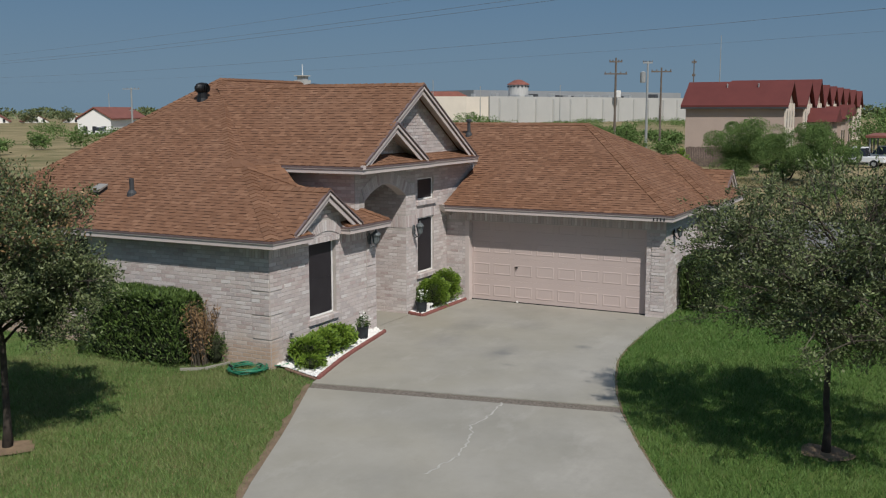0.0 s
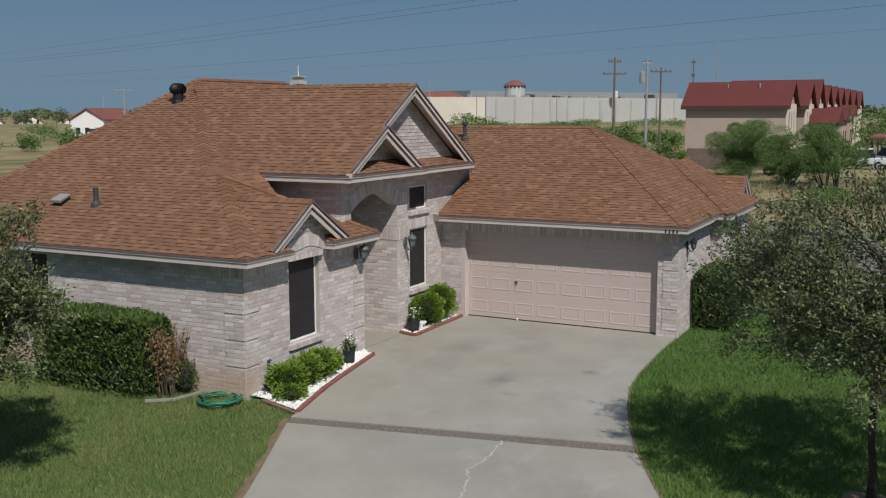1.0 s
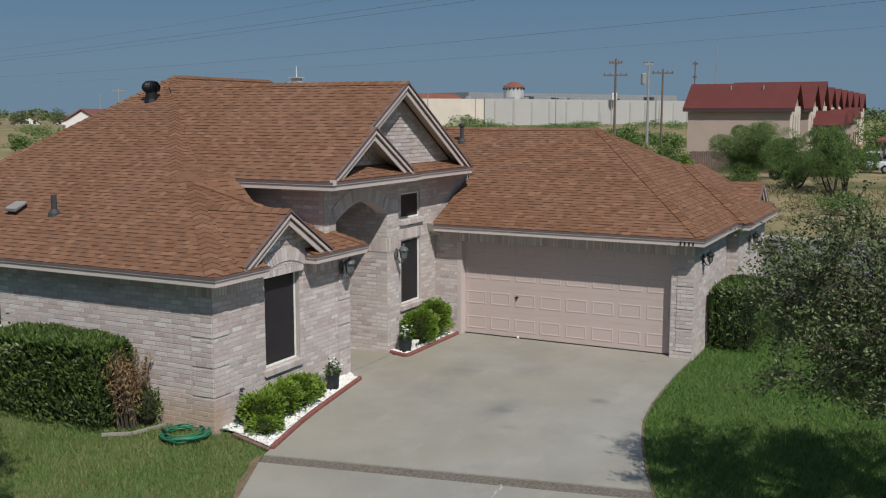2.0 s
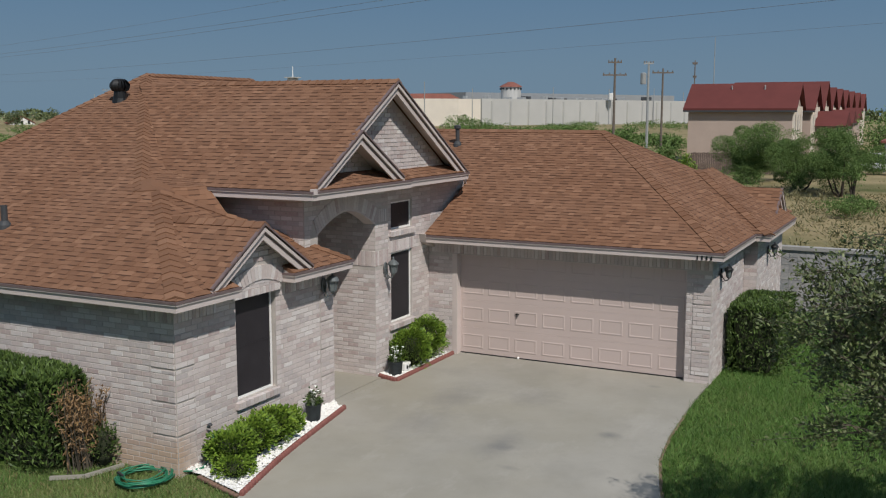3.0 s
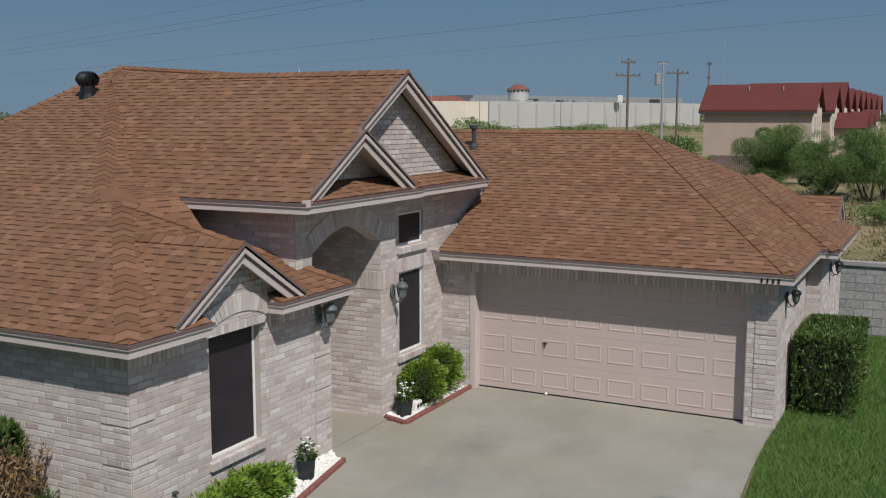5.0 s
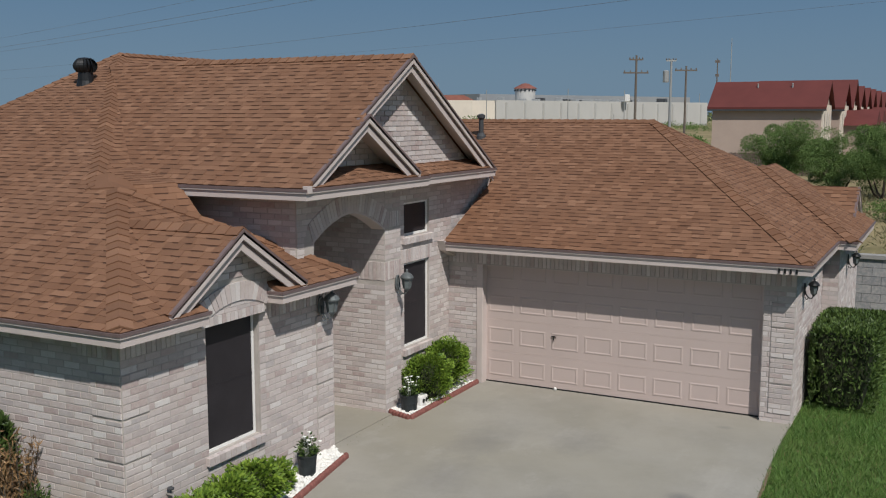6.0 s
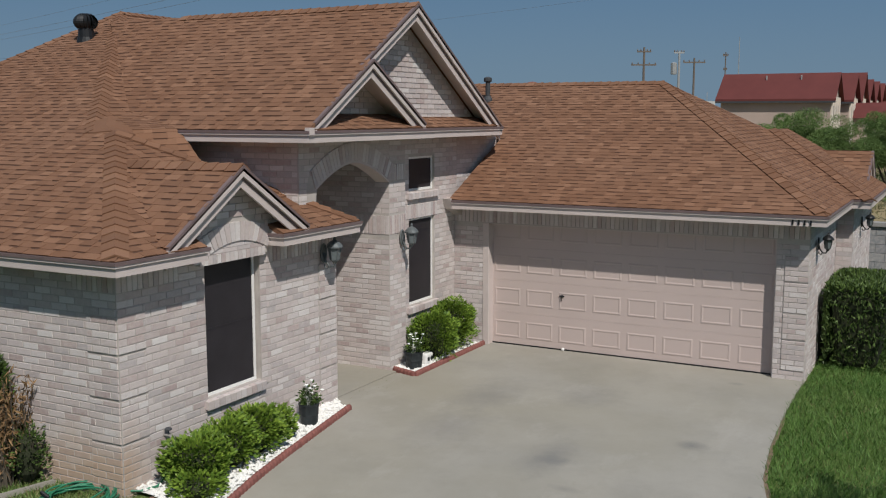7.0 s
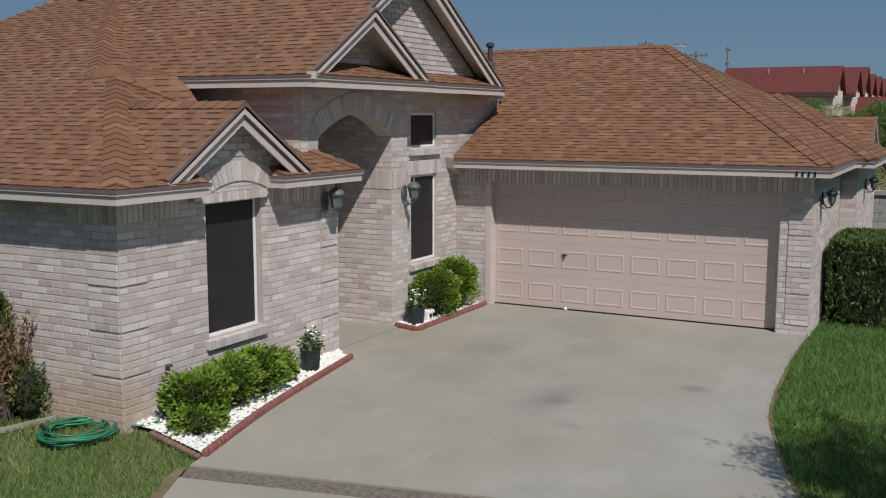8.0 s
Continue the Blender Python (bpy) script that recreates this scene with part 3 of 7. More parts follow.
def ridge_caps(name, a, b, na, nb, parent=None, label=""):
    """Overlapping bent caps along a ridge or hip; na, nb: directions down each side."""
    a, b = Vector(a), Vector(b)
    d = b - a
    t = d.normalized()
    na, nb = [(Vector(q) - t * Vector(q).dot(t)).normalized() for q in (na, nb)]
    n1, n2 = t.cross(na), t.cross(nb)
    n1, n2 = (n1 if n1.z > 0 else -n1), (n2 if n2.z > 0 else -n2)
    up = (n1 + n2).normalized()
    n = max(1, round(d.length / 0.185))
    L = d.length / n * 1.15
    r = 0.135
    q = [na * r + n1 * 0.031, up * 0.040, nb * r + n2 * 0.031, t * L + na * r + n1 * 0.014, t * L + up * 0.022, t * L + nb * r + n2 * 0.014]
    me = Mesh()
    me.v = [tuple(x) for x in q] + [tuple(q[0] - n1 * 0.022), tuple(q[1] - up * 0.022), tuple(q[2] - n2 * 0.022), tuple(q[3] - n1 * 0.012), tuple(q[5] - n2 * 0.012)]
    me.f = [(0, 1, 4, 3), (1, 2, 5, 4), (6, 7, 1, 0), (7, 8, 2, 1), (9, 6, 0, 3), (8, 10, 5, 2)]
    me.m = [0] * 6
    data = me.data("cap_shingle", M_SHINGLE)
    base = part(name, (lambda m: (m.tube([a - up * 0.03, b - up * 0.03], 0.012, 4), m)[1])(Mesh()), M_SHINGLE, parent or house, label)
    for i in range(n):
        ob = new("cap_shingle", data)
        place(ob, base, Matrix.Translation(a + d * (i / n)))
    return base


S1 = 0.472
EX, EY, ZE = -0.50, -0.52, 2.60
PEAK = (6.70, 6.60, ZE + S1 * 7.2)


def zw(x):
    return ZE + S1 * (x - EX)


def za(y):
    return ZE + S1 * (y - EY)


HJ = 2.1
west = roof_plane("roof_west", (EX, 8.9, ZE), (EX, EY, ZE), [(EX, 8.9, ZE), (EX, EY, ZE), (HJ, HJ, zw(HJ)), (HJ, HJ + 0.42, zw(HJ)), PEAK], 300, lambda u, v: u > 5.9 and v < 2.6, "brown asphalt shingle roof slope")
YW = WY - 0.02
HR = (4.0, EY, ZE)                # foot of the right hip of the wing


def right_hip(y):
    """A point of the right hip of the wing."""
    k = (y - EY) / (HJ - EY)
    return (HR[0] + (HJ - HR[0]) * k, y, za(y))


south_a = roof_plane("roof_wing", (EX, EY, ZE), (4.0, EY, ZE), [(EX + (YW - EY), YW, za(YW)), right_hip(YW), (HJ, HJ, za(HJ))], 300, None, "brown asphalt shingle front roof slope")
roof_plane("roof_wing_edge", (EX, EY, ZE), (0.86, EY, ZE), [(EX, EY, ZE), (0.86, EY, ZE), (0.86, YW, za(YW)), (EX + (YW - EY), YW, za(YW))], 60, None, "brown shingle eave strip")
roof_plane("roof_wing_edge", (EX, EY, ZE), (4.0, EY, ZE), [(2.26, EY, ZE), (4.0, EY, ZE), right_hip(YW), (2.26, YW, za(YW))], 60, None, "brown shingle eave strip")
ES = (za(HJ) - ZE) / (HR[0] - HJ)
roof_plane("roof_wing_east", (4.0, EY, ZE), (4.0, HJ, ZE), [HR, (4.0, -0.02, ZE), right_hip(-0.02)], 0, None, "brown shingle slope beside the porch")
roof_plane("roof_wing_east", (4.0, EY, ZE), (4.0, HJ, ZE), [right_hip(0.445), (3.3, HJ, ZE + 0.7 * ES), (HJ, HJ, za(HJ))], 0, None, "brown shingle slope behind the hip")


def zb(y):
    k = (PEAK[2] - zw(HJ)) / (PEAK[1] - HJ - 0.42)
    return zw(HJ) + k * (y - HJ - 0.42)


south_b = roof_plane("roof_main_south", (HJ - 0.2, HJ - 0.1, zb(HJ - 0.1)), (3.4, HJ - 0.1, zb(HJ - 0.1)), [(HJ - 0.2, HJ - 0.1, zb(HJ - 0.1)), (3.4, HJ - 0.1, zb(HJ - 0.1)), (6.6, 6.1, zb(6.1)), (10.57, 6.1, zb(6.1)), (10.57, 6.6, PEAK[2]), PEAK, (HJ, HJ + 0.42, zw(HJ))], 150, lambda u, v: v < 2.5, "brown asphalt shingle upper slope")
back = Mesh()
back.prism([(EX, 8.9, ZE - 0.08), PEAK[:2] + (PEAK[2] - 0.08,), (6.7, 9.4, ZE - 0.08)], (0, 0, 0.05))
back.prism([PEAK[:2] + (PEAK[2] - 0.08,), (10.57, 6.6, PEAK[2] - 0.08), (14.0, 9.4, ZE - 0.08), (6.7, 9.4, ZE - 0.08)], (0, 0, 0.05))
back.prism([(10.57, 6.6, PEAK[2] - 0.06), (14.0, 9.4, ZE - 0.06), (14.0, 2.6, ZE - 0.06), (10.57, 6.0, PEAK[2] - 0.3)], (0, 0, 0.05))
part("roof_back", back, M_SHINGLE, house, "brown shingle rear slope")
ridge_caps("hip_cap", (EX + 0.07, EY + 0.07, ZE + 0.033), (HJ, HJ, zw(HJ)), (0, 1, 0), (1, 0, 0), label="bent shingle caps along the hip")
ridge_caps("hip_cap", (HJ, HJ + 0.42, zw(HJ)), PEAK, (0, 1, -0.1), (1, 0, -0.1))
ridge_caps("hip_cap", (3.96, EY + 0.04, ZE + 0.018), (HJ + 0.03, HJ - 0.04, za(HJ) - 0.01), (-1, 0, 0), (0.2, 1.0, -0.55))
# rounded patch where the hips meet
lap = Mesh()
rim_ = []
for lx, ly in ((2.34, 2.80), (2.19, 2.72), (2.09, 2.63), (2.045, 2.54), (2.05, 2.45), (2.075, 2.33), (2.10, 2.16), (2.15, 2.02), (2.34, 1.98), (2.44, 2.2), (2.46, 2.6)):
    rim_.append((lx, ly, max(min(zw(lx), zb(ly)), min(zw(lx), za(ly))) + 0.026))
lap.v = [(2.24, 2.42, max(min(zw(2.24), zb(2.42)), za(2.24)) + 0.028)] + rim_ + [(x, y, z - 0.04) for x, y, z in rim_]
k = len(rim_)
lap.f = [(0, 1 + (i + 1) % k, 1 + i) for i in range(k)] + [(1 + i, 1 + (i + 1) % k, 1 + k + (i + 1) % k, 1 + k + i) for i in range(k)]
lap.m = [0] * len(lap.f)
part("hip_patch", lap, M_SHINGLE, house, "rounded shingle patch where the hips meet")
ridge_caps("ridge_cap", PEAK, (10.57, 6.6, PEAK[2]), (0, 1, -S1), (0, -1, -S1))
ridge_caps("hip_cap", (EX, 8.9, ZE), PEAK, (0, -1, -0.05), (0.3, 1, -0.6))

# tower roof with the large gable
TZ, TS = 3.86, 0.61
TX0, TXM, TX1 = 2.90, 6.00, 9.10
TPK = TZ + TS * (TXM - TX0)
YF0, YF1 = -0.46, -0.35
YB = 6.15


def zt(x):
    return TZ + TS * (min(x, 2 * TXM - x) - TX0)


roof_plane("roof_tower_west", (TX0, 2.35, TZ), (TX0, YF0, TZ), [(TX0, 1.78, TZ), (TX0, YF0, TZ), (4.5, YF0, zt(4.5)), (4.5, YF1, zt(4.5)), (TXM, YF1, TPK), (TXM, YB, TPK), (3.25, 2.98, zt(3.25))], 300, lambda u, v: v < 1.6, "brown asphalt shingle slope of the tall gable")
roof_plane("roof_tower_east", (TX1, YF1, TZ), (TX1, 6, TZ), [(TX1, YF1, TZ), (TX1, 6.0, TZ), (TXM, YB, TPK), (TXM, YF1, TPK)], 0, None, "brown asphalt shingle slope")
ridge_caps("ridge_cap", (TXM, YF1, TPK), (TXM, 4.4, TPK), (-1, 0, -TS), (1, 0, -TS))
# low saddle between the wing and the eave of the tall gable
SA_, SB_, SC_, SH_ = Vector((HJ, HJ + 0.40, zw(HJ) + 0.005)), Vector((TX0 + 0.02, 1.76, TZ + 0.012)), Vector((3.27, 2.99, zt(3.27) + 0.012)), Vector(right_hip(1.15)) - Z * 0.055
roof_plane("roof_saddle", SA_, SB_, [SA_, SB_, SC_], 0, None, "brown shingles on a low saddle between two roofs")
roof_plane("roof_saddle", SH_ - (SB_ - SA_) * 0.5, SH_ + (SB_ - SA_) * 0.5, [SA_, SH_, SB_], 0, None, "brown shingles on a low saddle between two roofs")

# garage roof
GE, GSY = 7.68, -6.20
GRX, GRZ = 12.15, 2.60 + S1 * (12.15 - 7.68)
GPY = -2.5
roof_plane("roof_garage_west", (GE, 0.0, ZE), (GE, GSY, ZE), [(GE, 0.0, ZE), (GE, GSY, ZE), (GRX, GPY, GRZ), (GRX, 4.5, GRZ), (9.85, 4.5, ZE + S1 * (9.85 - GE)), (9.85, 0.0, ZE + S1 * (9.85 - GE))], 300, lambda u, v: v < 1.7, "brown asphalt shingle garage roof slope")
GS2 = (GRZ - ZE) / (GPY - GSY)
roof_plane("roof_garage_south", (GE, GSY, ZE), (16.6, GSY, ZE), [(GE, GSY, ZE), (16.6, GSY, ZE), (GRX, GPY, GRZ)], 200, None, "brown asphalt shingle garage hip slope")
roof_plane("roof_garage_east", (16.6, GSY, ZE), (16.6, 6, ZE), [(16.6, GSY, ZE), (16.6, 6, ZE), (GRX, 6, GRZ), (GRX, GPY, GRZ)], 0, None, "brown asphalt shingle slope")
ridge_caps("hip_cap", (GE + 0.08, GSY + 0.066, ZE + 0.038), (GRX, GPY, GRZ), (0, 1, 0.0), (1, 0, 0.0))
ridge_caps("ridge_cap", (GRX, GPY, GRZ), (GRX, 6, GRZ), (-1, 0, -S1), (1, 0, -S1))


# ---- fascia boards ----
def fascia(name, pts, inward, z_bot, z_top, closed_soffit=0.42, label=""):
    """Boards along an eave with a dark drip edge above and a soffit behind. pts: corner points of the outer line; inward: a vector for each stretch."""
    h = z_top - z_bot
    none = Vector((0, 0, 0))
    for i, ((a, b), w) in enumerate(zip(zip(pts, pts[1:]), inward)):
        a, b, w = Vector((*a, 0)), Vector((*b, 0)), Vector((*w, 0))
        wa = Vector((*inward[i - 1], 0)) if i else none
        wb = Vector((*inward[i + 1], 0)) if i < len(inward) - 1 else none

        def run(prof):
            """A profile of (offset, height) swept from a to b, mitred at the corners."""
            me, k = Mesh(), len(prof)
            me.v = [tuple(a + (w + wa) * o + Z * z) for o, z in prof] + [tuple(b + (w + wb) * o + Z * z) for o, z in prof]
            me.f = [tuple(range(k)), tuple(reversed(range(k, 2 * k)))] + [(j, k + j, k + (j + 1) % k, (j + 1) % k) for j in range(k)]
            me.m = [0] * len(me.f)
            return me

        ob = part(name, run([(0.0, z_bot), (0.0, z_bot + h * 0.60), (-0.022, z_bot + h * 0.60), (-0.022, z_bot + h * 0.74), (0.025, z_bot + h * 0.74), (0.025, z_bot)]), M_TRIM, house, label)
        part("drip_edge", run([(-0.030, z_bot + h * 0.745), (-0.030, z_top - 0.005), (0.02, z_top - 0.005), (0.02, z_bot + h * 0.745)]), M_DRIP, ob)
        part("soffit", run([(0.026, z_bot + 0.012), (closed_soffit, z_bot + 0.012), (closed_soffit, z_bot + 0.027), (0.026, z_bot + 0.027)]), M_SOFFIT, ob)


fascia("fascia", [(EX, 8.9), (EX, EY), (0.86, EY), (0.86, WY)], [(1, 0), (0, 1), (-1, 0)], EAVE, ZE, label="pale painted fascia board")
fascia("fascia", [(2.26, WY), (2.26, EY), (4.0, EY), (4.0, 0.0)], [(1, 0), (0, 1), (-1, 0)], EAVE, ZE)
fascia("fascia", [(TX0, 1.72), (TX0, YF0), (6.3, YF0)], [(1, 0), (0, 1)], 3.70, TZ)
fascia("fascia", [(6.3, YF1), (TX1, YF1), (TX1, 2.0)], [(0, 1), (-1, 0)], 3.70, TZ)
fascia("fascia", [(GE, -0.05), (GE, GSY), (11.05, GSY), (11.05, -6.5), (15.0, -6.5)], [(1, 0), (0, 1), (1, 0), (0, 1)], EAVE, ZE)

# ---- gables ----
def strip_board(me, p0, p1, down, out, mi=0):
    """A board from p0 to p1: its face hangs by `down`, its thickness goes along `out`."""
    a, b, d, o = Vector(p0), Vector(p1), Vector(down), Vector(out)
    me.hexa([a + d, b + d, b + d + o, a + d + o, a, b, b + o, a + o], mi)


def rake(name, apex, foot, label=""):
    """Doubled rake boards with a dark drip edge, on a gable that faces -y."""
    a, f = Vector(apex), Vector(foot)
    boards, drip = Mesh(), Mesh()
    strip_board(boards, a - Z * 0.028, f - Z * 0.028, (0, 0, -0.092), (0, 0.03, 0))
    strip_board(boards, a + Vector((0, 0.045, -0.145)), f + Vector((0, 0.045, -0.145)), (0, 0, -0.105), (0, 0.03, 0))
    strip_board(drip, a + Vector((0, -0.012, 0.010)), f + Vector((0, -0.012, 0.010)), (0, 0, -0.037), (0, 0.05, 0))
    strip_board(drip, a + Vector((0, 0.031, -0.110)), f + Vector((0, 0.031, -0.110)), (0, 0, -0.04), (0, 0.03, 0))
    ob = part(name, boards, M_TRIM, house, label)
    part("drip_edge", drip, M_DRIP, ob)
    return ob


# small gable over the wing window
GA, GL, GR = (1.52, EY, 3.47), (0.25, EY, 2.655), (2.80, EY, 2.655)
rake("rake_board", GA, GL, "pale painted gable board")
rake("rake_board", GA, GR)
gs1 = (GA[2] - GL[2]) / (GA[0] - GL[0])
yv_a, yv_f = EY + (GA[2] - ZE) / S1, EY + (GL[2] - ZE) / S1
roof_plane("roof_small_gable", (GL[0], yv_f, GL[2]), (GL[0], EY, GL[2]), [(GL[0], yv_f + 0.05, GL[2]), GL, GA, (GA[0], yv_a + 0.06, GA[2])], 120, None, "brown shingles on the small gable")
roof_plane("roof_small_gable", (GR[0], EY, GR[2]), (GR[0], yv_f, GR[2]), [GR, (GR[0], yv_f + 0.05, GR[2]), (GA[0], yv_a + 0.06, GA[2]), GA], 60, None)
ridge_caps("ridge_cap", GA, (GA[0], yv_a, GA[2]), (-1, 0, -gs1), (1, 0, -gs1))
GWY = WY - 0.10
gw = Wall("wall_small_gable", (0.3, GWY), (1, 0), (0, -1), 2.45, 2.36, 3.36, label="brick gable with a fan of upright bricks")


def gable_top(z):
    k = max(0.0, (3.36 - z) / gs1)
    if z < 2.60:
        return (0.885 - 0.3, 2.235 - 0.3)
    return (max(0.0, GA[0] - k - 0.3 - 0.02), min(2.45, GA[0] + k - 0.3 + 0.02))


gcore = Mesh()
gcore.prism([(x, GWY + 0.008, z) for x, z in ((0.884, 2.36), (2.235, 2.36), (2.235, 2.58), (2.72, 2.62), (GA[0], 3.37), (0.34, 2.62), (0.884, 2.58))], (0, 0.28, 0))
gw_ob = part("wall_small_gable", gcore, M_MORTAR, house, "brick gable with a fan of upright bricks")
gw.top = gable_top
gw.skip = [(1.04 - 0.3, 2.235 - 0.3, 2.36, 2.66), (1.14 - 0.3, 2.18 - 0.3, 2.66, 2.74), (1.32 - 0.3, 2.0 - 0.3, 2.74, 2.79)]
gw.ob = gw_ob
FAN_C = (1.665, 1.68)
for i in range(15):
    a0, a1 = math.radians(122 - 64 * i / 15), math.radians(122 - 64 * (i + 0.90) / 15)
    pts = []
    for a, r in ((a0, 0.885), (a1, 0.885), (a1, 1.115), (a0, 1.115)):
        pts.append((FAN_C[0] + 1.20 * r * math.cos(a), FAN_C[1] + r * math.sin(a)))
    q = [(x, GWY - 0.014, z) for x, z in pts] + [(x, GWY + 0.03, z) for x, z in pts]
    jm = Mesh()
    jm.hexa([q[4], q[5], q[1], q[0], q[7], q[6], q[2], q[3]])
    part("fan_brick", jm, M_BRICK, gw_ob)
M_LINTEL = simple("tan_render", (0.46, 0.395, 0.35), 0.9, var=0.12, scale=7, fine=80, bumps=0.3)
lintel = Mesh()
n = 14
for i in range(n):
    xa, xb = 1.20 + 0.95 * i / n, 1.20 + 0.95 * (i + 1) / n

    def lz(x):
        return FAN_C[1] + 0.885 * math.sqrt(max(0.0, 1 - ((x - FAN_C[0]) / (1.20 * 0.885)) ** 2)) - 0.03

    lintel.hexa([(xa, GWY + 0.012, 2.34), (xb, GWY + 0.012, 2.34), (xb, WY + 0.1, 2.34), (xa, WY + 0.1, 2.34), (xa, GWY + 0.012, lz(xa)), (xb, GWY + 0.012, lz(xb)), (xb, WY + 0.1, lz(xb)), (xa, WY + 0.1, lz(xa))])
part("lintel", lintel, M_LINTEL, gw_ob, "rendered tan arched lintel", weld=True)
for i in range(16):
    sb = Mesh()
    xa = 0.99 + 1.20 * i / 16
    sb.box(xa, xa + 1.20 / 16 - 0.009, GWY - 0.010, WY + 0.05, 2.338, 2.445)
    part("lintel_brick", sb, M_BRICK, gw_ob)
for r_, (xa, xb) in enumerate(((1.17, 2.16), (1.27, 2.06))):
    xs_ = np.linspace(xa, xb, 5 - r_)
    for x0, x1 in zip(xs_, xs_[1:]):
        sb = Mesh()
        sb.box(x0 + 0.004, x1 - 0.004, GWY + 0.002, WY + 0.05, 2.452 + 0.052 * r_, 2.498 + 0.052 * r_)
        part("lintel_brick", sb, M_BRICK, gw_ob)


def courses_only(w):
    """Lay the bricks of a wall whose core already stands."""
    keep = w.ob
    joined = Mesh()
    rng = random.Random(w.name)
    z, k = w.z0, 0
    while z < w.z1 - 0.02:
        zt_ = min(z + BR_H, w.z1)
        for a, b in w.spans(z, zt_):
            u = math.floor(a / BR_L) * BR_L - (BR_L / 2 if k % 2 else 0)
            while u < b:
                x0, x1 = max(u, a), min(u + BR_L, b)
                if x1 - x0 > 0.03:
                    j, e = JOINT / 2, 0.003
                    out = rng.uniform(-0.0015, 0.0015)
                    o = [w.at(p, out - 0.014, q) for p, q in ((x0 + j, z + j), (x1 - j, z + j), (x1 - j, zt_ - j), (x0 + j, zt_ - j))]
                    f = [w.at(p, out + 0.004, q) for p, q in ((x0 + j + e, z + j + e), (x1 - j - e, z + j + e), (x1 - j - e, zt_ - j - e), (x0 + j + e, zt_ - j - e))]
                    me_n = len(joined.v)
                    joined.v.extend(tuple(p) for p in o + f)
                    joined.f.append((me_n + 4, me_n + 5, me_n + 6, me_n + 7))
                    for i in range(4):
                        jj = (i + 1) % 4
                        joined.f.append((me_n + i, me_n + jj, me_n + 4 + jj, me_n + 4 + i))
                    joined.m.extend([0] * 5)
                u += BR_L
        z, k = zt_, k + 1
    part("brickwork", joined, M_BRICK, keep, kind="stuff")


courses_only(gw)

for x in (0.835, 2.262):
    ep = Mesh()
    ep.prism([(x, EY + 0.03, ZE - 0.06), (x, EY + 0.03, ZE - 0.01), (x, WY, za(WY) - 0.02), (x, WY, ZE - 0.06)], (0.022, 0, 0))
    part("eave_end", ep, M_SOFFIT, house)

# large gable wall and the smaller gable in front of it
bg_core = Mesh()
bg_core.prism([(3.35, 0.008, 3.75), (8.75, 0.008, 3.75), (8.75, 0.008, 3.95), (TXM, 0.008, 5.62), (3.35, 0.008, 4.0)], (0, 0.2, 0))
bg_ob = part("wall_large_gable", bg_core, M_MORTAR, house, "pale brick gable wall")
bgw = Wall("wall_large_gable", (3.35, 0.0), (1, 0), (0, -1), 5.4, 3.75, 5.6)
bgw.top = lambda z: (max(0.0, TXM - 3.35 - (5.60 - z) / TS), min(5.4, TXM - 3.35 + (5.60 - z) / TS))
bgw.ob = bg_ob
courses_only(bgw)
BA_, BL_, BR_ = (TXM, YF1, TPK), (4.36, YF1, zt(4.36)), (TX1 + 0.02, YF1, zt(TX1 + 0.02))
rake("rake_board", BA_, BL_)
rake("rake_board", BA_, BR_)
SA, SL, SR = (4.50, YF0, zt(4.50)), (3.05, YF0, zt(3.05)), (6.02, YF0, 3.93)
rake("rake_board", SA, SL)
rake("rake_board", SA, SR)
roof_plane("roof_front_gable", (SR[0], YF0, SR[2]), (SR[0], 0.0, SR[2]), [SR, (SR[0], 0.02, SR[2]), (SA[0], 0.02, SA[2]), SA], 0, None, "brown shingles on the front gable")
pent0 = TZ + 0.005
roof_plane("roof_pent", (TX0, YF0, pent0), (6.3, YF0, pent0), [(TX0 + 0.1, YF0, pent0), (6.3, YF0, pent0), (6.3, 0.02, pent0 + 0.21), (3.3, 0.02, pent0 + 0.21)], 80, None, "narrow brown shingle skirt roof")
roof_plane("roof_pent", (6.3, YF1, pent0), (TX1, YF1, pent0), [(6.3, YF1, pent0), (TX1, YF1, pent0), (8.8, 0.02, pent0 + 0.17), (6.3, 0.02, pent0 + 0.17)], 80, None)


def gable_soffit(apex, foot, y1):
    """A sloping painted soffit behind a rake board."""
    a, f = Vector(apex), Vector(foot)
    me = Mesh()
    p = [a + Vector((0, 0.078, -0.062)), f + Vector((0, 0.078, -0.062))]
    q = [Vector((f.x, y1, f.z - 0.062)), Vector((a.x, y1, a.z - 0.062))]
    me.prism(p + q, (0, 0, -0.02))
    part("soffit", me, M_SOFFIT, house)


for ap, ft, yw in ((BA_, BL_, 0.0), (BA_, BR_, 0.0), (SA, SL, 0.0), (SA, SR, 0.0), (GA, GL, GWY), (GA, GR, GWY)):
    gable_soffit(ap, ft, yw)
# added plate hidden behind the eave tip, only there to shade the wall below
shade_plate = Mesh()
shade_plate.prism([(9.09, -0.33, 3.705), (9.85, 0.09, 3.705), (8.6, 0.09, 3.705)], (0, 0, 0.03))
part("soffit", shade_plate, M_SOFFIT, house, "added plate, hidden behind the eave tip, that shades the wall")
tb = Mesh()
tb.box(TX0 - 0.02, TX0 + 0.09, YF0 - 0.035, YF0 + 0.04, 3.80, 3.895)
part("corner_block", tb, M_TRIM, house)
top_wall = Wall("wall_tower_right", (8.16, BAY_Y), (1, 0), (0, -1), 1.69, 2.3, 3.70)
top_wall.build()
tow = Mesh()
tow.box(9.80, 9.849, BAY_Y + 0.22, 4.5, 2.4, 3.70)
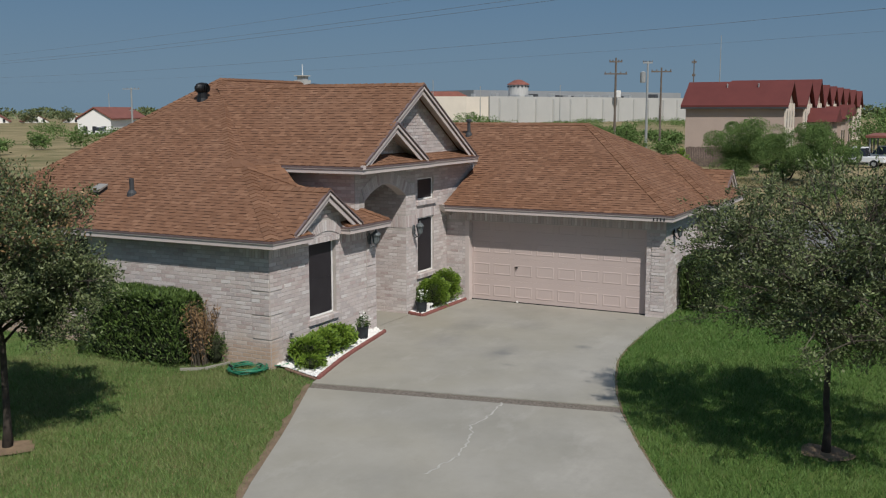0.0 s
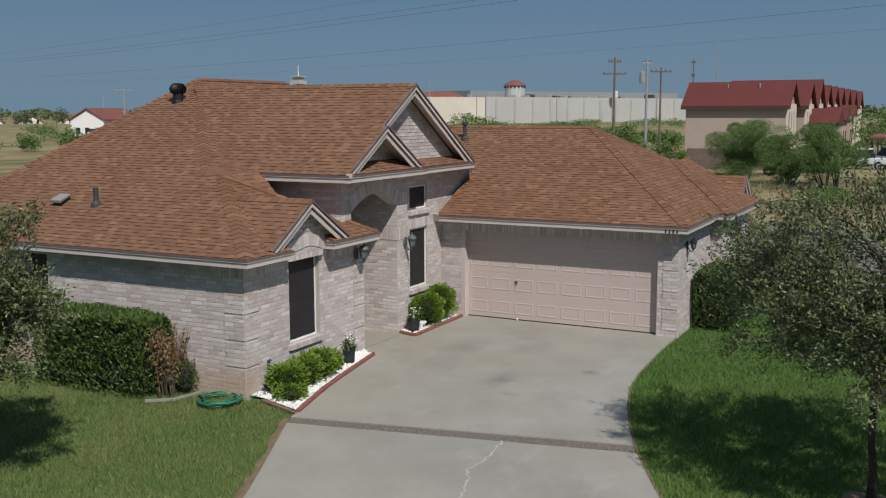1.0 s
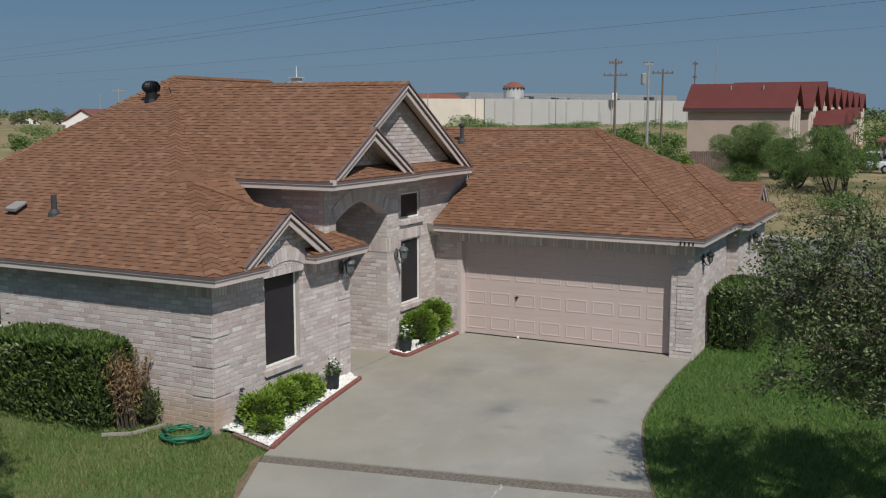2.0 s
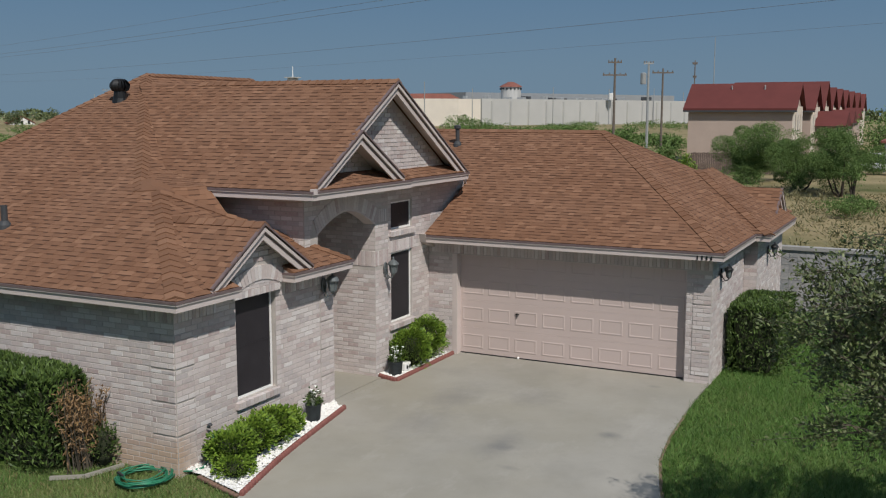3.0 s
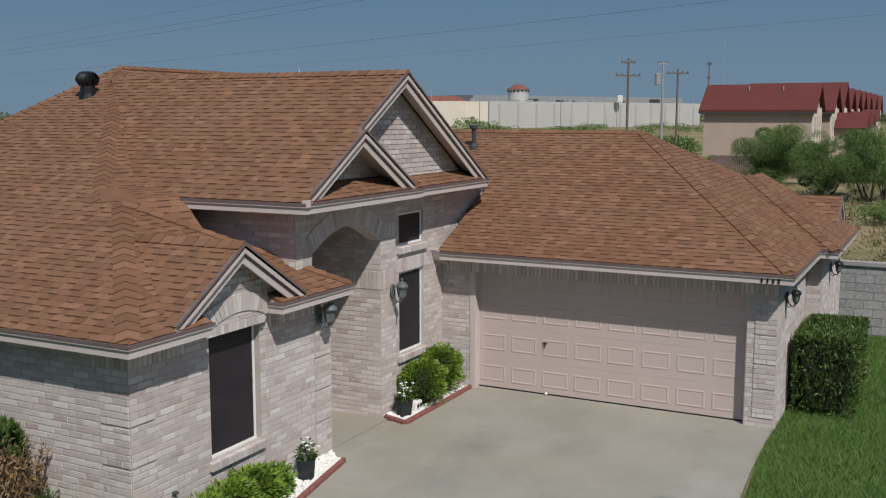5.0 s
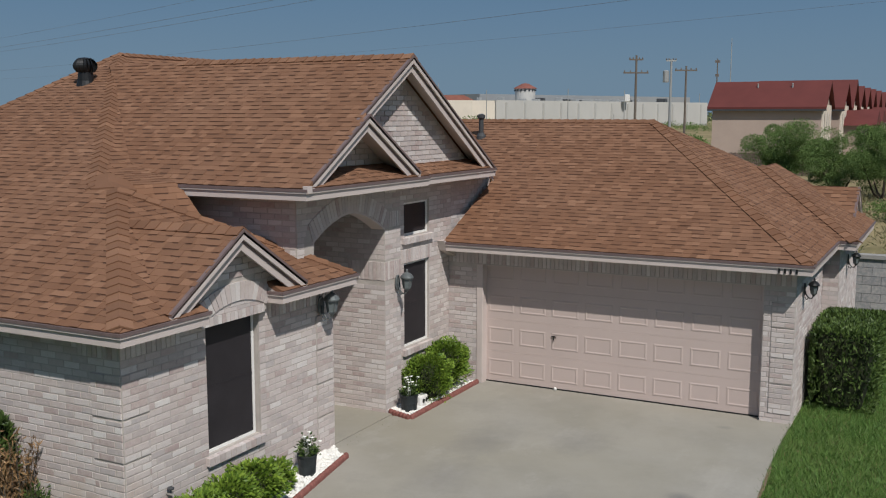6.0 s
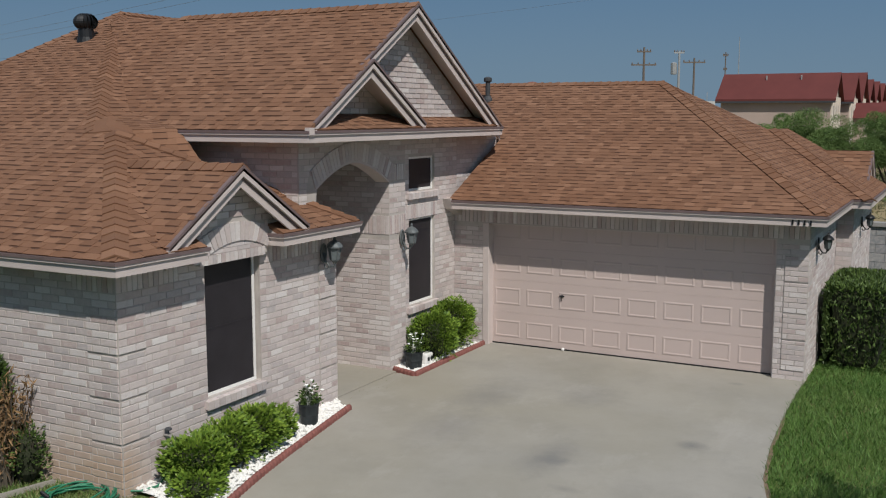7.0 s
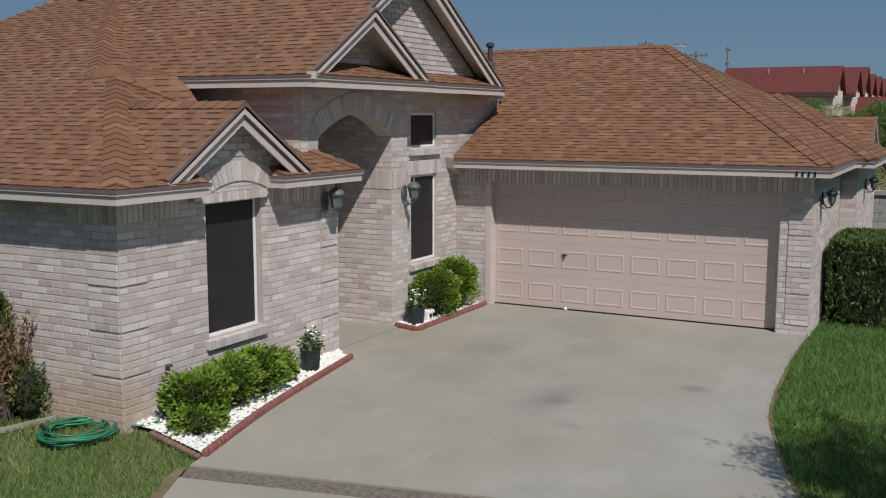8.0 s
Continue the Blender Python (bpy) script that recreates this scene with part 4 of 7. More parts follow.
tow.box(9.0, 9.80, BAY_Y + 0.22, 4.5, 3.66, 3.70)
part("wall_tower_east", tow, M_MORTAR, house, "plain wall")
ceil = Mesh()
ceil.box(3.3, 8.7, 0.03, 5.9, 3.72, 3.76)
part("porch_ceiling", ceil, M_SOFFIT, house, "painted porch ceiling")
# bracket at the left end of the garage eave
cb = Mesh()
cb.prism([(7.70, 0.09, 2.44), (8.07, 0.09, 2.30), (8.07, 0.09, 2.62), (7.62, 0.09, 2.62)], (0, -0.14, 0))
part("eave_return", cb, M_SOFFIT, house, "boxed eave return")

# extension at the side of the garage
BXE, BYE = 11.05, -6.5
hx, hy, hz = BXE + 2.5, BYE + 2.5 * S1 / 0.57, ZE + S1 * 2.5
roof_plane("roof_extension_west", (BXE, -4.2, ZE), (BXE, BYE, ZE), [(BXE, -4.2, ZE), (BXE, BYE, ZE), (hx, hy, hz), (hx, -3.0, hz)], 0, None, "brown asphalt shingle slope")
roof_plane("roof_extension_south", (BXE, BYE, ZE), (16.6, BYE, ZE), [(BXE, BYE, ZE), (15.0, BYE, ZE), (15.0, hy, hz), (hx, hy, hz)], 100, None, "brown asphalt shingle slope")
ridge_caps("hip_cap", (BXE, BYE, ZE), (hx, hy, hz), (0, 1, 0), (1, 0, 0))
roof_plane("roof_side_gable", (13.6, -3.4, 2.56), (13.6, -6.22, 2.56), [(13.6, -3.4, 2.56), (13.6, -6.22, 2.56), (14.65, -6.22, 3.33), (14.65, -3.4, 3.33)], 60, None, "brown shingles on the side gable")
ex = Mesh()
ex.prism([(13.7, -6.12, 2.58), (15.6, -6.12, 2.58), (14.65, -6.12, 3.26)], (0, 2.9, 0))
part("side_gable", ex, [M_SHINGLE], house, "small shingled gable")
rake("rake_board", (14.65, -6.21, 3.33), (13.6, -6.21, 2.56))
rake("rake_board", (14.65, -6.21, 3.33), (15.7, -6.21, 2.56))

# ---- garage door ----
gdoor = part("garage_door", (lambda m: (m.box(GDX + 0.006, GDX + 0.07, DY1 - 0.05, DY0 + 0.05, -0.02, DZ + 0.05), m)[1])(Mesh()), M_DOOR, house, "closed pale pink sectional garage door with raised panels")
SEC = 0.585                      # the top section runs up behind the header
panel_me = Mesh()
PW, PH = 0.50, 0.31
o = [(0, -PW / 2, -PH / 2), (0, PW / 2, -PH / 2), (0, PW / 2, PH / 2), (0, -PW / 2, PH / 2)]


def ringed(k, d):
    return [(-d, y + math.copysign(k, -y), z + math.copysign(k, -z)) for _, y, z in o]


loops = [ringed(0.0, 0.001), ringed(0.020, 0.0066), ringed(0.030, 0.0066), ringed(0.046, 0.0012)]
for la, lb in zip(loops, loops[1:]):
    for i in range(4):
        j = (i + 1) % 4
        panel_me.quad(la[j], la[i], lb[i], lb[j])
panel_me.quad(*reversed(loops[-1]))
panel_data = panel_me.data("panel", M_DOOR)
for r in range(4):
    s = Mesh()
    s.box(GDX - 0.002, GDX + 0.035, DY1 - 0.04, DY0 + 0.04, r * SEC + 0.0015, min((r + 1) * SEC - 0.001, DZ + 0.04))
    part("section", s, M_DOOR, gdoor)
    for c in range(8):
        ob = new("panel", panel_data)
        y = DY0 - (c + 0.5) * (DY0 - DY1) / 8
        place(ob, gdoor, Matrix.Translation((GDX - 0.002, y, (r + 0.5) * SEC)))
hd = Mesh()
hd.tube([(GDX - 0.01, -1.90, 0.97), (GDX - 0.035, -1.90, 0.955), (GDX - 0.035, -1.90, 0.90), (GDX - 0.01, -1.90, 0.885)], 0.007, 6)
hd.tube([(GDX - 0.02, -1.945, 0.965), (GDX - 0.02, -1.855, 0.965)], 0.009, 6)
hd.lathe(GDX - 0.015, -1.90, [(0.022, 0.965), (0.022, 0.98)], 8)
part("handle", hd, M_BLACK, gdoor, "dark metal lift handle")
kb = Mesh()
kb.lathe(GDX - 0.05, -1.95, [(0.012, 0.015), (0.026, 0.022), (0.03, 0.045), (0.02, 0.065)], 8)
part("knob", kb, M_WHITE, gdoor, "small pale foot catch")
sl = Mesh()
sl.box(GDX - 0.012, GDX - 0.003, DY1, DY0, 0.0, 0.034)
part("seal", sl, M_BLACK, gdoor, "dark rubber seal")
jb = Mesh()
jb.box(GX - 0.012, GDX + 0.01, DY0 - 0.02, DY0 + 0.10, 0.0, DZ + 0.03)
soften(part("door_jamb", jb, M_TRIM, house, "pale painted door jamb"))
jb = Mesh()
jb.box(GDX - 0.05, GDX + 0.01, DY1 - 0.012, DY1 + 0.03, 0.0, DZ + 0.03)
part("door_jamb", jb, M_TRIM, house)
jb = Mesh()
jb.box(GDX - 0.05, GDX + 0.01, DY1, DY0, DZ + 0.0, DZ + 0.05)
part("door_header", jb, M_TRIM, house)

# ---- windows ----
M_SCREEN = simple("solar_screen", (0.024, 0.021, 0.025), 0.55, var=0.25, scale=2, fine=300, bumps=0.2, bdist=0.002, spec=0.35)


def window(label, x0, x1, y_face, z0, z1, depth, sill=True, axis="y"):
    """A screened window in a wall that faces -y (axis y) or -x."""
    def put(me, a0, a1, d0, d1, c0, c1):
        if axis == "y":
            me.box(a0, a1, y_face + d0, y_face + d1, c0, c1)
        else:
            me.box(y_face + d0, y_face + d1, a0, a1, c0, c1)

    scr = Mesh()
    put(scr, x0 + 0.03, x1 - 0.03, depth, depth + 0.015, z0 + 0.03, z1 - 0.03)
    w = part("window", scr, M_SCREEN, house, label)
    for a0, a1, c0, c1 in ((x0, x0 + 0.035, z0, z1), (x1 - 0.035, x1, z0, z1), (x0 + 0.035, x1 - 0.035, z0, z0 + 0.035), (x0 + 0.035, x1 - 0.035, z1 - 0.035, z1)):
        fr = Mesh()
        put(fr, a0, a1, depth - 0.015, depth + 0.05, c0, c1)
        part("frame", fr, M_WHITE, w)
    bar = Mesh()
    put(bar, x0 + 0.03, x1 - 0.03, depth - 0.004, depth + 0.006, (z0 + z1) / 2 - 0.012, (z0 + z1) / 2 + 0.012)
    part("screen_bar", bar, M_SCREEN, w)
    if sill:
        n = max(4, round((x1 - x0 + 0.16) / 0.105))
        for i in range(n):
            sm = Mesh()
            a = x0 - 0.08 + (x1 - x0 + 0.16) * i / n
            b = x0 - 0.08 + (x1 - x0 + 0.16) * (i + 1) / n - 0.008
            if axis == "y":
                sm.hexa([(a, y_face - 0.055, z0 - 0.13), (b, y_face - 0.055, z0 - 0.13), (b, y_face + 0.12, z0 - 0.10), (a, y_face + 0.12, z0 - 0.10),
                         (a, y_face - 0.055, z0 - 0.03), (b, y_face - 0.055, z0 - 0.03), (b, y_face + 0.12, z0 + 0.003), (a, y_face + 0.12, z0 + 0.003)])
            else:
                sm.box(y_face - 0.05, y_face + 0.10, a, b, z0 - 0.12, z0)
            part("sill_brick", sm, M_BRICK, w)
    return w


window("tall window with a dark solar screen and brick sill", 1.20, 2.15, WY, 0.73, 2.34, 0.07)
window("tall narrow window with a dark solar screen", 6.45, 7.33, BAY_Y, 0.92, 2.36, 0.06)
window("small square upper window with a dark screen", 6.45, 7.33, BAY_Y, 2.82, 3.38, 0.06)
window("side window with a dark solar screen", 4.72, 5.25, WX, 1.25, 2.36, 0.06, axis="x")

# number on the fascia, kept as plain strokes
for i in range(4):
    nb = Mesh()
    y = -5.72 - i * 0.085
    nb.box(GE - 0.012, GE - 0.004, y - 0.014, y + 0.014, 2.458, 2.530)
    part("number_bar", nb, M_BLACK, house)

# ---- roof fittings ----
M_RUBBER = simple("dark_pipe", (0.055, 0.058, 0.063), 0.6, var=0.2)


def vent_pipe(x, y, z, h, r, label):
    t = thing("vent_pipe", label, "vent pipe", at=(x, y, z))
    m = Mesh()
    m.lathe(x, y, [(r, z - 0.1), (r, z + h), (r * 0.8, z + h), (r * 0.8, z + h - 0.05)], 12)
    part("pipe", m, M_RUBBER, t)
    m = Mesh()
    m.lathe(x, y, [(r * 2.2, z - 0.06), (r * 2.0, z + 0.03), (r * 1.15, z + 0.10)], 12)
    part("flashing", m, M_RUBBER, t)
    return t


vent_pipe(0.85, 4.38, zw(0.85), 0.36, 0.055, "dark plastic vent pipe standing on the shingle roof")
g_pipe = vent_pipe(11.4, 1.03, ZE + S1 * (11.4 - GE), 0.42, 0.05, "capped dark metal vent pipe on the garage roof")
m = Mesh()
m.lathe(11.4, 1.03, [(0.07, 4.75), (0.085, 4.77), (0.085, 4.83), (0.03, 4.855)], 12)
part("cap", m, M_RUBBER, g_pipe)

turbine = thing("turbine_vent", "black round turbine vent standing near the roof peak", "roof vent", at=(5.46, 6.2, 5.42))
m = Mesh()
tx, ty, tz = 5.46, 6.2, 5.40
m.lathe(tx, ty, [(0.24, tz - 0.10), (0.19, tz + 0.05), (0.17, tz + 0.24)], 16)
part("collar", m, M_BLACK, turbine)
for i in range(18):
    a = 2 * math.pi * i / 18
    bl = Mesh()
    pts = []
    for k in range(7):
        f = k / 6
        r = 0.15 + 0.13 * math.sin(math.pi * (0.12 + 0.80 * f))
        pts.append((r, tz + 0.24 + 0.30 * f))
    for (r0, z0), (r1, z1) in zip(pts, pts[1:]):
        q = []
        for rr, zz_, da in ((r0, z0, 0.0), (r0, z0, 0.27), (r1, z1, 0.27), (r1, z1, 0.0)):
            k = rr * (1.0 if da == 0.0 else 0.86)
            q.append((tx + k * math.cos(a + da), ty + k * math.sin(a + da), zz_))
        bl.quad(*q)
        bl.quad(*[(x + 0.004 * math.cos(a), y + 0.004 * math.sin(a), z) for x, y, z in reversed(q)])
    part("vane", bl, M_BLACK, turbine)
m = Mesh()
m.lathe(tx, ty, [(0.10, tz + 0.20), (0.13, tz + 0.40), (0.19, tz + 0.535), (0.14, tz + 0.565), (0.03, tz + 0.575)], 16)
part("dome", m, M_BLACK, turbine)

turbine.scale = (0.76, 0.76, 0.80)
M_GALV = simple("galvanised", (0.30, 0.285, 0.27), 0.65, 0.15, var=0.12)
bv = thing("box_vent", "low grey metal box vent on the roof slope", "roof vent", at=(0.84, 5.38, zw(0.84)))
m = Mesh()
zv = zw(0.84)
m.hexa([(0.70, 5.25, zv + 0.02), (1.00, 5.25, zv + 0.16), (1.00, 5.52, zv + 0.16), (0.70, 5.52, zv + 0.02), (0.68, 5.24, zv + 0.09), (0.98, 5.24, zv + 0.21), (0.98, 5.53, zv + 0.21), (0.68, 5.53, zv + 0.09)])
soften(part("hood", m, M_GALV, bv), 0.012)
# black block: the vent's opening, with the shade under the hood in its colour
m = Mesh()
m.hexa([(0.74, 5.27, zv - 0.09), (1.00, 5.27, zv + 0.03), (1.00, 5.50, zv + 0.03), (0.74, 5.50, zv - 0.09), (0.74, 5.27, zv + 0.05), (0.99, 5.27, zv + 0.165), (0.99, 5.50, zv + 0.165), (0.74, 5.50, zv + 0.05)])
part("throat", m, M_BLACK, bv, "black block for the opening and the shade under the hood")
bv2 = thing("box_vent", "dark low vent on the far side of the ridge", "roof vent", at=(11.9, 7.0, 5.6))
m = Mesh()
m.lathe(11.9, 7.0, [(0.22, 4.9), (0.22, 5.84), (0.30, 5.86), (0.26, 5.97), (0.05, 6.0)], 12)
part("hood", m, M_BLACK, bv2)

# ---- wall lanterns ----
M_LAMPGLASS = simple("frosted_glass", (0.13, 0.15, 0.155), 0.25, var=0.1)
M_VERDE = simple("weathered_bronze", (0.135, 0.15, 0.155), 0.6, 0.2, var=0.3, fine=40)


def lantern(x, y, z, out, label, metal=None, size=1.0):
    """A coach lantern: an oval hoop on the wall, a scrolled arm and a six-sided tapering lamp under a domed cap."""
    metal = metal or M_VERDE
    t = thing("wall_lantern", label, "wall lamp", "wall lanterns", at=(x, y, z))
    o_ = Vector((*out, 0))
    p = Vector((x, y, z))
    s = Vector((-o_.y, o_.x, 0))
    m = Mesh()
    m.tube([p + s * (0.062 * math.cos(a)) + Z * (0.125 * math.sin(a) - 0.02) + o_ * 0.016 for a in np.linspace(0, 2 * math.pi, 25)], 0.015, 6)
    part("hoop", m, metal, t, smooth=True)
    m = Mesh()
    m.prism([p + s * (0.05 * math.cos(a)) + Z * (0.11 * math.sin(a) - 0.02) for a in np.linspace(0, 2 * math.pi, 16, endpoint=False)], o_ * 0.014)
    part("backplate", m, metal, t)
    m = Mesh()
    m.tube([p + o_ * 0.02 - Z * 0.02, p + o_ * 0.05 - Z * 0.13, p + o_ * 0.11 - Z * 0.205, p + o_ * 0.17 - Z * 0.20, p + o_ * 0.20 - Z * 0.135], 0.014, 6)
    m.tube([p + o_ * 0.10 - Z * 0.19, p + o_ * 0.075 - Z * 0.235, p + o_ * 0.035 - Z * 0.225, p + o_ * 0.03 - Z * 0.18], 0.010, 6)
    part("arm", m, metal, t, smooth=True)
    c = p + o_ * 0.20
    m = Mesh()
    m.lathe(c.x, c.y, [(0.050, z - 0.115), (0.062, z - 0.095), (0.092, z + 0.075)], 6)
    part("glass", m, M_LAMPGLASS, t)
    for k in range(6):
        a = 2 * math.pi * k / 6
        m = Mesh()
        m.tube([(c.x + 0.062 * math.cos(a), c.y + 0.062 * math.sin(a), z - 0.11), (c.x + 0.096 * math.cos(a), c.y + 0.096 * math.sin(a), z + 0.08)], 0.006, 4)
        part("cage_bar", m, metal, t)
    m = Mesh()
    m.lathe(c.x, c.y, [(0.112, z + 0.065), (0.118, z + 0.085), (0.100, z + 0.12), (0.062, z + 0.155), (0.025, z + 0.172), (0.016, z + 0.19), (0.024, z + 0.205), (0.010, z + 0.232)], 12)
    part("cap", m, metal, t)
    m = Mesh()
    m.lathe(c.x, c.y, [(0.012, z - 0.165), (0.03, z - 0.14), (0.050, z - 0.115)], 8)
    part("finial", m, metal, t)
    t.scale = (size, size, size)
    return t


lantern(3.55, WY - 0.02, 2.20, (0, -1), "weathered grey-green wall lantern on the brick wing", size=0.98)
lantern(6.00, -0.02, 2.14, (0, -1), "weathered grey-green wall lantern on the porch pier", size=0.94)
lantern(8.75, -5.95, 2.08, (0, -1), "dark wall lantern on the garage corner", M_BLACK, 0.76)
lantern(12.6, -6.23, 2.08, (0, -1), "dark wall lantern on the far side wall", M_BLACK, 0.76)

# ---- planting ----
def leaf_material(name, dark, light, back_rough=0.55, gloss=0.35):
    m, nt, b = mat(name, back_rough, 0.0, gloss)
    r = piece_random(nt)
    c = ramp(nt, r, [(0.0, dark), (0.55, tuple((a + c_) / 2 for a, c_ in zip(dark, light))), (1.0, light)])
    n = noise_tex(nt, coords(nt), 2.2, 3)
    c = mix(nt, remap(nt, n, 0.35, 0.7, 0.0, 0.45), c, dark)
    nt.links.new(c, b.inputs["Base Color"])
    b.inputs["Transmission Weight"].default_value = 0.0
    return m


M_OAK = leaf_material("oak_leaf", (0.042, 0.062, 0.022), (0.215, 0.250, 0.108))
M_OAK_DRY = leaf_material("dry_leaf", (0.14, 0.085, 0.045), (0.36, 0.225, 0.105))
M_HEDGE = leaf_material("hedge_leaf", (0.030, 0.058, 0.014), (0.130, 0.200, 0.046))
M_BOX = leaf_material("shrub_leaf", (0.066, 0.132, 0.014), (0.265, 0.375, 0.050))
M_MESQ = leaf_material("mesquite_leaf", (0.080, 0.140, 0.042), (0.185, 0.262, 0.090), 0.85, 0.08)
M_BARK = simple("bark", (0.07, 0.056, 0.046), 0.95, var=0.35, scale=9, fine=70, bumps=0.9, bdist=0.02)
M_TWIG = simple("twig", (0.11, 0.094, 0.072), 0.9, var=0.3, scale=9)
# near-black colour painted for the shade deep inside hedges and shrubs
M_INNER_SHADE = simple("shaded_twigs", (0.030, 0.036, 0.018), 0.95, var=0.3)
M_SOIL = simple("bare_soil", (0.235, 0.165, 0.105), 0.98, var=0.3, scale=5, fine=60, bumps=0.9, bdist=0.02)


def leaves_mesh(points, dirs, length, width, seed, name, material):
    """One leaf at each point: a slightly folded diamond, turned at random about its direction."""
    rg = np.random.RandomState(seed)
    p = np.asarray(points, float)
    n = len(p)
    d = np.asarray(dirs, float) + rg.normal(0, 0.55, (n, 3))
    d /= np.linalg.norm(d, axis=1, keepdims=True) + 1e-9
    s = np.cross(d, rg.normal(0, 1, (n, 3)))
    s /= np.linalg.norm(s, axis=1, keepdims=True) + 1e-9
    up = np.cross(s, d)
    L = (length * rg.uniform(0.65, 1.25, n))[:, None]
    Wd = (width * rg.uniform(0.7, 1.2, n))[:, None]
    v = np.stack([p, p + d * L * 0.5 + s * Wd * 0.5 + up * Wd * 0.18, p + d * L, p + d * L * 0.5 - s * Wd * 0.5 + up * Wd * 0.18], 1).reshape(-1, 3)
    me = bpy.data.meshes.new(name)
    me.vertices.add(4 * n)
    me.vertices.foreach_set("co", v.ravel())
    me.loops.add(4 * n)
    me.polygons.add(n)
    me.loops.foreach_set("vertex_index", np.arange(4 * n, dtype=np.int32))
    me.polygons.foreach_set("loop_start", np.arange(0, 4 * n, 4, dtype=np.int32))
    me.polygons.foreach_set("loop_total", np.full(n, 4, dtype=np.int32))
    me.materials.append(material)
    me.update(calc_edges=True)
    me.validate()
    return me


def oak(x, y, centre, radius, height, trunk_r, seed, label, n_limbs=15, clusters=7, per=46, leaf=0.062, shoots=70, withered=0.0):
    """A young live oak: slim trunk, spreading limbs, twigs and loose leaf clusters with gaps."""
    rg = random.Random(seed)
    z0 = ground_z(x, y) - 0.05
    t = thing("tree", label, "tree", "yard trees", at=(x, y, z0))
    c = Vector(centre)
    fork = Vector((x + 0.06, y + 0.04, z0 + (c.z - height - z0) + 0.30))
    tr = Mesh()
    top = Vector((c.x, c.y, c.z + height * 0.55))
    path = [Vector((x, y, z0)), Vector((x + 0.02, y - 0.01, z0 + 0.5)), (Vector((x, y, z0)) + fork) / 2 + Vector((0.03, 0.02, 0)), fork, fork.lerp(top, 0.5) + Vector((0.1, -0.08, 0)), top]
    tr.tube(path, [trunk_r * 1.5, trunk_r, trunk_r * 0.9, trunk_r * 0.8, trunk_r * 0.45, trunk_r * 0.12], 10)
    part("trunk", tr, M_BARK, t, smooth=True)
    pts, dirs = [], []
    twigs = Mesh()
    for i in range(n_limbs):
        a = 2 * math.pi * (i * 0.618) + rg.uniform(-0.3, 0.3)
        lift = rg.uniform(-0.6, 1.0)
        reach = math.sqrt(max(0.12, 1 - (abs(lift) ** 1.6) * 0.85)) * rg.uniform(0.82, 1.08)
        tip = Vector((c.x + math.cos(a) * radius * reach, c.y + math.sin(a) * radius * reach, c.z + lift * height))
        base = fork.lerp(top, max(0.0, min(0.8, 0.25 + 0.45 * lift + rg.uniform(-0.1, 0.1))))
        mid = base.lerp(tip, 0.5) + Vector((0, 0, 0.16 * radius * rg.uniform(0.1, 0.8)))
        lm = Mesh()
        lm.tube([base, base.lerp(mid, 0.5) + Vector((0, 0, 0.06)), mid, mid.lerp(tip, 0.55) + Vector((0, 0, 0.05)), tip], [trunk_r * 0.42, trunk_r * 0.33, trunk_r * 0.24, trunk_r * 0.14, 0.006], 6)
        part("limb", lm, M_BARK, t, smooth=True)
        for j in range(clusters):
            f = rg.uniform(0.28, 1.0)
            s = base.lerp(mid, f * 2) if f < 0.5 else mid.lerp(tip, f * 2 - 1)
            away = Vector((s.x - c.x, s.y - c.y, 0.0)).normalized()
            off = (Vector((rg.gauss(0, 1), rg.gauss(0, 1), rg.gauss(0.15, 0.7))).normalized() + away * 0.7).normalized() * rg.uniform(0.25, 0.75) * (radius / 2.4)
            e = s + off
            twigs.tube([s, s.lerp(e, 0.5) + Vector((0, 0, 0.04)), e], [0.012, 0.008, 0.003], 4, cap=False)
            for k in range(3):
                e2 = e + Vector((rg.gauss(0, 0.20), rg.gauss(0, 0.20), rg.gauss(0.02, 0.15)))
                twigs.tube([e.lerp(s, 0.3), e2], [0.006, 0.002], 3, cap=False)
                for _ in range(per // 3):
                    q = e.lerp(s, 0.3).lerp(e2, rg.uniform(0.15, 1.1)) + Vector((rg.gauss(0, 0.055), rg.gauss(0, 0.055), rg.gauss(0, 0.05)))
                    pts.append(q)
                    dirs.append((e2 - s).normalized() * 0.6 + Vector((0, 0, 0.15)))
    # long leafy shoots standing out of the crown
    for i in range(shoots):
        a, up_, k = rg.uniform(0, 6.28), rg.uniform(-0.35, 1.0), rg.uniform(0.55, 0.9)
        flat = math.sqrt(max(0.05, 1 - up_ * up_))
        way = Vector((math.cos(a) * flat, math.sin(a) * flat, up_))
        s = Vector((c.x + way.x * radius * k, c.y + way.y * radius * k, c.z + way.z * height * k))
        e = s + (way + Vector((rg.gauss(0, 0.25), rg.gauss(0, 0.25), 0.75))).normalized() * rg.uniform(0.32, 0.78) * (radius / 2.4)
        twigs.tube([s, s.lerp(e, 0.5), e], [0.012, 0.008, 0.003], 4, cap=False)
        for _ in range(46):
            f = rg.uniform(0, 1)
            pts.append(s.lerp(e, f) + Vector((rg.gauss(0, 0.06), rg.gauss(0, 0.06), rg.gauss(0, 0.05))))
            dirs.append((e - s).normalized() + Vector((rg.gauss(0, 0.4), rg.gauss(0, 0.4), 0.2)))
    part("twig_mass", twigs, M_TWIG, t, kind="stuff")
    dead = [withered > 0 and q.z > c.z + 0.15 * height and (q.x - c.x) * 0.45 - (q.y - c.y) * 0.89 > -0.1 * radius and rg.random() < withered for q in pts]
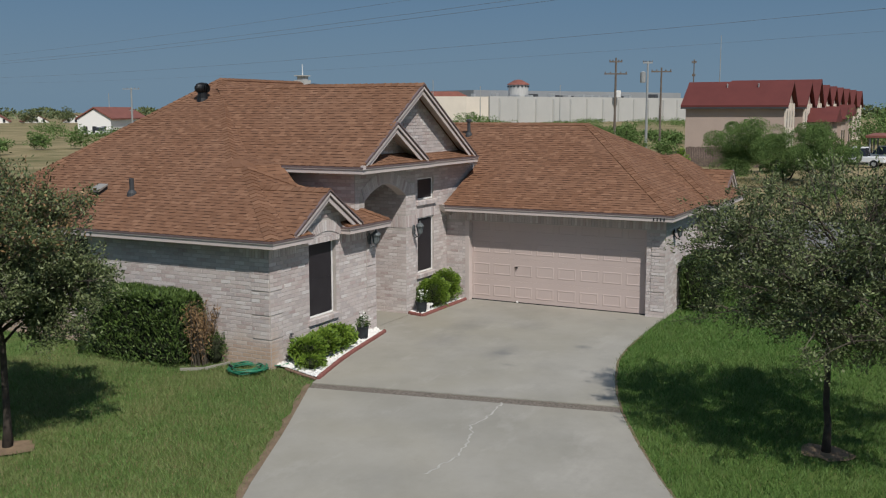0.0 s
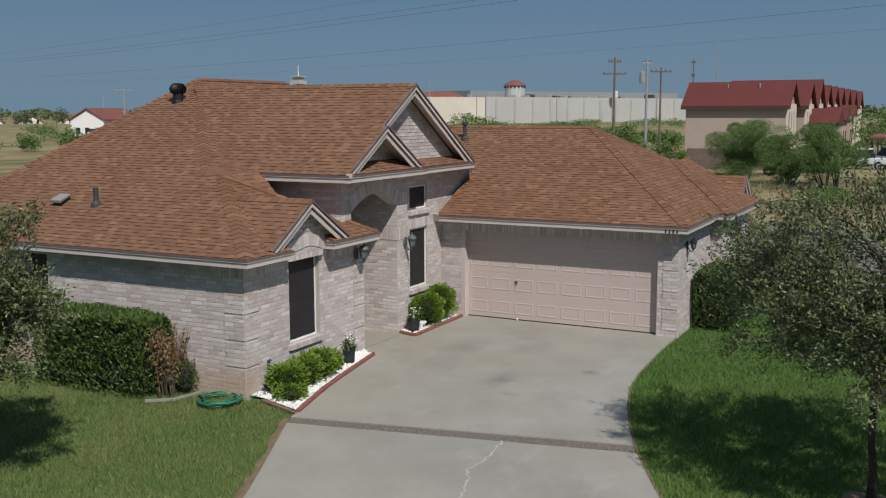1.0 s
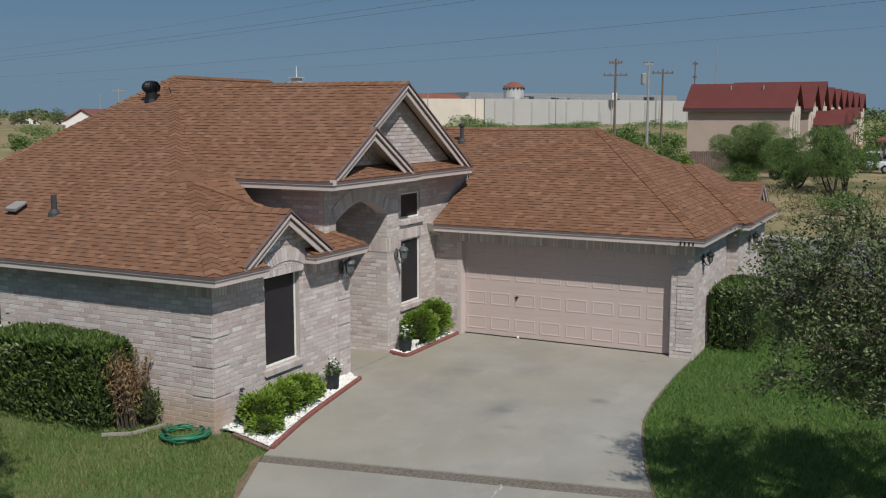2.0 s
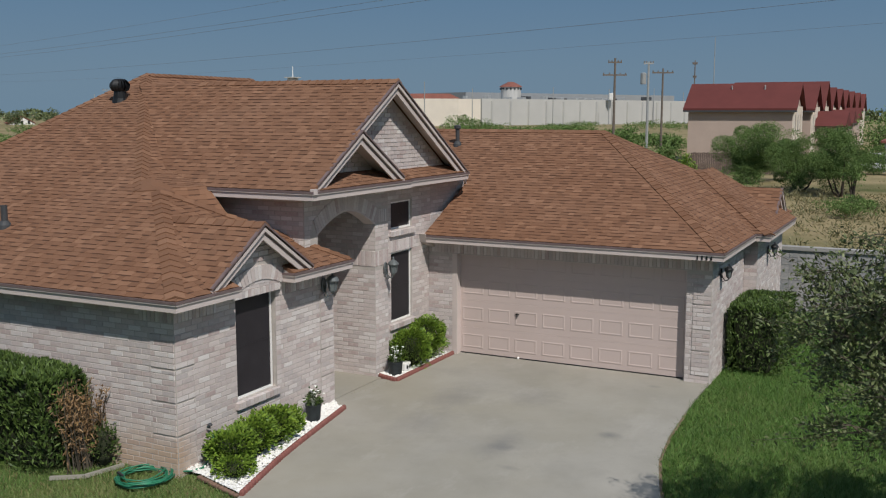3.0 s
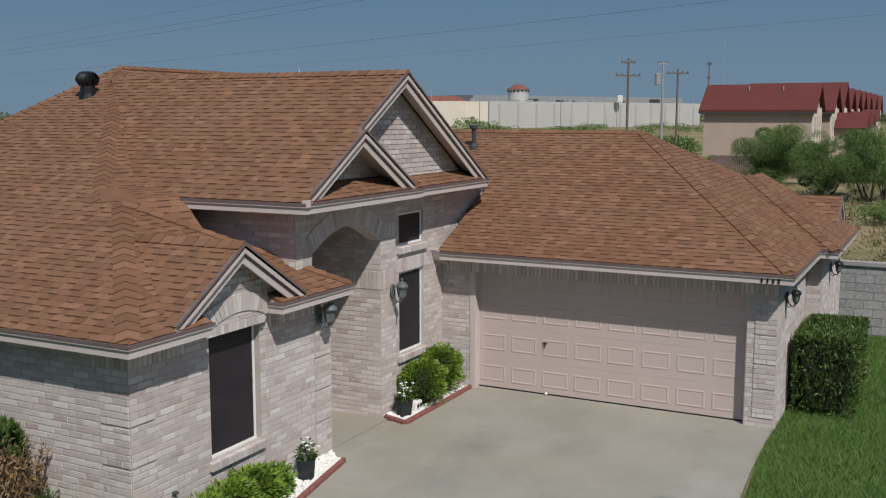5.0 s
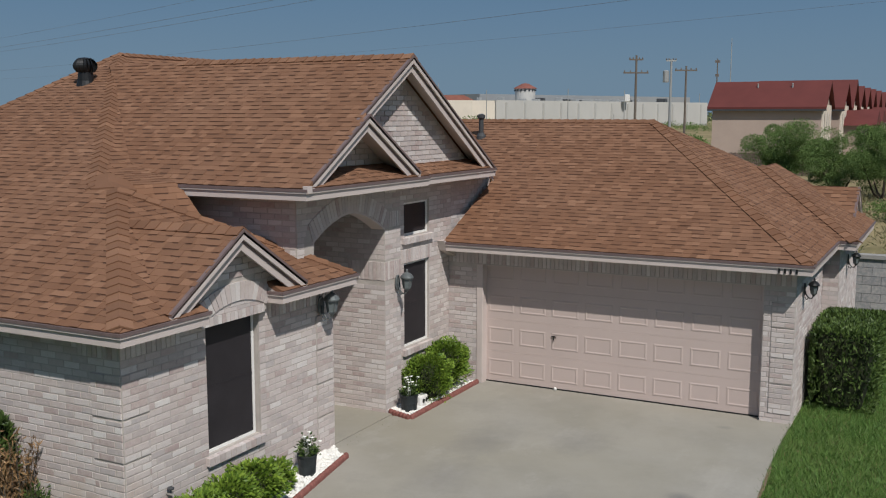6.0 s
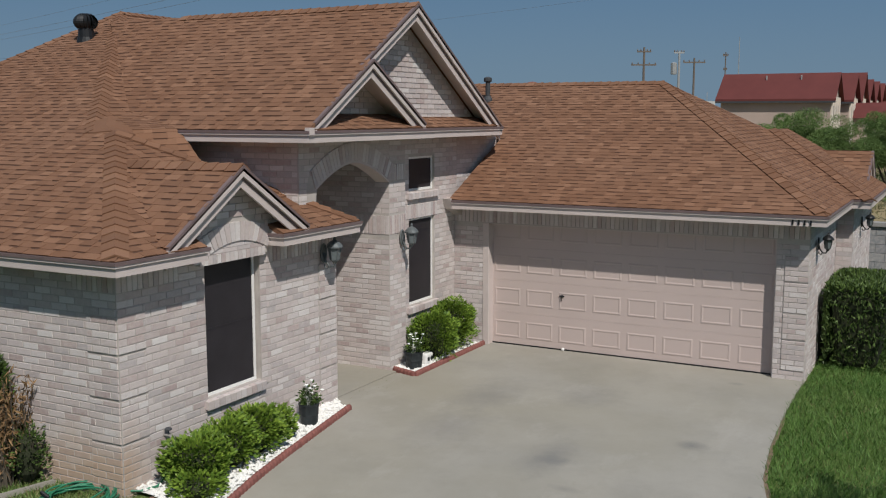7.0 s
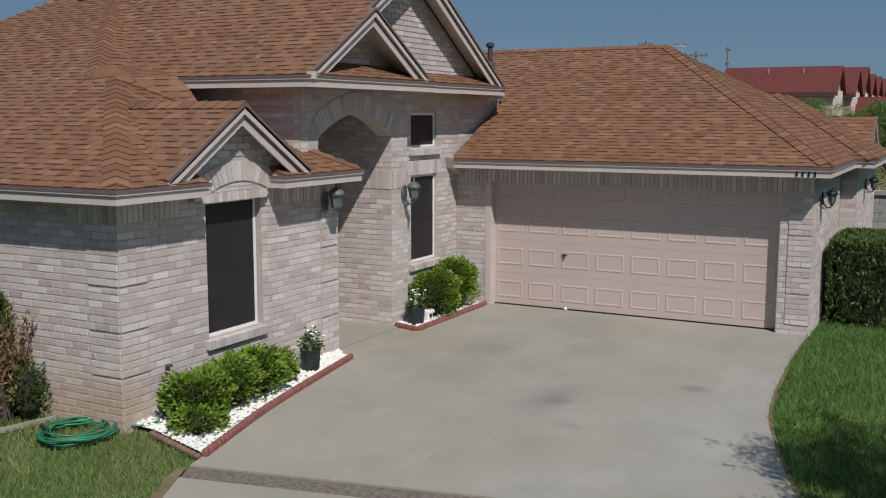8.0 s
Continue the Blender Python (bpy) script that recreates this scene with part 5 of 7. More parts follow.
    for name, wanted, material, text in (("crown", False, M_OAK, "small grey-green oak leaves"), ("withered_leaves", True, M_OAK_DRY, "withered brown oak leaves")):
        some = [i for i, d in enumerate(dead) if d == wanted]
        if some:
            part(name, leaves_mesh([tuple(pts[i]) for i in some], [tuple(dirs[i]) for i in some], leaf, leaf * 0.44, seed, name, material), None, t, text, kind="stuff")
    ds = Mesh()
    rr = random.Random(seed + 5)
    n = 22
    rim = []
    for k in range(n):
        a = 2 * math.pi * k / n
        r = 0.34 * (1 + 0.20 * math.sin(2 * a + seed) + 0.12 * math.sin(5 * a + seed * 2)) * rr.uniform(0.94, 1.06)
        px, py = x + r * math.cos(a) * 1.2, y + r * math.sin(a)
        rim.append((px, py, ground_z(px, py) + 0.004))
    ds.v = [(x, y, ground_z(x, y) + 0.03)] + rim
    ds.f = [(0, 1 + k, 1 + (k + 1) % n) for k in range(n)]
    ds.m = [0] * n
    tagged(part("tree_ring", ds, M_SOIL), "bare brown soil round the tree foot", "soil patch", kind="structure")
    return t


oak(0.46, -10.55, (0.55, -10.95, 2.62), 2.38, 1.54, 0.056, 11, "young live oak with a loose grey-green crown on the lawn", 54, 12, 100, 0.066, 120)
oak(-5.50, 1.0, (-5.78, 1.42, 2.72), 2.0, 1.55, 0.060, 23, "dark young live oak with some withered twigs beside the house", 46, 13, 165, 0.068, 70, 0.20)


def hedge(name, label, x0, x1, y0, y1, h, count, material, seed, leaf=0.082):
    """A clipped block of leaves over a core coloured dark as the shade inside; its faces bulge a little."""
    rg = np.random.RandomState(seed)
    gz = ground_z((x0 + x1) / 2, (y0 + y1) / 2)
    t = thing(name, label, "hedge", at=((x0 + x1) / 2, (y0 + y1) / 2, gz))
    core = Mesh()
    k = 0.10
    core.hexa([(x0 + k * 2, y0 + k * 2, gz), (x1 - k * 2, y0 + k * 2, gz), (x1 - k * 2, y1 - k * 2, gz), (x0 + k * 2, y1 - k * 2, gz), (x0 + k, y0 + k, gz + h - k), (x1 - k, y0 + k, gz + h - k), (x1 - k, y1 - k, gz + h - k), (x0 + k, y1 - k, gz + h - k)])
    soften(part("core", core, M_INNER_SHADE, t), 0.08, 2)
    faces = [((x1 - x0) * (y1 - y0), 0), ((y1 - y0) * h, 1), ((y1 - y0) * h, 2), ((x1 - x0) * h, 3), ((x1 - x0) * h, 4)]
    tot = sum(f[0] for f in faces)
    P_, D_ = [], []
    for area, kind in faces:
        # sparser sides let the shade-coloured core show through
        n = int(count * area / tot * (1.5 if kind == 0 else 0.5))
        a, b = rg.rand(n), rg.rand(n)
        dep = np.abs(rg.normal(0, 0.045, n))
        X, Y, Zz = x0 + (x1 - x0) * a, y0 + (y1 - y0) * a, gz + h * b ** 0.85
        if kind == 0:
            q = np.stack([X, y0 + (y1 - y0) * b, np.full(n, gz + h) - dep], 1)
            dv = (0, 0, 1)
        elif kind == 1:
            q, dv = np.stack([x0 + dep, Y, Zz], 1), (-0.5, 0, 1.0)
        elif kind == 2:
            q, dv = np.stack([x1 - dep, Y, Zz], 1), (0.5, 0, 1.0)
        elif kind == 3:
            q, dv = np.stack([X, y0 + dep, Zz], 1), (0, -0.5, 1.0)
        else:
            q, dv = np.stack([X, y1 - dep, Zz], 1), (0, 0.5, 1.0)
        P_.append(q)
        D_.append(np.tile(dv, (n, 1)))
    P_, D_ = np.concatenate(P_), np.concatenate(D_)
    # round the corners and roughen the faces
    cx, cy, cz = (x0 + x1) / 2, (y0 + y1) / 2, gz + h * 0.45
    ex, ey, ez = (x1 - x0) / 2, (y1 - y0) / 2, h * 0.55
    q = np.stack([(P_[:, 0] - cx) / ex, (P_[:, 1] - cy) / ey, (P_[:, 2] - cz) / ez], 1)
    r = (np.abs(q) ** 10).sum(1) ** 0.1
    f = np.minimum(1.0, (1.0 / np.maximum(r, 1e-3))) ** 0.9
    wob = np.array([noise.noise(Vector((a * 1.7, b * 1.7, c * 1.7 + seed))) for a, b, c in P_]) * 0.07 + 1.0
    s = (f * wob)[:, None]
    P_ = np.array([cx, cy, cz]) + (P_ - np.array([cx, cy, cz])) * s
    P_[:, 2] = np.maximum(P_[:, 2], gz + 0.02)
    part("foliage", leaves_mesh(P_, D_, leaf, leaf * 0.34, seed, "foliage", material), None, t, kind="stuff")
    return t


hedge("hedge", "clipped dark green hedge along the side wall", -1.14, -0.24, 1.42, 4.15, 1.40, 17000, M_HEDGE, 3, 0.105)
hedge("hedge", "clipped dark green hedge block beside the garage", 9.15, 11.35, -7.05, -6.02, 1.34, 15000, M_HEDGE, 4, 0.09)


def shrub(x, y, r, h, n, seed, label, material=M_BOX, leaf=0.048):
    rg = np.random.RandomState(seed)
    z0 = ground_z(x, y)
    t = thing("shrub", label, "shrub", "bed shrubs", at=(x, y, z0))
    d = rg.normal(0, 1, (n, 3))
    d[:, 2] = np.abs(d[:, 2]) * 1.1 - 0.35
    d /= (np.abs(d) ** 3).sum(1, keepdims=True) ** (1 / 3)
    wob = np.array([1 + 0.38 * noise.noise(Vector((a * 2.6 + seed, b * 2.6, c * 2.6))) for a, b, c in d])
    rad = (rg.rand(n) ** 0.16) * wob
    p = np.stack([x + d[:, 0] * r * rad, y + d[:, 1] * r * rad, z0 + h * 0.45 + d[:, 2] * h * 0.55 * rad], 1)
    p[:, 2] = np.maximum(p[:, 2], z0 + 0.03)
    part("foliage", leaves_mesh(p, d + np.array([0, 0, 0.3]), leaf, leaf * 0.55, seed, "foliage", material), None, t, kind="stuff")
    # solid core whose dark colour is the shade between the leaves
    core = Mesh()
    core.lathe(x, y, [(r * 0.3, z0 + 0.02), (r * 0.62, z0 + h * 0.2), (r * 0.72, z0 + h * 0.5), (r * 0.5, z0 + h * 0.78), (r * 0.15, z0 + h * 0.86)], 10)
    part("core", core, M_INNER_SHADE, t)
    st = Mesh()
    g = random.Random(seed)
    for i in range(9):
        a = g.uniform(0, 6.28)
        st.tube([(x, y, z0), (x + math.cos(a) * r * 0.35, y + math.sin(a) * r * 0.35, z0 + h * 0.45), (x + math.cos(a) * r * 0.75, y + math.sin(a) * r * 0.75, z0 + h * 0.8)], [0.014, 0.009, 0.004], 5)
    part("stem_mass", st, M_TWIG, t, kind="stuff")
    return t


shrub(0.44, -0.64, 0.33, 0.54, 3200, 31, "loose bright green shrub spilling over the gravel", leaf=0.062)
shrub(0.16, -0.90, 0.25, 0.28, 1100, 39, "low green shrub creeping over the gravel", leaf=0.058)
shrub(1.00, -0.60, 0.31, 0.54, 3000, 32, "bright green clipped shrub in the gravel bed", leaf=0.062)
shrub(1.55, -0.56, 0.30, 0.54, 2700, 33, "bright green clipped shrub in the gravel bed", leaf=0.062)
shrub(2.04, -0.47, 0.23, 0.42, 1500, 34, "small green shrub at the end of the gravel bed", leaf=0.058)
shrub(6.70, -0.20, 0.39, 0.76, 5600, 36, "rounded green shrub beside the porch", leaf=0.056)
shrub(7.42, -0.16, 0.38, 0.86, 5600, 37, "rounded green shrub beside the garage", leaf=0.056)

# dried-out end of the hedge
dry = thing("dead_shrub", "dry brown dead shrub at the end of the hedge", "shrub", at=(-0.56, 1.28, 0))
g = random.Random(8)
st, lp, ld = Mesh(), [], []
for i in range(64):
    bx, by = -0.56 + g.gauss(0, 0.12), 1.28 + g.gauss(0, 0.08)
    e = Vector((bx + g.gauss(-0.06, 0.12), by + g.gauss(0, 0.11), g.uniform(0.70, 1.34)))
    st.tube([(bx, by, 0), ((bx + e.x) / 2, (by + e.y) / 2, e.z * 0.55), e], [0.010, 0.007, 0.003], 4)
    for k in range(34):
        f = g.random() ** 0.45
        lp.append((bx + (e.x - bx) * f + g.gauss(0, 0.045), by + (e.y - by) * f + g.gauss(0, 0.045), e.z * f))
        ld.append((g.gauss(0, 0.7), g.gauss(0, 0.7), g.choice((-1.0, 0.8))))
part("stem_mass", st, M_TWIG, dry, kind="stuff")
part("foliage", leaves_mesh(lp, ld, 0.095, 0.022, 9, "foliage", M_OAK_DRY), None, dry, "withered brown leaves", kind="stuff")
shrub(-0.38, 1.08, 0.20, 0.62, 700, 38, "small green regrowth at the foot of the dead shrub", M_HEDGE)

# ---- beds ----
M_GRAVEL = simple("white_gravel", (0.78, 0.77, 0.74), 0.8, var=0.12, scale=30)
M_EDGE = simple("red_edging", (0.225, 0.088, 0.075), 0.8, var=0.25, scale=12, fine=80, bumps=0.3)
M_EDGE_DARK = simple("brown_edging", (0.20, 0.125, 0.09), 0.85, var=0.25, scale=12)


def gravel_bed(label, poly, n, seed):
    g = random.Random(seed)
    bed = thing("gravel_bed", label, "garden bed", kind="structure")
    base = Mesh()
    base.v = [(x, y, ground_z(x, y) + 0.03) for x, y in poly]
    base.f, base.m = [tuple(range(len(poly)))], [0]
    part("bed_base", base, M_GRAVEL, bed)
    xs, ys = [p[0] for p in poly], [p[1] for p in poly]
    st = Mesh()
    k = 0
    while k < n:
        x, y = g.uniform(min(xs), max(xs)), g.uniform(min(ys), max(ys))
        inside = False
        for (x0, y0), (x1, y1) in zip(poly, poly[1:] + poly[:1]):
            if (y0 > y) != (y1 > y) and x < (x1 - x0) * (y - y0) / (y1 - y0) + x0:
                inside = not inside
        if not inside:
            continue
        k += 1
        r = g.uniform(0.014, 0.034)
        z = ground_z(x, y) + 0.03 + r * 0.4
        a = g.uniform(0, 3.14)
        i0 = len(st.v)
        for dx, dy, dz in ((1, 0, 0), (0, 1, 0), (-1, 0, 0), (0, -1, 0), (0.2, 0.1, 0.75), (0, 0, -0.6)):
            sx = r * g.uniform(0.8, 1.4)
            st.v.append((x + (dx * math.cos(a) - dy * math.sin(a)) * sx, y + (dx * math.sin(a) + dy * math.cos(a)) * r, z + dz * r))
        for q in range(4):
            st.f.append((i0 + q, i0 + (q + 1) % 4, i0 + 4))
            st.f.append((i0 + (q + 1) % 4, i0 + q, i0 + 5))
        st.m.extend([0] * 8)
    part("pebbles", st, M_GRAVEL, bed, "white marble pebbles", kind="stuff")
    return bed


def edging(label, a, b, material, h=0.09):
    """A row of rounded edging blocks."""
    t = thing("garden_edging", label, "garden edging", kind="structure")
    d = math.dist(a, b)
    n = max(2, round(d / 0.085))
    ux, uy = (b[0] - a[0]) / d, (b[1] - a[1]) / d
    me = Mesh()
    L = d / n * 0.98
    prof = [(-0.038, 0.0), (-0.038, h * 0.62), (-0.028, h * 0.88), (0.0, h), (0.028, h * 0.88), (0.038, h * 0.62), (0.038, 0.0)]
    for s, k in ((-0.5, 0.70), (-0.25, 0.97), (0.25, 1.0), (0.5, 0.70)):
        for o_, z in prof:
            me.v.append((s * L, o_ * k, z * k - 0.03))
    m_ = len(prof)
    for q in range(3):
        for i in range(m_ - 1):
            me.f.append((q * m_ + i, (q + 1) * m_ + i, (q + 1) * m_ + i + 1, q * m_ + i + 1))
            me.m.append(0)
    me.f.append(tuple(range(m_)))
    me.f.append(tuple(reversed(range(3 * m_, 4 * m_))))
    me.m.extend([0, 0])
    data = me.data("edging_block", material)
    for i in range(n):
        x, y = a[0] + (b[0] - a[0]) * (i + 0.5) / n, a[1] + (b[1] - a[1]) * (i + 0.5) / n
        ob = new("edging_block", data)
        place(ob, t, pose(x, y, ground_z(x, y) + 0.03, 0, 0, math.degrees(math.atan2(uy, ux))))
    return t


gravel_bed("white pebble bed along the front wall", [(-0.05, -0.45), (-0.05, -0.16), (3.88, -0.16), (3.56, -0.55), (1.6, -0.93), (-0.30, -1.36)], 2600, 51)
edging("dark red scalloped edging along the driveway", (-0.33, -1.40), (1.6, -0.97), M_EDGE)
edging("dark red scalloped edging along the driveway", (1.6, -0.97), (3.60, -0.58), M_EDGE)
edging("brown scalloped edging beside the lawn", (-0.36, -1.36), (-0.10, -0.46), M_EDGE_DARK, 0.040)
gravel_bed("white pebble bed beside the porch", [(5.62, -0.48), (5.74, 0.0), (6.16, 0.09), (8.06, 0.09), (8.02, -0.48)], 1200, 52)
edging("dark red scalloped edging along the driveway", (5.56, -0.52), (8.02, -0.52), M_EDGE)
edging("dark red scalloped edging beside the walk", (5.55, -0.50), (5.70, -0.04), M_EDGE)
bd = Mesh()
for (xa, ya), (xb, yb) in (((-1.12, 1.36), (-0.85, 0.98)), ((-0.85, 0.98), (-0.25, 0.82))):
    d = Vector((xb - xa, yb - ya, 0)).normalized()
    s = Vector((-d.y, d.x, 0)) * 0.03
    a, b = Vector((xa, ya, -0.02)), Vector((xb, yb, -0.02))
    bd.hexa([a - s, b - s, b + s, a + s, a - s * 0.8 + Z * 0.05, b - s * 0.8 + Z * 0.05, b + s * 0.8 + Z * 0.05, a + s * 0.8 + Z * 0.05])
tagged(part("bed_border", bd, M_CONCRETE), "worn pale concrete border in the grass", "garden edging", kind="structure")
fd = Mesh()
fd.box(WX - 0.035, WX + 0.02, WY - 0.03, 9.0, -0.3, -0.035)
fd.box(WX - 0.035, WR + 0.02, WY - 0.035, WY - 0.006, -0.3, -0.03)
part("foundation", fd, M_CONCRETE, house, "exposed concrete foundation edge")
pf = Mesh()
pf.box(3.9, PX0, -0.12, 2.0, -0.2, 0.020)
tagged(part("porch_floor", pf, M_CONCRETE), "plain concrete porch floor", "floor", kind="structure")

# ---- pots ----
M_POT = simple("dark_pot", (0.028, 0.034, 0.036), 0.55, var=0.3, scale=12)
M_PETAL = simple("white_petal", (0.82, 0.82, 0.78), 0.7, var=0.06)


def flower_pot(x, y, h, r, seed):
    z = ground_z(x, y) + 0.03
    t = thing("flower_pot", "dark ribbed pot of white flowers on the gravel", "flower pot", "flower pots", at=(x, y, z))
    m = Mesh()
    m.lathe(x, y, [(r * 0.84, z), (r * 0.88, z + h * 0.1), (r * 0.93, z + h * 0.45), (r * 0.97, z + h * 0.5), (r * 0.95, z + h * 0.55), (r, z + h * 0.9), (r * 1.06, z + h * 0.92), (r * 1.06, z + h), (r * 0.92, z + h), (r * 0.90, z + h * 0.88)], 20)
    part("pot", m, M_POT, t, smooth=False)
    g = np.random.RandomState(seed)
    n = 300
    d = g.normal(0, 1, (n, 3))
    d[:, 2] = np.abs(d[:, 2])
    p = np.stack([x + d[:, 0] * r * 0.34, y + d[:, 1] * r * 0.34, z + h + d[:, 2] * 0.11], 1)
    part("foliage", leaves_mesh(p, d, 0.06, 0.03, seed, "foliage", M_HEDGE), None, t, kind="stuff")
    gg = random.Random(seed)
    for i in range(16):
        fx, fy, fz = x + gg.gauss(0, r * 0.36), y + gg.gauss(0, r * 0.36), z + h + gg.uniform(0.08, 0.30)
        f = Mesh()
        c0 = len(f.v)
        f.v.append((fx, fy, fz + 0.012))
        for k in range(10):
            a = 2 * math.pi * k / 10
            rr = 0.036 if k % 2 else 0.022
            f.v.append((fx + rr * math.cos(a), fy + rr * math.sin(a), fz + 0.008 * math.cos(2 * a)))
        for k in range(10):
            f.f.append((c0, c0 + 1 + k, c0 + 1 + (k + 1) % 10))
            f.m.append(0)
        f.tube([(fx, fy, fz), (x + (fx - x) * 0.4, y + (fy - y) * 0.4, z + h * 0.9)], 0.003, 3, cap=False)
        part("flower", f, M_PETAL, t)
    return t


flower_pot(2.72, -0.52, 0.29, 0.13, 61)
flower_pot(5.93, -0.28, 0.27, 0.145, 62)
orn = thing("planter_box", "small white box with dark openings on the gravel", "garden ornament", at=(6.28, -0.30, 0.03))
m = Mesh()
m.box(6.17, 6.40, -0.38, -0.24, 0.03, 0.21)
soften(part("box", m, M_WHITE, orn), 0.03, 2)
for k in range(2):
    m = Mesh()
    cx = 6.235 + 0.10 * k
    m.tube([(cx, -0.382, 0.12), (cx, -0.387, 0.12)], 0.038, 10)
    part("opening", m, M_BLACK, orn)

# ---- tap and hose ----
M_HOSE = simple("green_hose", (0.028, 0.19, 0.105), 0.4, var=0.2, spec=0.5)
tap = thing("garden_tap", "grey metal tap on a pipe at the brick wall", "tap", at=(0.44, -0.2, 0.5))
m = Mesh()
m.tube([(0.44, WY, 0.50), (0.44, WY - 0.09, 0.50), (0.44, WY - 0.12, 0.44)], 0.018, 8)
part("spout", m, M_GALV, tap)
m = Mesh()
m.tube([(0.44, WY - 0.06, 0.51), (0.44, WY - 0.06, 0.57)], 0.010, 6)
m.lathe(0.44, WY - 0.06, [(0.04, 0.565), (0.042, 0.58), (0.03, 0.59)], 10)
part("wheel", m, M_RUBBER, tap)
hose = thing("garden_hose", "coiled green garden hose lying on the grass", "garden hose", at=(-0.48, 0.22, 0))
g = random.Random(77)
path = []
for i in range(9 * 30):
    a = 2 * math.pi * i / 30
    turn_ = i / 30
    r = 0.335 + 0.05 * math.sin(turn_ * 2.3) + 0.025 * math.sin(a * 2 + turn_ * 1.7)
    path.append((-0.52 + r * 1.05 * math.cos(a) + 0.035 * math.sin(turn_ * 1.9), 0.17 + r * math.sin(a) + 0.03 * math.cos(turn_ * 2.6), ground_z(-0.6, 0.2) + 0.03 + 0.014 * (turn_ % 5) + 0.012 * math.sin(a * 3 + turn_)))
m = Mesh()
m.tube(path, 0.0105, 6)
part("coil", m, M_HOSE, hose, smooth=True)
m = Mesh()
m.tube([path[-1], (-0.20, -0.02, 0.03), (-0.05, -0.28, 0.03), (0.12, -0.36, 0.04), (0.30, -0.30, 0.08), (0.40, WY - 0.14, 0.25), (0.44, WY - 0.12, 0.44)], 0.013, 6)
part("lead", m, M_HOSE, hose, smooth=True)
m = Mesh()
m.tube([(-0.72, 0.36, 0.07), (-0.75, 0.44, 0.13)], 0.022, 8)
part("nozzle", m, M_BLACK, hose)

# ---- driveway crack ----
g = random.Random(5)
cr = Mesh()
bends = [(0.16, -5.03), (-0.53, -5.16), (-1.15, -5.10), (-1.85, -5.36), (-2.63, -5.46), (-3.44, -5.31)]
pts = []
for (xa, ya), (xb, yb) in zip(bends, bends[1:]):
    for k in range(8):
        pts.append((xa + (xb - xa) * k / 8 + g.gauss(0, 0.018), ya + (yb - ya) * k / 8 + g.gauss(0, 0.022)))
for (xa, ya), (xb, yb) in zip(pts, pts[1:]):
    w0 = 0.008 + 0.012 * g.random()
    nx, ny = -(yb - ya), (xb - xa)
    l = math.hypot(nx, ny) + 1e-6
    nx, ny = nx / l * w0, ny / l * w0
    lift = 0.0095
    cr.quad((xa - nx, ya - ny, ground_z(xa, ya) + lift), (xb - nx, yb - ny, ground_z(xb, yb) + lift), (xb + nx, yb + ny, ground_z(xb, yb) + lift), (xa + nx, ya + ny, ground_z(xa, ya) + lift))
M_CRACK = simple("filled_crack", (0.42, 0.40, 0.37), 0.9, var=0.2, scale=10)
part("crack_filler", cr, M_CRACK, driveway, "pale filled crack")

# bare soil along the lawn side of the driveway
M_EDGESOIL = simple("edge_soil", (0.195, 0.138, 0.092), 0.98, var=0.3, scale=8, fine=60, bumps=0.8, bdist=0.01)
for edge, sign in ((LEFT_EDGE[5:], 1), (RIGHT_EDGE[2:], -1)):
    sm = Mesh()
    rs = random.Random(3)
    for (xa, ya), (xb, yb) in zip(edge, edge[1:]):
        k = max(2, int(math.dist((xa, ya), (xb, yb)) / 0.25))
        for j in range(k + 1):
            x, y = xa + (xb - xa) * j / k, ya + (yb - ya) * j / k
            l = math.dist((xa, ya), (xb, yb))
            nx, ny = (yb - ya) / l * sign, -(xb - xa) / l * sign
            w = rs.uniform(0.07, 0.17) if sign > 0 else rs.uniform(0.03, 0.06)
            sm.v.append((x + nx * 0.003, y + ny * 0.003, ground_z(x, y) + 0.004))
            sm.v.append((x + nx * w, y + ny * w, ground_z(x + nx * w, y + ny * w) + 0.004))
    c = len(sm.v) // 2
    sm.f = [(2 * j, 2 * j + 2, 2 * j + 3, 2 * j + 1) for j in range(c - 1)]
    sm.m = [0] * len(sm.f)
    tagged(part("soil_strip", sm, M_EDGESOIL), "bare brown soil along the driveway edge", "soil strip", kind="structure")

# ---- boundary wall ----
M_BLOCK = brick_material("grey_block", [(0.0, (0.235, 0.25, 0.268)), (0.4, (0.262, 0.277, 0.292)), (0.75, (0.285, 0.298, 0.31)), (1.0, (0.315, 0.325, 0.335))])
M_BLOCKJOINT = simple("block_joint", (0.22, 0.232, 0.245), 0.95, var=0.12, scale=4, fine=90, bumps=0.4)
cmu = part("wall_boundary", (lambda m: (m.box(16.42, 16.60, -40.0, -3.0, -0.3, 1.60), m)[1])(Mesh()), M_BLOCKJOINT, label="grey concrete block garden wall", kind="structure")
blk = Mesh()
for f in ((0, 0.194, 0.093), (0, -0.194, 0.093), (0, -0.194, -0.093), (0, 0.194, -0.093)):
    blk.v.append((0.012, f[1] * 1.015, f[2] * 1.03))
    blk.v.append((-0.008, f[1], f[2]))
blk.f = [(1, 3, 5, 7), (0, 2, 3, 1), (2, 4, 5, 3), (4, 6, 7, 5), (6, 0, 1, 7)]
blk.m = [0] * 5
blk_me = blk.data("block", M_BLOCK)
for r in range(8):
    for c in range(36):
        y = -4.62 - c * 0.40 - (0.2 if r % 2 else 0.0)
        ob = new("block", blk_me)
        place(ob, cmu, Matrix.Translation((16.418, y, 0.10 + r * 0.20)))
capw = Mesh()
capw.box(16.36, 16.66, -40.0, -3.0, 1.60, 1.69)
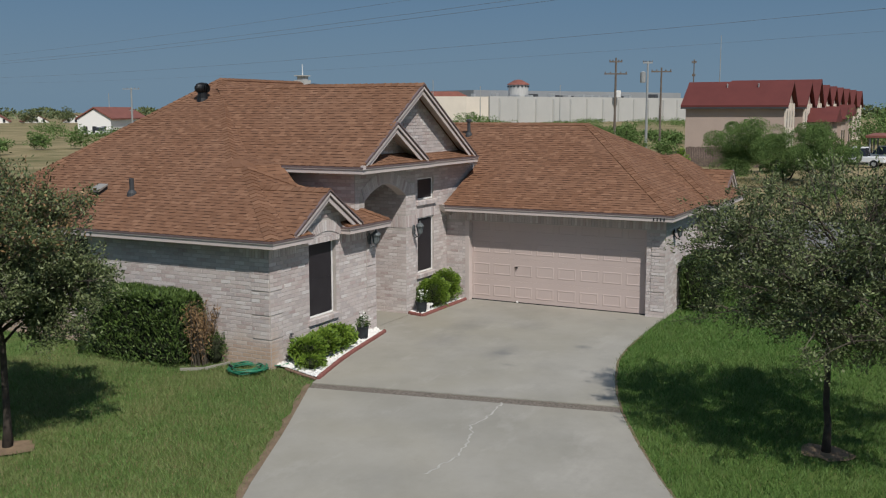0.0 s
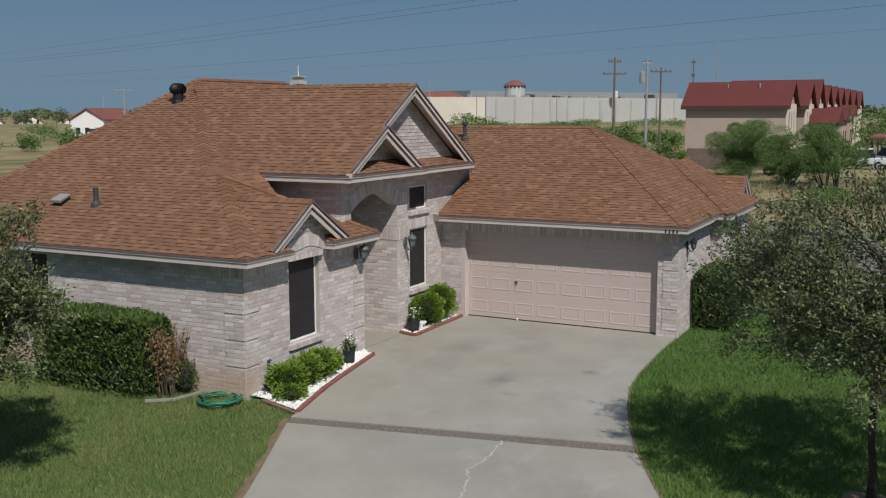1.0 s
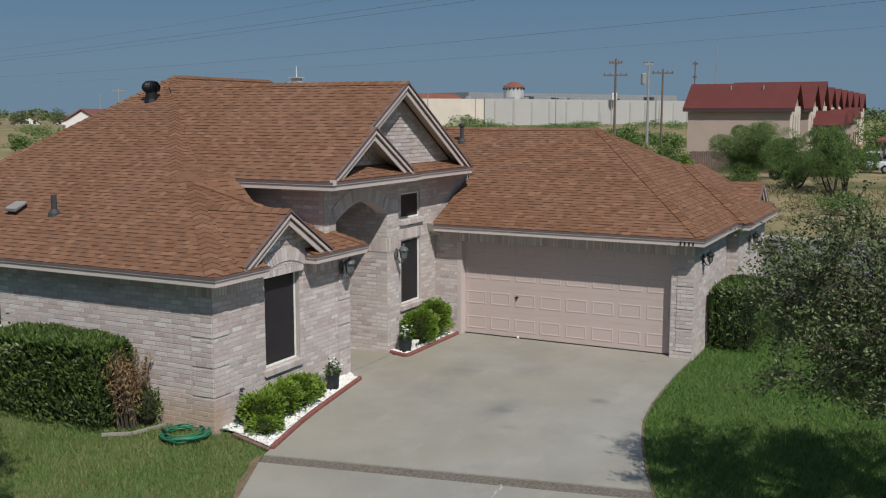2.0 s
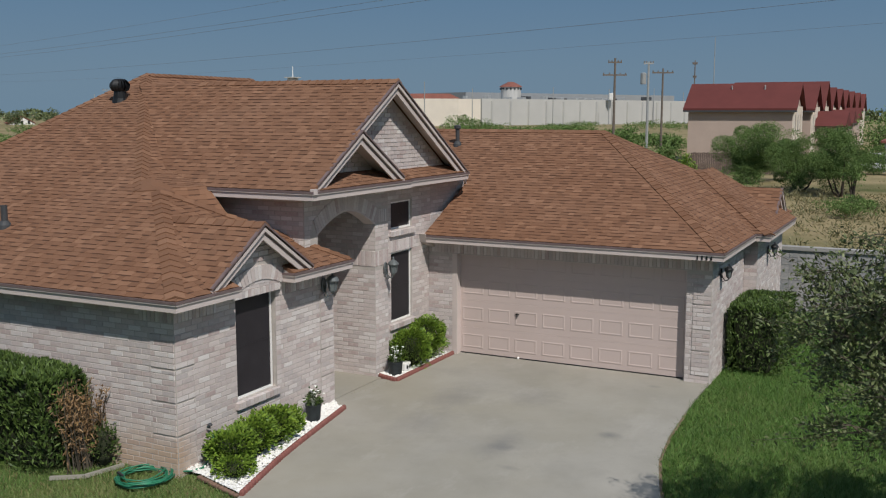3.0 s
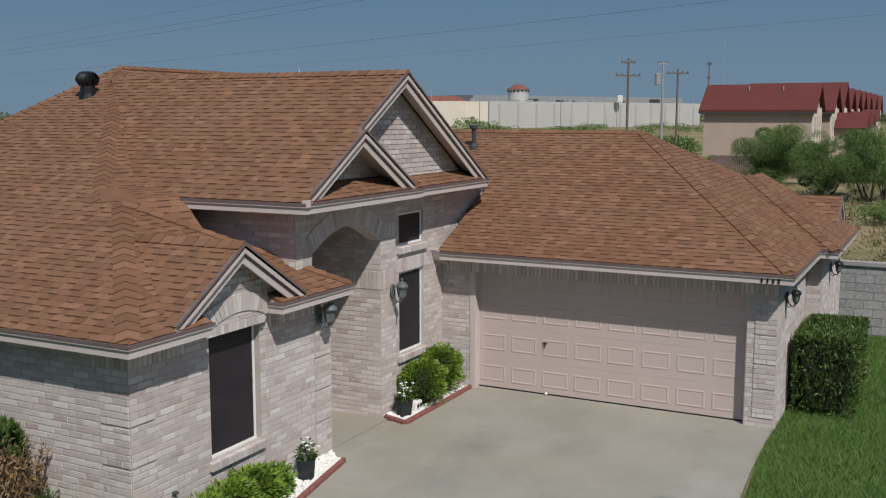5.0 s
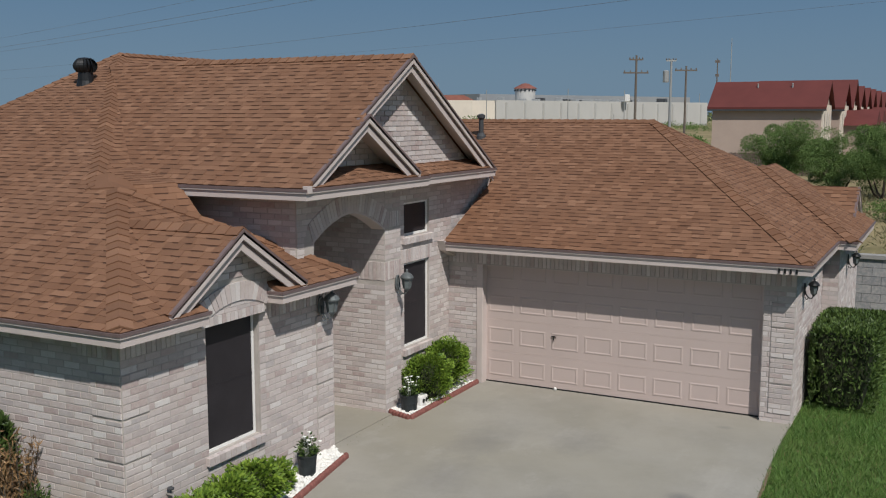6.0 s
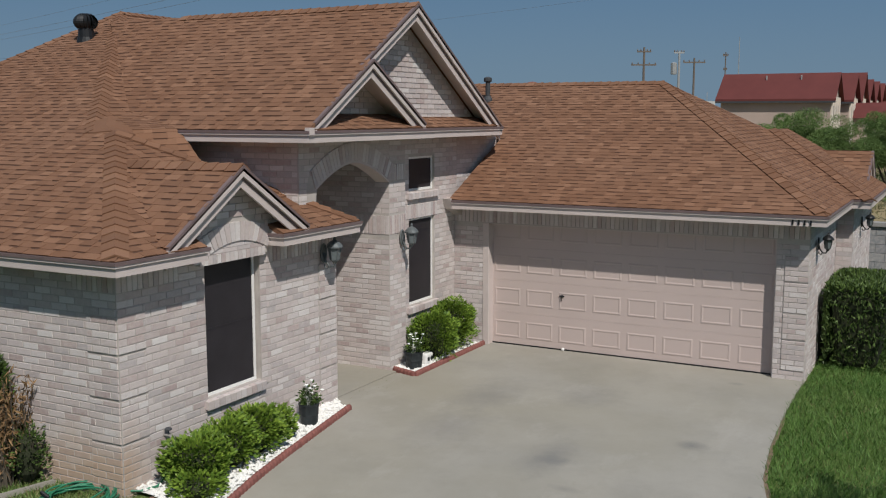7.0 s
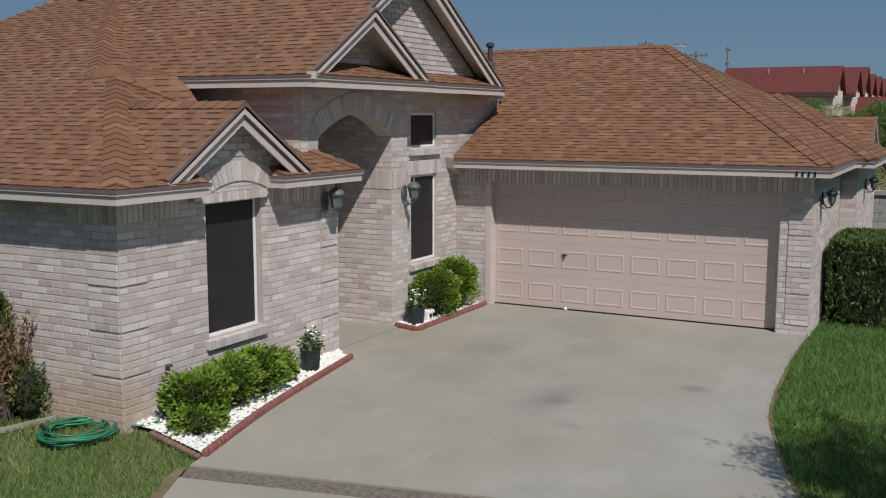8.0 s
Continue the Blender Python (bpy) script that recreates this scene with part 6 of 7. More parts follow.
part("wall_cap", capw, simple("cap_concrete", (0.33, 0.32, 0.31), 0.9, scale=3), cmu, "flat concrete wall cap")


# ---- distant buildings ----
M_REDROOF = simple("red_metal_roof", (0.125, 0.033, 0.029), 0.8, var=0.12, scale=0.5, fine=4, bumps=0.1)
M_STUCCO = simple("pink_stucco", (0.445, 0.352, 0.302), 0.9, var=0.06, scale=0.4, fine=6)
M_CREAM = simple("cream_stucco", (0.66, 0.60, 0.52), 0.9, var=0.06, scale=0.2, fine=3)
M_WHITEWALL = simple("white_wall", (0.45, 0.445, 0.43), 0.9, var=0.05, scale=0.1, fine=2)
M_FARWALL = simple("grey_cladding", (0.27, 0.285, 0.30), 0.8, var=0.06, scale=0.1, fine=2)
M_BROWNROOF = simple("red_brown_roof", (0.22, 0.085, 0.065), 0.85, var=0.15, scale=0.5, fine=3)
M_GLASS = simple("dark_glass", (0.03, 0.033, 0.04), 0.15, var=0.1, spec=0.6)
M_POLE = simple("weathered_timber", (0.15, 0.125, 0.105), 0.9, var=0.2, scale=3)
M_STEEL = simple("grey_steel", (0.36, 0.37, 0.37), 0.5, 0.3, var=0.1)
M_FENCE = simple("fence_timber", (0.135, 0.10, 0.085), 0.9, var=0.3, scale=2, fine=12)


def gable_unit(x0, x1, y0, y1, eave, ridge, label):
    """A two-storey unit whose gable faces -y and whose long side faces -x."""
    xm = (x0 + x1) / 2
    t = thing("apartment_building", label, "apartment building", "apartment row", at=(xm, y0, 0))
    w = Mesh()
    w.prism([(x0, y0, -0.5), (x1, y0, -0.5), (x1, y0, eave), (xm, y0, ridge - 0.3), (x0, y0, eave)], (0, y1 - y0, 0))
    part("wall", w, M_STUCCO, t)
    r = Mesh()
    o_, th = 0.45, 0.22
    k = (ridge - eave) / (xm - x0)
    for s in (-1, 1):
        xe = xm + s * (xm - x0 + o_)
        ze = eave - k * o_
        r.hexa([(xe, y0 - o_, ze), (xm, y0 - o_, ridge), (xm, y1 + o_, ridge), (xe, y1 + o_, ze), (xe, y0 - o_, ze + th), (xm, y0 - o_, ridge + th), (xm, y1 + o_, ridge + th), (xe, y1 + o_, ze + th)])
    part("roof", r, M_REDROOF, t, "dark red roof")
    for i, fx in enumerate((0.22, 0.5, 0.78)):
        for z0, z1 in ((0.6, 2.4), (3.3, 5.0)):
            wn_ = Mesh()
            cx = x0 + (x1 - x0) * fx
            wn_.box(cx - 0.55, cx + 0.55, y0 - 0.06, y0 + 0.1, z0, z1)
            part("window", wn_, M_GLASS, t)
    for fx in (0.06, 0.36, 0.64, 0.94):
        pl = Mesh()
        cx = x0 + (x1 - x0) * fx
        pl.box(cx - 0.28, cx + 0.28, y0 - 0.16, y0 + 0.05, -0.3, eave + 0.1)
        part("pilaster", pl, M_CREAM, t)
    gt = Mesh()
    gt.box(x0 - o_ - 0.06, x0 - o_ + 0.08, y0 - o_, y1 + o_, eave - k * o_ - 0.16, eave - k * o_ + 0.02)
    part("gutter", gt, M_RUBBER, t)
    for fy in (0.3, 0.62):
        rv = Mesh()
        vy = y0 + (y1 - y0) * fy
        rv.lathe(xm - 0.9, vy, [(0.07, ridge - 0.8), (0.07, ridge - 0.1), (0.10, ridge - 0.08), (0.04, ridge - 0.02)], 8)
        part("roof_vent", rv, M_STEEL, t)
    return t


gable_unit(93.4, 99.8, 4.0, 14.3, 5.75, 8.0, "two-storey stucco apartment block with a dark red roof")
for i, x in enumerate((101.4, 110.0, 118.0, 126.0, 134.0, 143.0, 153.0, 164.0)):
    gable_unit(x, x + 6.6, 3.2 - 0.05 * i, 13.0 if i else 15.0, 5.75 + 0.1 * (i % 2), 8.1 + (0.5 if i == 1 else 0.0), "two-storey stucco apartment block with a dark red roof")
for ax, ay, az in ((104.0, 0.4, 3.9), (118.0, 0.8, 4.1), (132.0, 1.2, 4.4)):
    low = thing("apartment_annex", "lower stucco wing with a dark red roof", "apartment building", "apartment wings", at=(ax + 4, ay, 0))
    m = Mesh()
    m.box(ax, ax + 6.0, ay, 3.2, -0.5, az)
    part("wall", m, M_STUCCO, low)
    m = Mesh()
    m.prism([(ax - 0.5, ay - 0.5, az - 0.1), (ax + 6.5, ay - 0.5, az - 0.1), (ax + 3.0, ay - 0.5, az + 1.5)], (0, 3.6 - ay, 0))
    part("roof", m, M_REDROOF, low)
    for fx in (1.6, 4.4):
        m = Mesh()
        m.box(ax + fx - 0.6, ax + fx + 0.6, ay - 0.06, ay + 0.1, 0.8, 2.6)
        part("window", m, M_GLASS, low)


def block(name, label, cat, corners, z0, z1, material, roof=None, bays=0):
    """A long flat-roofed hall on a quadrilateral plan."""
    t = thing(name, label, cat, at=(*corners[0], z0))
    w = Mesh()
    (a, b, c, d) = corners
    w.hexa([(*a, z0), (*b, z0), (*c, z0), (*d, z0), (*a, z1), (*b, z1), (*c, z1), (*d, z1)])
    part("wall", w, material, t)
    p = Mesh()
    p.hexa([(*a, z1), (*b, z1), (*c, z1), (*d, z1), (*a, z1 + 0.6), (*b, z1 + 0.6), (*c, z1 + 0.6), (*d, z1 + 0.6)])
    part("parapet", p, roof or material, t)
    for i in range(bays):
        f = (i + 0.5) / bays
        x, y = a[0] + (b[0] - a[0]) * f, a[1] + (b[1] - a[1]) * f
        q = Mesh()
        q.box(x - 0.5, x + 0.5, y - 0.5, y + 0.5, z0, z1 - 0.3)
        part("buttress", q, material, t)
    return t


block("warehouse", "long white warehouse with shallow buttresses", "warehouse", [(372.3, 165.0), (497.0, 106.0), (520.0, 160.0), (395.0, 220.0)], -2.0, 10.6, M_WHITEWALL, bays=13)
block("hall", "cream hall beside the warehouse", "building", [(339.0, 186.5), (372.0, 165.5), (385.0, 185.0), (352.0, 206.0)], -2.0, 10.4, M_CREAM)
rk = random.Random(61)
for i in range(26):
    f = rk.uniform(0.0, 0.98)
    x, y = 376 + (505 - 376) * f, 172 + (118 - 172) * f + rk.uniform(0, 25)
    w_, h_ = rk.uniform(0.8, 2.6), rk.uniform(0.8, 2.2)
    m = Mesh()
    m.box(x - w_, x + w_, y - w_, y + w_, 11.1, 11.2 + h_)
    soften(tagged(part("rooftop_unit", m, M_RUBBER if i % 3 == 0 else M_STEEL), "grey air handling box on the flat warehouse roof", "rooftop unit", "rooftop units"), 0.1)
block("warehouse", "long pale grey hall behind the white warehouse", "warehouse", [(455.0, 212.0), (600.0, 140.0), (640.0, 220.0), (495.0, 292.0)], -2.0, 15.2, M_FARWALL)
hr = thing("hall_roof_house", "cream building with a low red tiled roof", "building", at=(345, 176, 0))
m = Mesh()
m.hexa([(338, 188, 10.9), (351, 165, 10.9), (360, 170, 10.9), (347, 194, 10.9), (341, 185, 12.9), (350, 169, 12.9), (355, 172, 12.9), (346, 188, 12.9)])
part("roof", m, M_BROWNROOF, hr)
m = Mesh()
m.hexa([(338.5, 187, -1), (350.5, 165.5, -1), (359, 170, -1), (347, 193, -1), (338.5, 187, 10.9), (350.5, 165.5, 10.9), (359, 170, 10.9), (347, 193, 10.9)])
part("wall", m, M_CREAM, hr)
tw = thing("round_tower", "round white tower with a red conical roof", "tower", at=(435.6, 178.7, 0))
m = Mesh()
m.lathe(435.6, 178.7, [(4.9, 0), (4.9, 17.5)], 24)
part("drum", m, M_WHITEWALL, tw)
for k in range(16):
    a = 2 * math.pi * k / 16
    q = Mesh()
    cx, cy = 435.6 + 4.9 * math.cos(a), 178.7 + 4.9 * math.sin(a)
    q.tube([(cx, cy, 16.3), (cx, cy, 17.1)], 0.45, 5)
    part("opening", q, M_GLASS, tw)
m = Mesh()
m.lathe(435.6, 178.7, [(5.6, 17.5), (5.2, 18.0), (1.6, 19.9), (0.2, 20.1)], 24)
part("roof", m, M_BROWNROOF, tw)


def small_house(x, y, w, d, eave, ridge, turn, label):
    t = thing("distant_house", label, "house", "distant houses", at=(x, y, -2))
    rot = Matrix.Translation((x, y, 0)) @ Matrix.Rotation(turn, 4, "Z")
    b = Mesh()
    b.prism([rot @ Vector(p) for p in ((-w / 2, 0, -6), (w / 2, 0, -6), (w / 2, 0, eave), (0, 0, ridge - 0.2), (-w / 2, 0, eave))], rot.to_3x3() @ Vector((0, d, 0)))
    part("wall", b, M_WHITE, t)
    r = Mesh()
    for s in (-1, 1):
        p = [Vector(q) for q in ((s * (w / 2 + 0.5), -0.4, eave - 0.2), (0, -0.4, ridge), (0, d + 0.4, ridge), (s * (w / 2 + 0.5), d + 0.4, eave - 0.2))]
        r.hexa([rot @ q for q in p] + [rot @ (q + Z * 0.3) for q in p])
    part("roof", r, M_BROWNROOF, t)
    for k in (-0.28, 0.0, 0.28):
        q = Mesh()
        p = [(k * w - 0.5, -0.08, 0.2), (k * w + 0.5, -0.08, 0.2), (k * w + 0.5, 0.1, 0.2), (k * w - 0.5, 0.1, 0.2)]
        q.hexa([rot @ Vector(v) for v in p] + [rot @ (Vector(v) + Z * 1.5) for v in p])
        part("window", q, M_GLASS, t)
    return t


small_house(149.6, 161.8, 7.4, 28, 3.4, 5.8, radians(-62), "white gabled house with a red-brown roof")
small_house(160.5, 150.0, 4.2, 6, 3.0, 4.6, radians(-45), "white gabled house with a red-brown roof")
for i, (x, y) in enumerate(((285, 362), (297, 351.5), (309.4, 341), (318, 334), (276, 371))):
    small_house(x, y, 9 + (i % 3), 16, 0.6, 3.6, radians(-42 + 9 * (i % 2)), "small white house with a red-brown roof among trees")

# ---- poles, wires ----
def power_pole(x, y, top, r, arms, material, turn, label, can=False):
    t = thing("power_pole", label, "utility pole", "power poles", at=(x, y, 0))
    m = Mesh()
    m.tube([(x, y, -0.5), (x + 0.05, y, top)], [r * 1.3, r * 0.8], 8)
    part("mast", m, material, t)
    c, s = math.cos(turn), math.sin(turn)
    for z, l in arms:
        m = Mesh()
        m.hexa([(x - c * l - s * 0.06, y - s * l + c * 0.06, z), (x + c * l - s * 0.06, y + s * l + c * 0.06, z), (x + c * l + s * 0.06, y + s * l - c * 0.06, z), (x - c * l + s * 0.06, y - s * l - c * 0.06, z),
                (x - c * l - s * 0.06, y - s * l + c * 0.06, z + 0.14), (x + c * l - s * 0.06, y + s * l + c * 0.06, z + 0.14), (x + c * l + s * 0.06, y + s * l - c * 0.06, z + 0.14), (x - c * l + s * 0.06, y - s * l - c * 0.06, z + 0.14)])
        part("crossarm", m, material, t)
        for k in (-0.92, -0.45, 0.45, 0.92):
            q = Mesh()
            q.lathe(x + c * l * k, y + s * l * k, [(0.05, z + 0.14), (0.07, z + 0.22), (0.03, z + 0.32)], 6)
            part("insulator", q, M_POLE, t)
    if can:
        q = Mesh()
        q.lathe(x - 0.2, y + 0.45, [(0.28, top - 2.3), (0.3, top - 2.2), (0.3, top - 1.2), (0.1, top - 1.1)], 10)
        part("transformer", q, M_STEEL, t)
    return t


TURN = radians(-62)
power_pole(90.6, 21.4, 10.8, 0.13, ((9.0, 1.25), (10.3, 0.7)), M_POLE, TURN, "timber power pole with two crossarms")
power_pole(91.5, 18.1, 10.4, 0.13, ((10.15, 0.5),), M_STEEL, TURN, "pale power pole with a transformer can", True)
power_pole(91.9, 16.7, 9.7, 0.11, ((9.2, 1.1),), M_POLE, TURN, "timber power pole with one crossarm")
power_pole(118.3, 19.4, 11.8, 0.08, ((11.3, 0.3), (9.6, 0.2)), M_POLE, TURN, "thin timber power pole")
power_pole(119.8, 121.0, 9.3, 0.16, ((9.0, 1.5), (5.2, 0.4)), M_STEEL, TURN, "grey street light pole with two arms")
for i, (x, y, h) in enumerate(((330, 170, 17), (352, 160, 15), (390, 140, 16), (430, 128, 16), (470, 118, 17), (505, 112, 16), (270, 280, 12))):
    m = Mesh()
    m.tube([(x, y, 0), (x, y, h)], [0.22, 0.14], 6)
    tagged(part("lamp_post", m, M_STEEL), "tall thin grey lamp post in the distance", "lamp post", "lamp posts")
m = Mesh()
m.tube([(520, 100, 0), (520, 100, 44)], [0.35, 0.15], 6)
tagged(part("radio_mast", m, M_STEEL), "thin pale radio mast on the horizon", "mast")
m = Mesh()
m.tube([(400, -28, 0), (400, -28, 34)], [0.3, 0.12], 6)
tagged(part("radio_mast", m, M_STEEL), "thin pale radio mast on the horizon", "mast")

wt = thing("distant_tower", "pale flat-topped building with a thin mast on the horizon", "building", at=(497, 349, 0))
for half, z0, z1 in ((3.6, -2.0, 24.0), (2.4, 24.0, 26.3), (3.6, 26.3, 26.9)):
    m = Mesh()
    m.box(497 - half, 497 + half, 349 - half, 349 + half, z0, z1)
    part("block", m, M_WHITEWALL, wt)
m = Mesh()
m.tube([(497, 349, 26.9), (497, 349, 33.5)], [0.3, 0.15], 6)
part("mast", m, M_WHITE, wt)

M_CABLE = simple("cable", (0.17, 0.20, 0.23), 0.6, var=0.1)
for c_, h_, ang, r_ in ((12.0, 9.05, 66, 0.007), (12.3, 8.62, 66, 0.009), (12.9, 8.55, 65.6, 0.009), (14.0, 7.5, 66, 0.007), (15.6, 7.1, 66, 0.004)):
    d = Vector((math.cos(radians(ang)), math.sin(radians(ang)), 0))
    n_ = Vector((d.y, -d.x, 0))
    m = Mesh()
    m.tube([n_ * c_ + d * s + Z * (h_ + 0.00018 * (s - 20) ** 2 - 0.1) for s in range(-60, 171, 10)], r_ * 0.75, 5)
    tagged(part("power_line", m, M_CABLE), "thin dark overhead power line", "power line", "power lines")

# ---- far planting and fence ----
fence = thing("fence", "dark weathered board fence behind the field", "fence", at=(76.5, 5, 0))
bm_f = Mesh()
bm_f.box(-0.015, 0.015, -0.07, 0.07, 0.0, 1.75)
bf = bm_f.data("board", M_FENCE)
for i in range(60):
    f = i / 59
    ob = new("board", bf)
    place(ob, fence, pose(76.0 + 1.5 * f, 9.9 - 9.0 * f, 0.02 * ((i * 7) % 5), 0, 0, 9))
for z in (0.4, 1.4):
    m = Mesh()
    m.tube([(76.08, 9.95, z), (77.6, 0.9, z)], 0.05, 4)
    part("rail", m, M_FENCE, fence)


def clump(name, label, x, y, rx, ry, z0, z1, n, seed, leaf, material=M_MESQ, cat="tree", trunk=True, kind=""):
    """A far shrub or tree: trunk, limbs, and leaf clumps of uneven size with gaps between."""
    g = np.random.RandomState(seed)
    t = thing(name, label, cat, at=(x, y, 0), kind=kind)
    k = 34
    cen = g.normal(0, 1, (k, 3))
    cen /= np.linalg.norm(cen, axis=1, keepdims=True)
    cen *= g.uniform(0.25, 0.86, (k, 1))
    rad = g.uniform(0.17, 0.36, k)
    which = g.randint(0, k, n)
    d = g.normal(0, 1, (n, 3))
    d /= np.linalg.norm(d, axis=1, keepdims=True)
    q = cen[which] + d * (rad[which] * g.uniform(0.55, 1.0, n))[:, None]
    zc, hz_ = (z0 + z1) / 2, (z1 - z0) / 2
    p = np.stack([x + q[:, 0] * rx, y + q[:, 1] * ry, zc + q[:, 2] * hz_], 1)
    p[:, 2] = np.maximum(p[:, 2], 0.02)
    part("crown", leaves_mesh(p, d + np.array([0, 0, -0.1]), leaf, leaf * 0.42, seed, "crown", material), None, t, kind="stuff")
    if trunk:
        m = Mesh()
        for i in range(4):
            c = cen[i]
            m.tube([(x, y, -0.1), (x + c[0] * rx * 0.3, y + c[1] * ry * 0.3, max(0.3, z0 * 0.9)), (x + c[0] * rx * 0.8, y + c[1] * ry * 0.8, zc + c[2] * hz_ * 0.8)], [0.085, 0.06, 0.02], 6)
        part("trunk", m, M_BARK, t)
    return t


clump("tree", "low spreading green mesquite tree by the fence", 66.8, 2.7, 4.2, 3.7, -0.8, 4.9, 60000, 101, 0.11)
clump("tree", "low spreading green mesquite tree in the field", 59.7, -1.2, 3.3, 2.8, -0.2, 4.1, 44000, 102, 0.10)
clump("tree", "slender green mesquite tree in the field", 55.9, -4.0, 2.6, 2.6, 0.2, 4.7, 42000, 103, 0.10)
clump("tree", "small young tree in the field", 53.5, -4.9, 0.9, 0.9, 0.7, 2.8, 2000, 104, 0.12)
clump("shrub", "light green upright shrub by the fence", 68.2, 8.3, 0.8, 0.8, 0.0, 2.2, 1100, 105, 0.2, M_BOX, "shrub", False)
clump("shrub", "broad low shrub in the dry field", 42.6, -5.6, 2.0, 1.5, 0.0, 1.2, 4000, 106, 0.11, M_MESQ, "shrub", False)
clump("tree", "dense green tree behind the power poles", 82.5, 17.6, 2.2, 2.0, 0.4, 4.2, 2600, 107, 0.25)
clump("shrub", "green scrub behind the power poles", 84.5, 14.2, 1.6, 1.6, 0.0, 2.6, 1400, 108, 0.25, M_MESQ, "shrub", False)
clump("shrub", "green scrub in front of the warehouse", 144.0, 63.5, 5.5, 5.5, 0.0, 5.0, 2600, 109, 0.4, M_MESQ, "shrub", False)
for i, (x, y, r, h) in enumerate(((215, 99, 5, 3.4), (228, 96, 6, 3.8), (231, 88, 6, 3.0), (240, 84, 6, 3.6), (216, 72.5, 5, 3.4), (235, 75, 6, 3.2), (180, 53.7, 4, 3.2), (188, 50, 4, 2.8), (143, 37.8, 3, 2.6), (150, 33, 3.4, 3.0), (136, 27, 3, 2.9), (282, 60, 8, 4.6), (300, 75, 8, 4.4), (290, 92, 7, 4.0))):
    clump("shrub", "green scrub in front of the warehouse", x, y, r, r, 0.0, h * 0.72, 1300, 170 + i, 0.45, M_MESQ, "shrub", False)
for i, (x, y, r, h) in enumerate(((104, -4.0, 3.2, 5.6), (112, -6.5, 4.0, 6.0), (98, -7.5, 3.2, 4.6), (122, -6.0, 4.5, 6.6), (134, -9.0, 5.0, 7.0), (90, -10.0, 3.5, 4.5))):
    clump("tree", "dark green tree beside the apartments", x, y, r, r, 0.3, h, 2200, 120 + i, 0.32)
for i, (x, y, r, h) in enumerate(((78.0, 96.5, 2.4, 2.6), (82.5, 94.0, 2.6, 3.4), (70.0, 97.0, 2.6, 3.0), (120, 142, 4.0, 3.6), (132, 130, 4.0, 3.0), (64, 88, 2.2, 2.2), (112, 118, 3.0, 2.4))):
    clump("shrub", "green bush in the dry field", x, y, r, r, 0.0, h, 1500, 140 + i, 0.32, M_MESQ, "shrub", False)
for i, (x, y, r, h) in enumerate(((262, 366, 6, 6.5), (273, 356, 7, 7.0), (288, 345, 5, 6.0), (300, 336, 7, 7.0), (312, 327, 5, 5.5), (252, 372, 7, 6.0), (190, 176, 4, 5.0))):
    clump("tree", "dark round tree among the distant houses", x, y, r, r, 0.0, h, 1500, 220 + i, 0.7, M_OAK)
g = np.random.RandomState(200)
P_, D_ = [], []
for i in range(330):
    a = radians(g.uniform(-12, 100))
    r = g.uniform(620, 1100)
    x, y = -10 + r * math.cos(a), -9 + r * math.sin(a)
    h, w = g.uniform(3.0, 7.5), g.uniform(5, 11)
    n = 110
    d = g.normal(0, 1, (n, 3))
    d /= np.linalg.norm(d, axis=1, keepdims=True)
    P_.append(np.stack([x + d[:, 0] * w, y + d[:, 1] * w, h * 0.45 + d[:, 2] * h * 0.55], 1))
    D_.append(d)
tagged(part("distant_trees", leaves_mesh(np.concatenate(P_), np.concatenate(D_), 2.4, 1.5, 201, "distant_trees", M_OAK), None), "dark line of trees on the horizon", "trees", kind="stuff")
P_, D_ = [], []
for i in range(1500):
    near = i > 500
    x = g.uniform(17, 58) if near else g.uniform(19, 130)
    y = g.uniform(-24, 2) if near else g.uniform(-20, 60) * (x / 90)
    if 75 < x < 175 and -2 < y < 20:
        continue
    n = 26
    d = g.normal(0, 1, (n, 3))
    d[:, 2] = np.abs(d[:, 2])
    s = g.uniform(0.10, 0.38) * (0.6 + x / 90)
    P_.append(np.stack([x + d[:, 0] * s, y + d[:, 1] * s, d[:, 2] * s * 0.5], 1))
    D_.append(d)
M_DRYGRASS = leaf_material("dry_grass", (0.085, 0.095, 0.035), (0.30, 0.25, 0.13))
tagged(part("field_weeds", leaves_mesh(np.concatenate(P_), np.concatenate(D_), 0.22, 0.05, 203, "field_weeds", M_DRYGRASS), None), "tufts of dry weeds in the field", "weeds", kind="stuff")


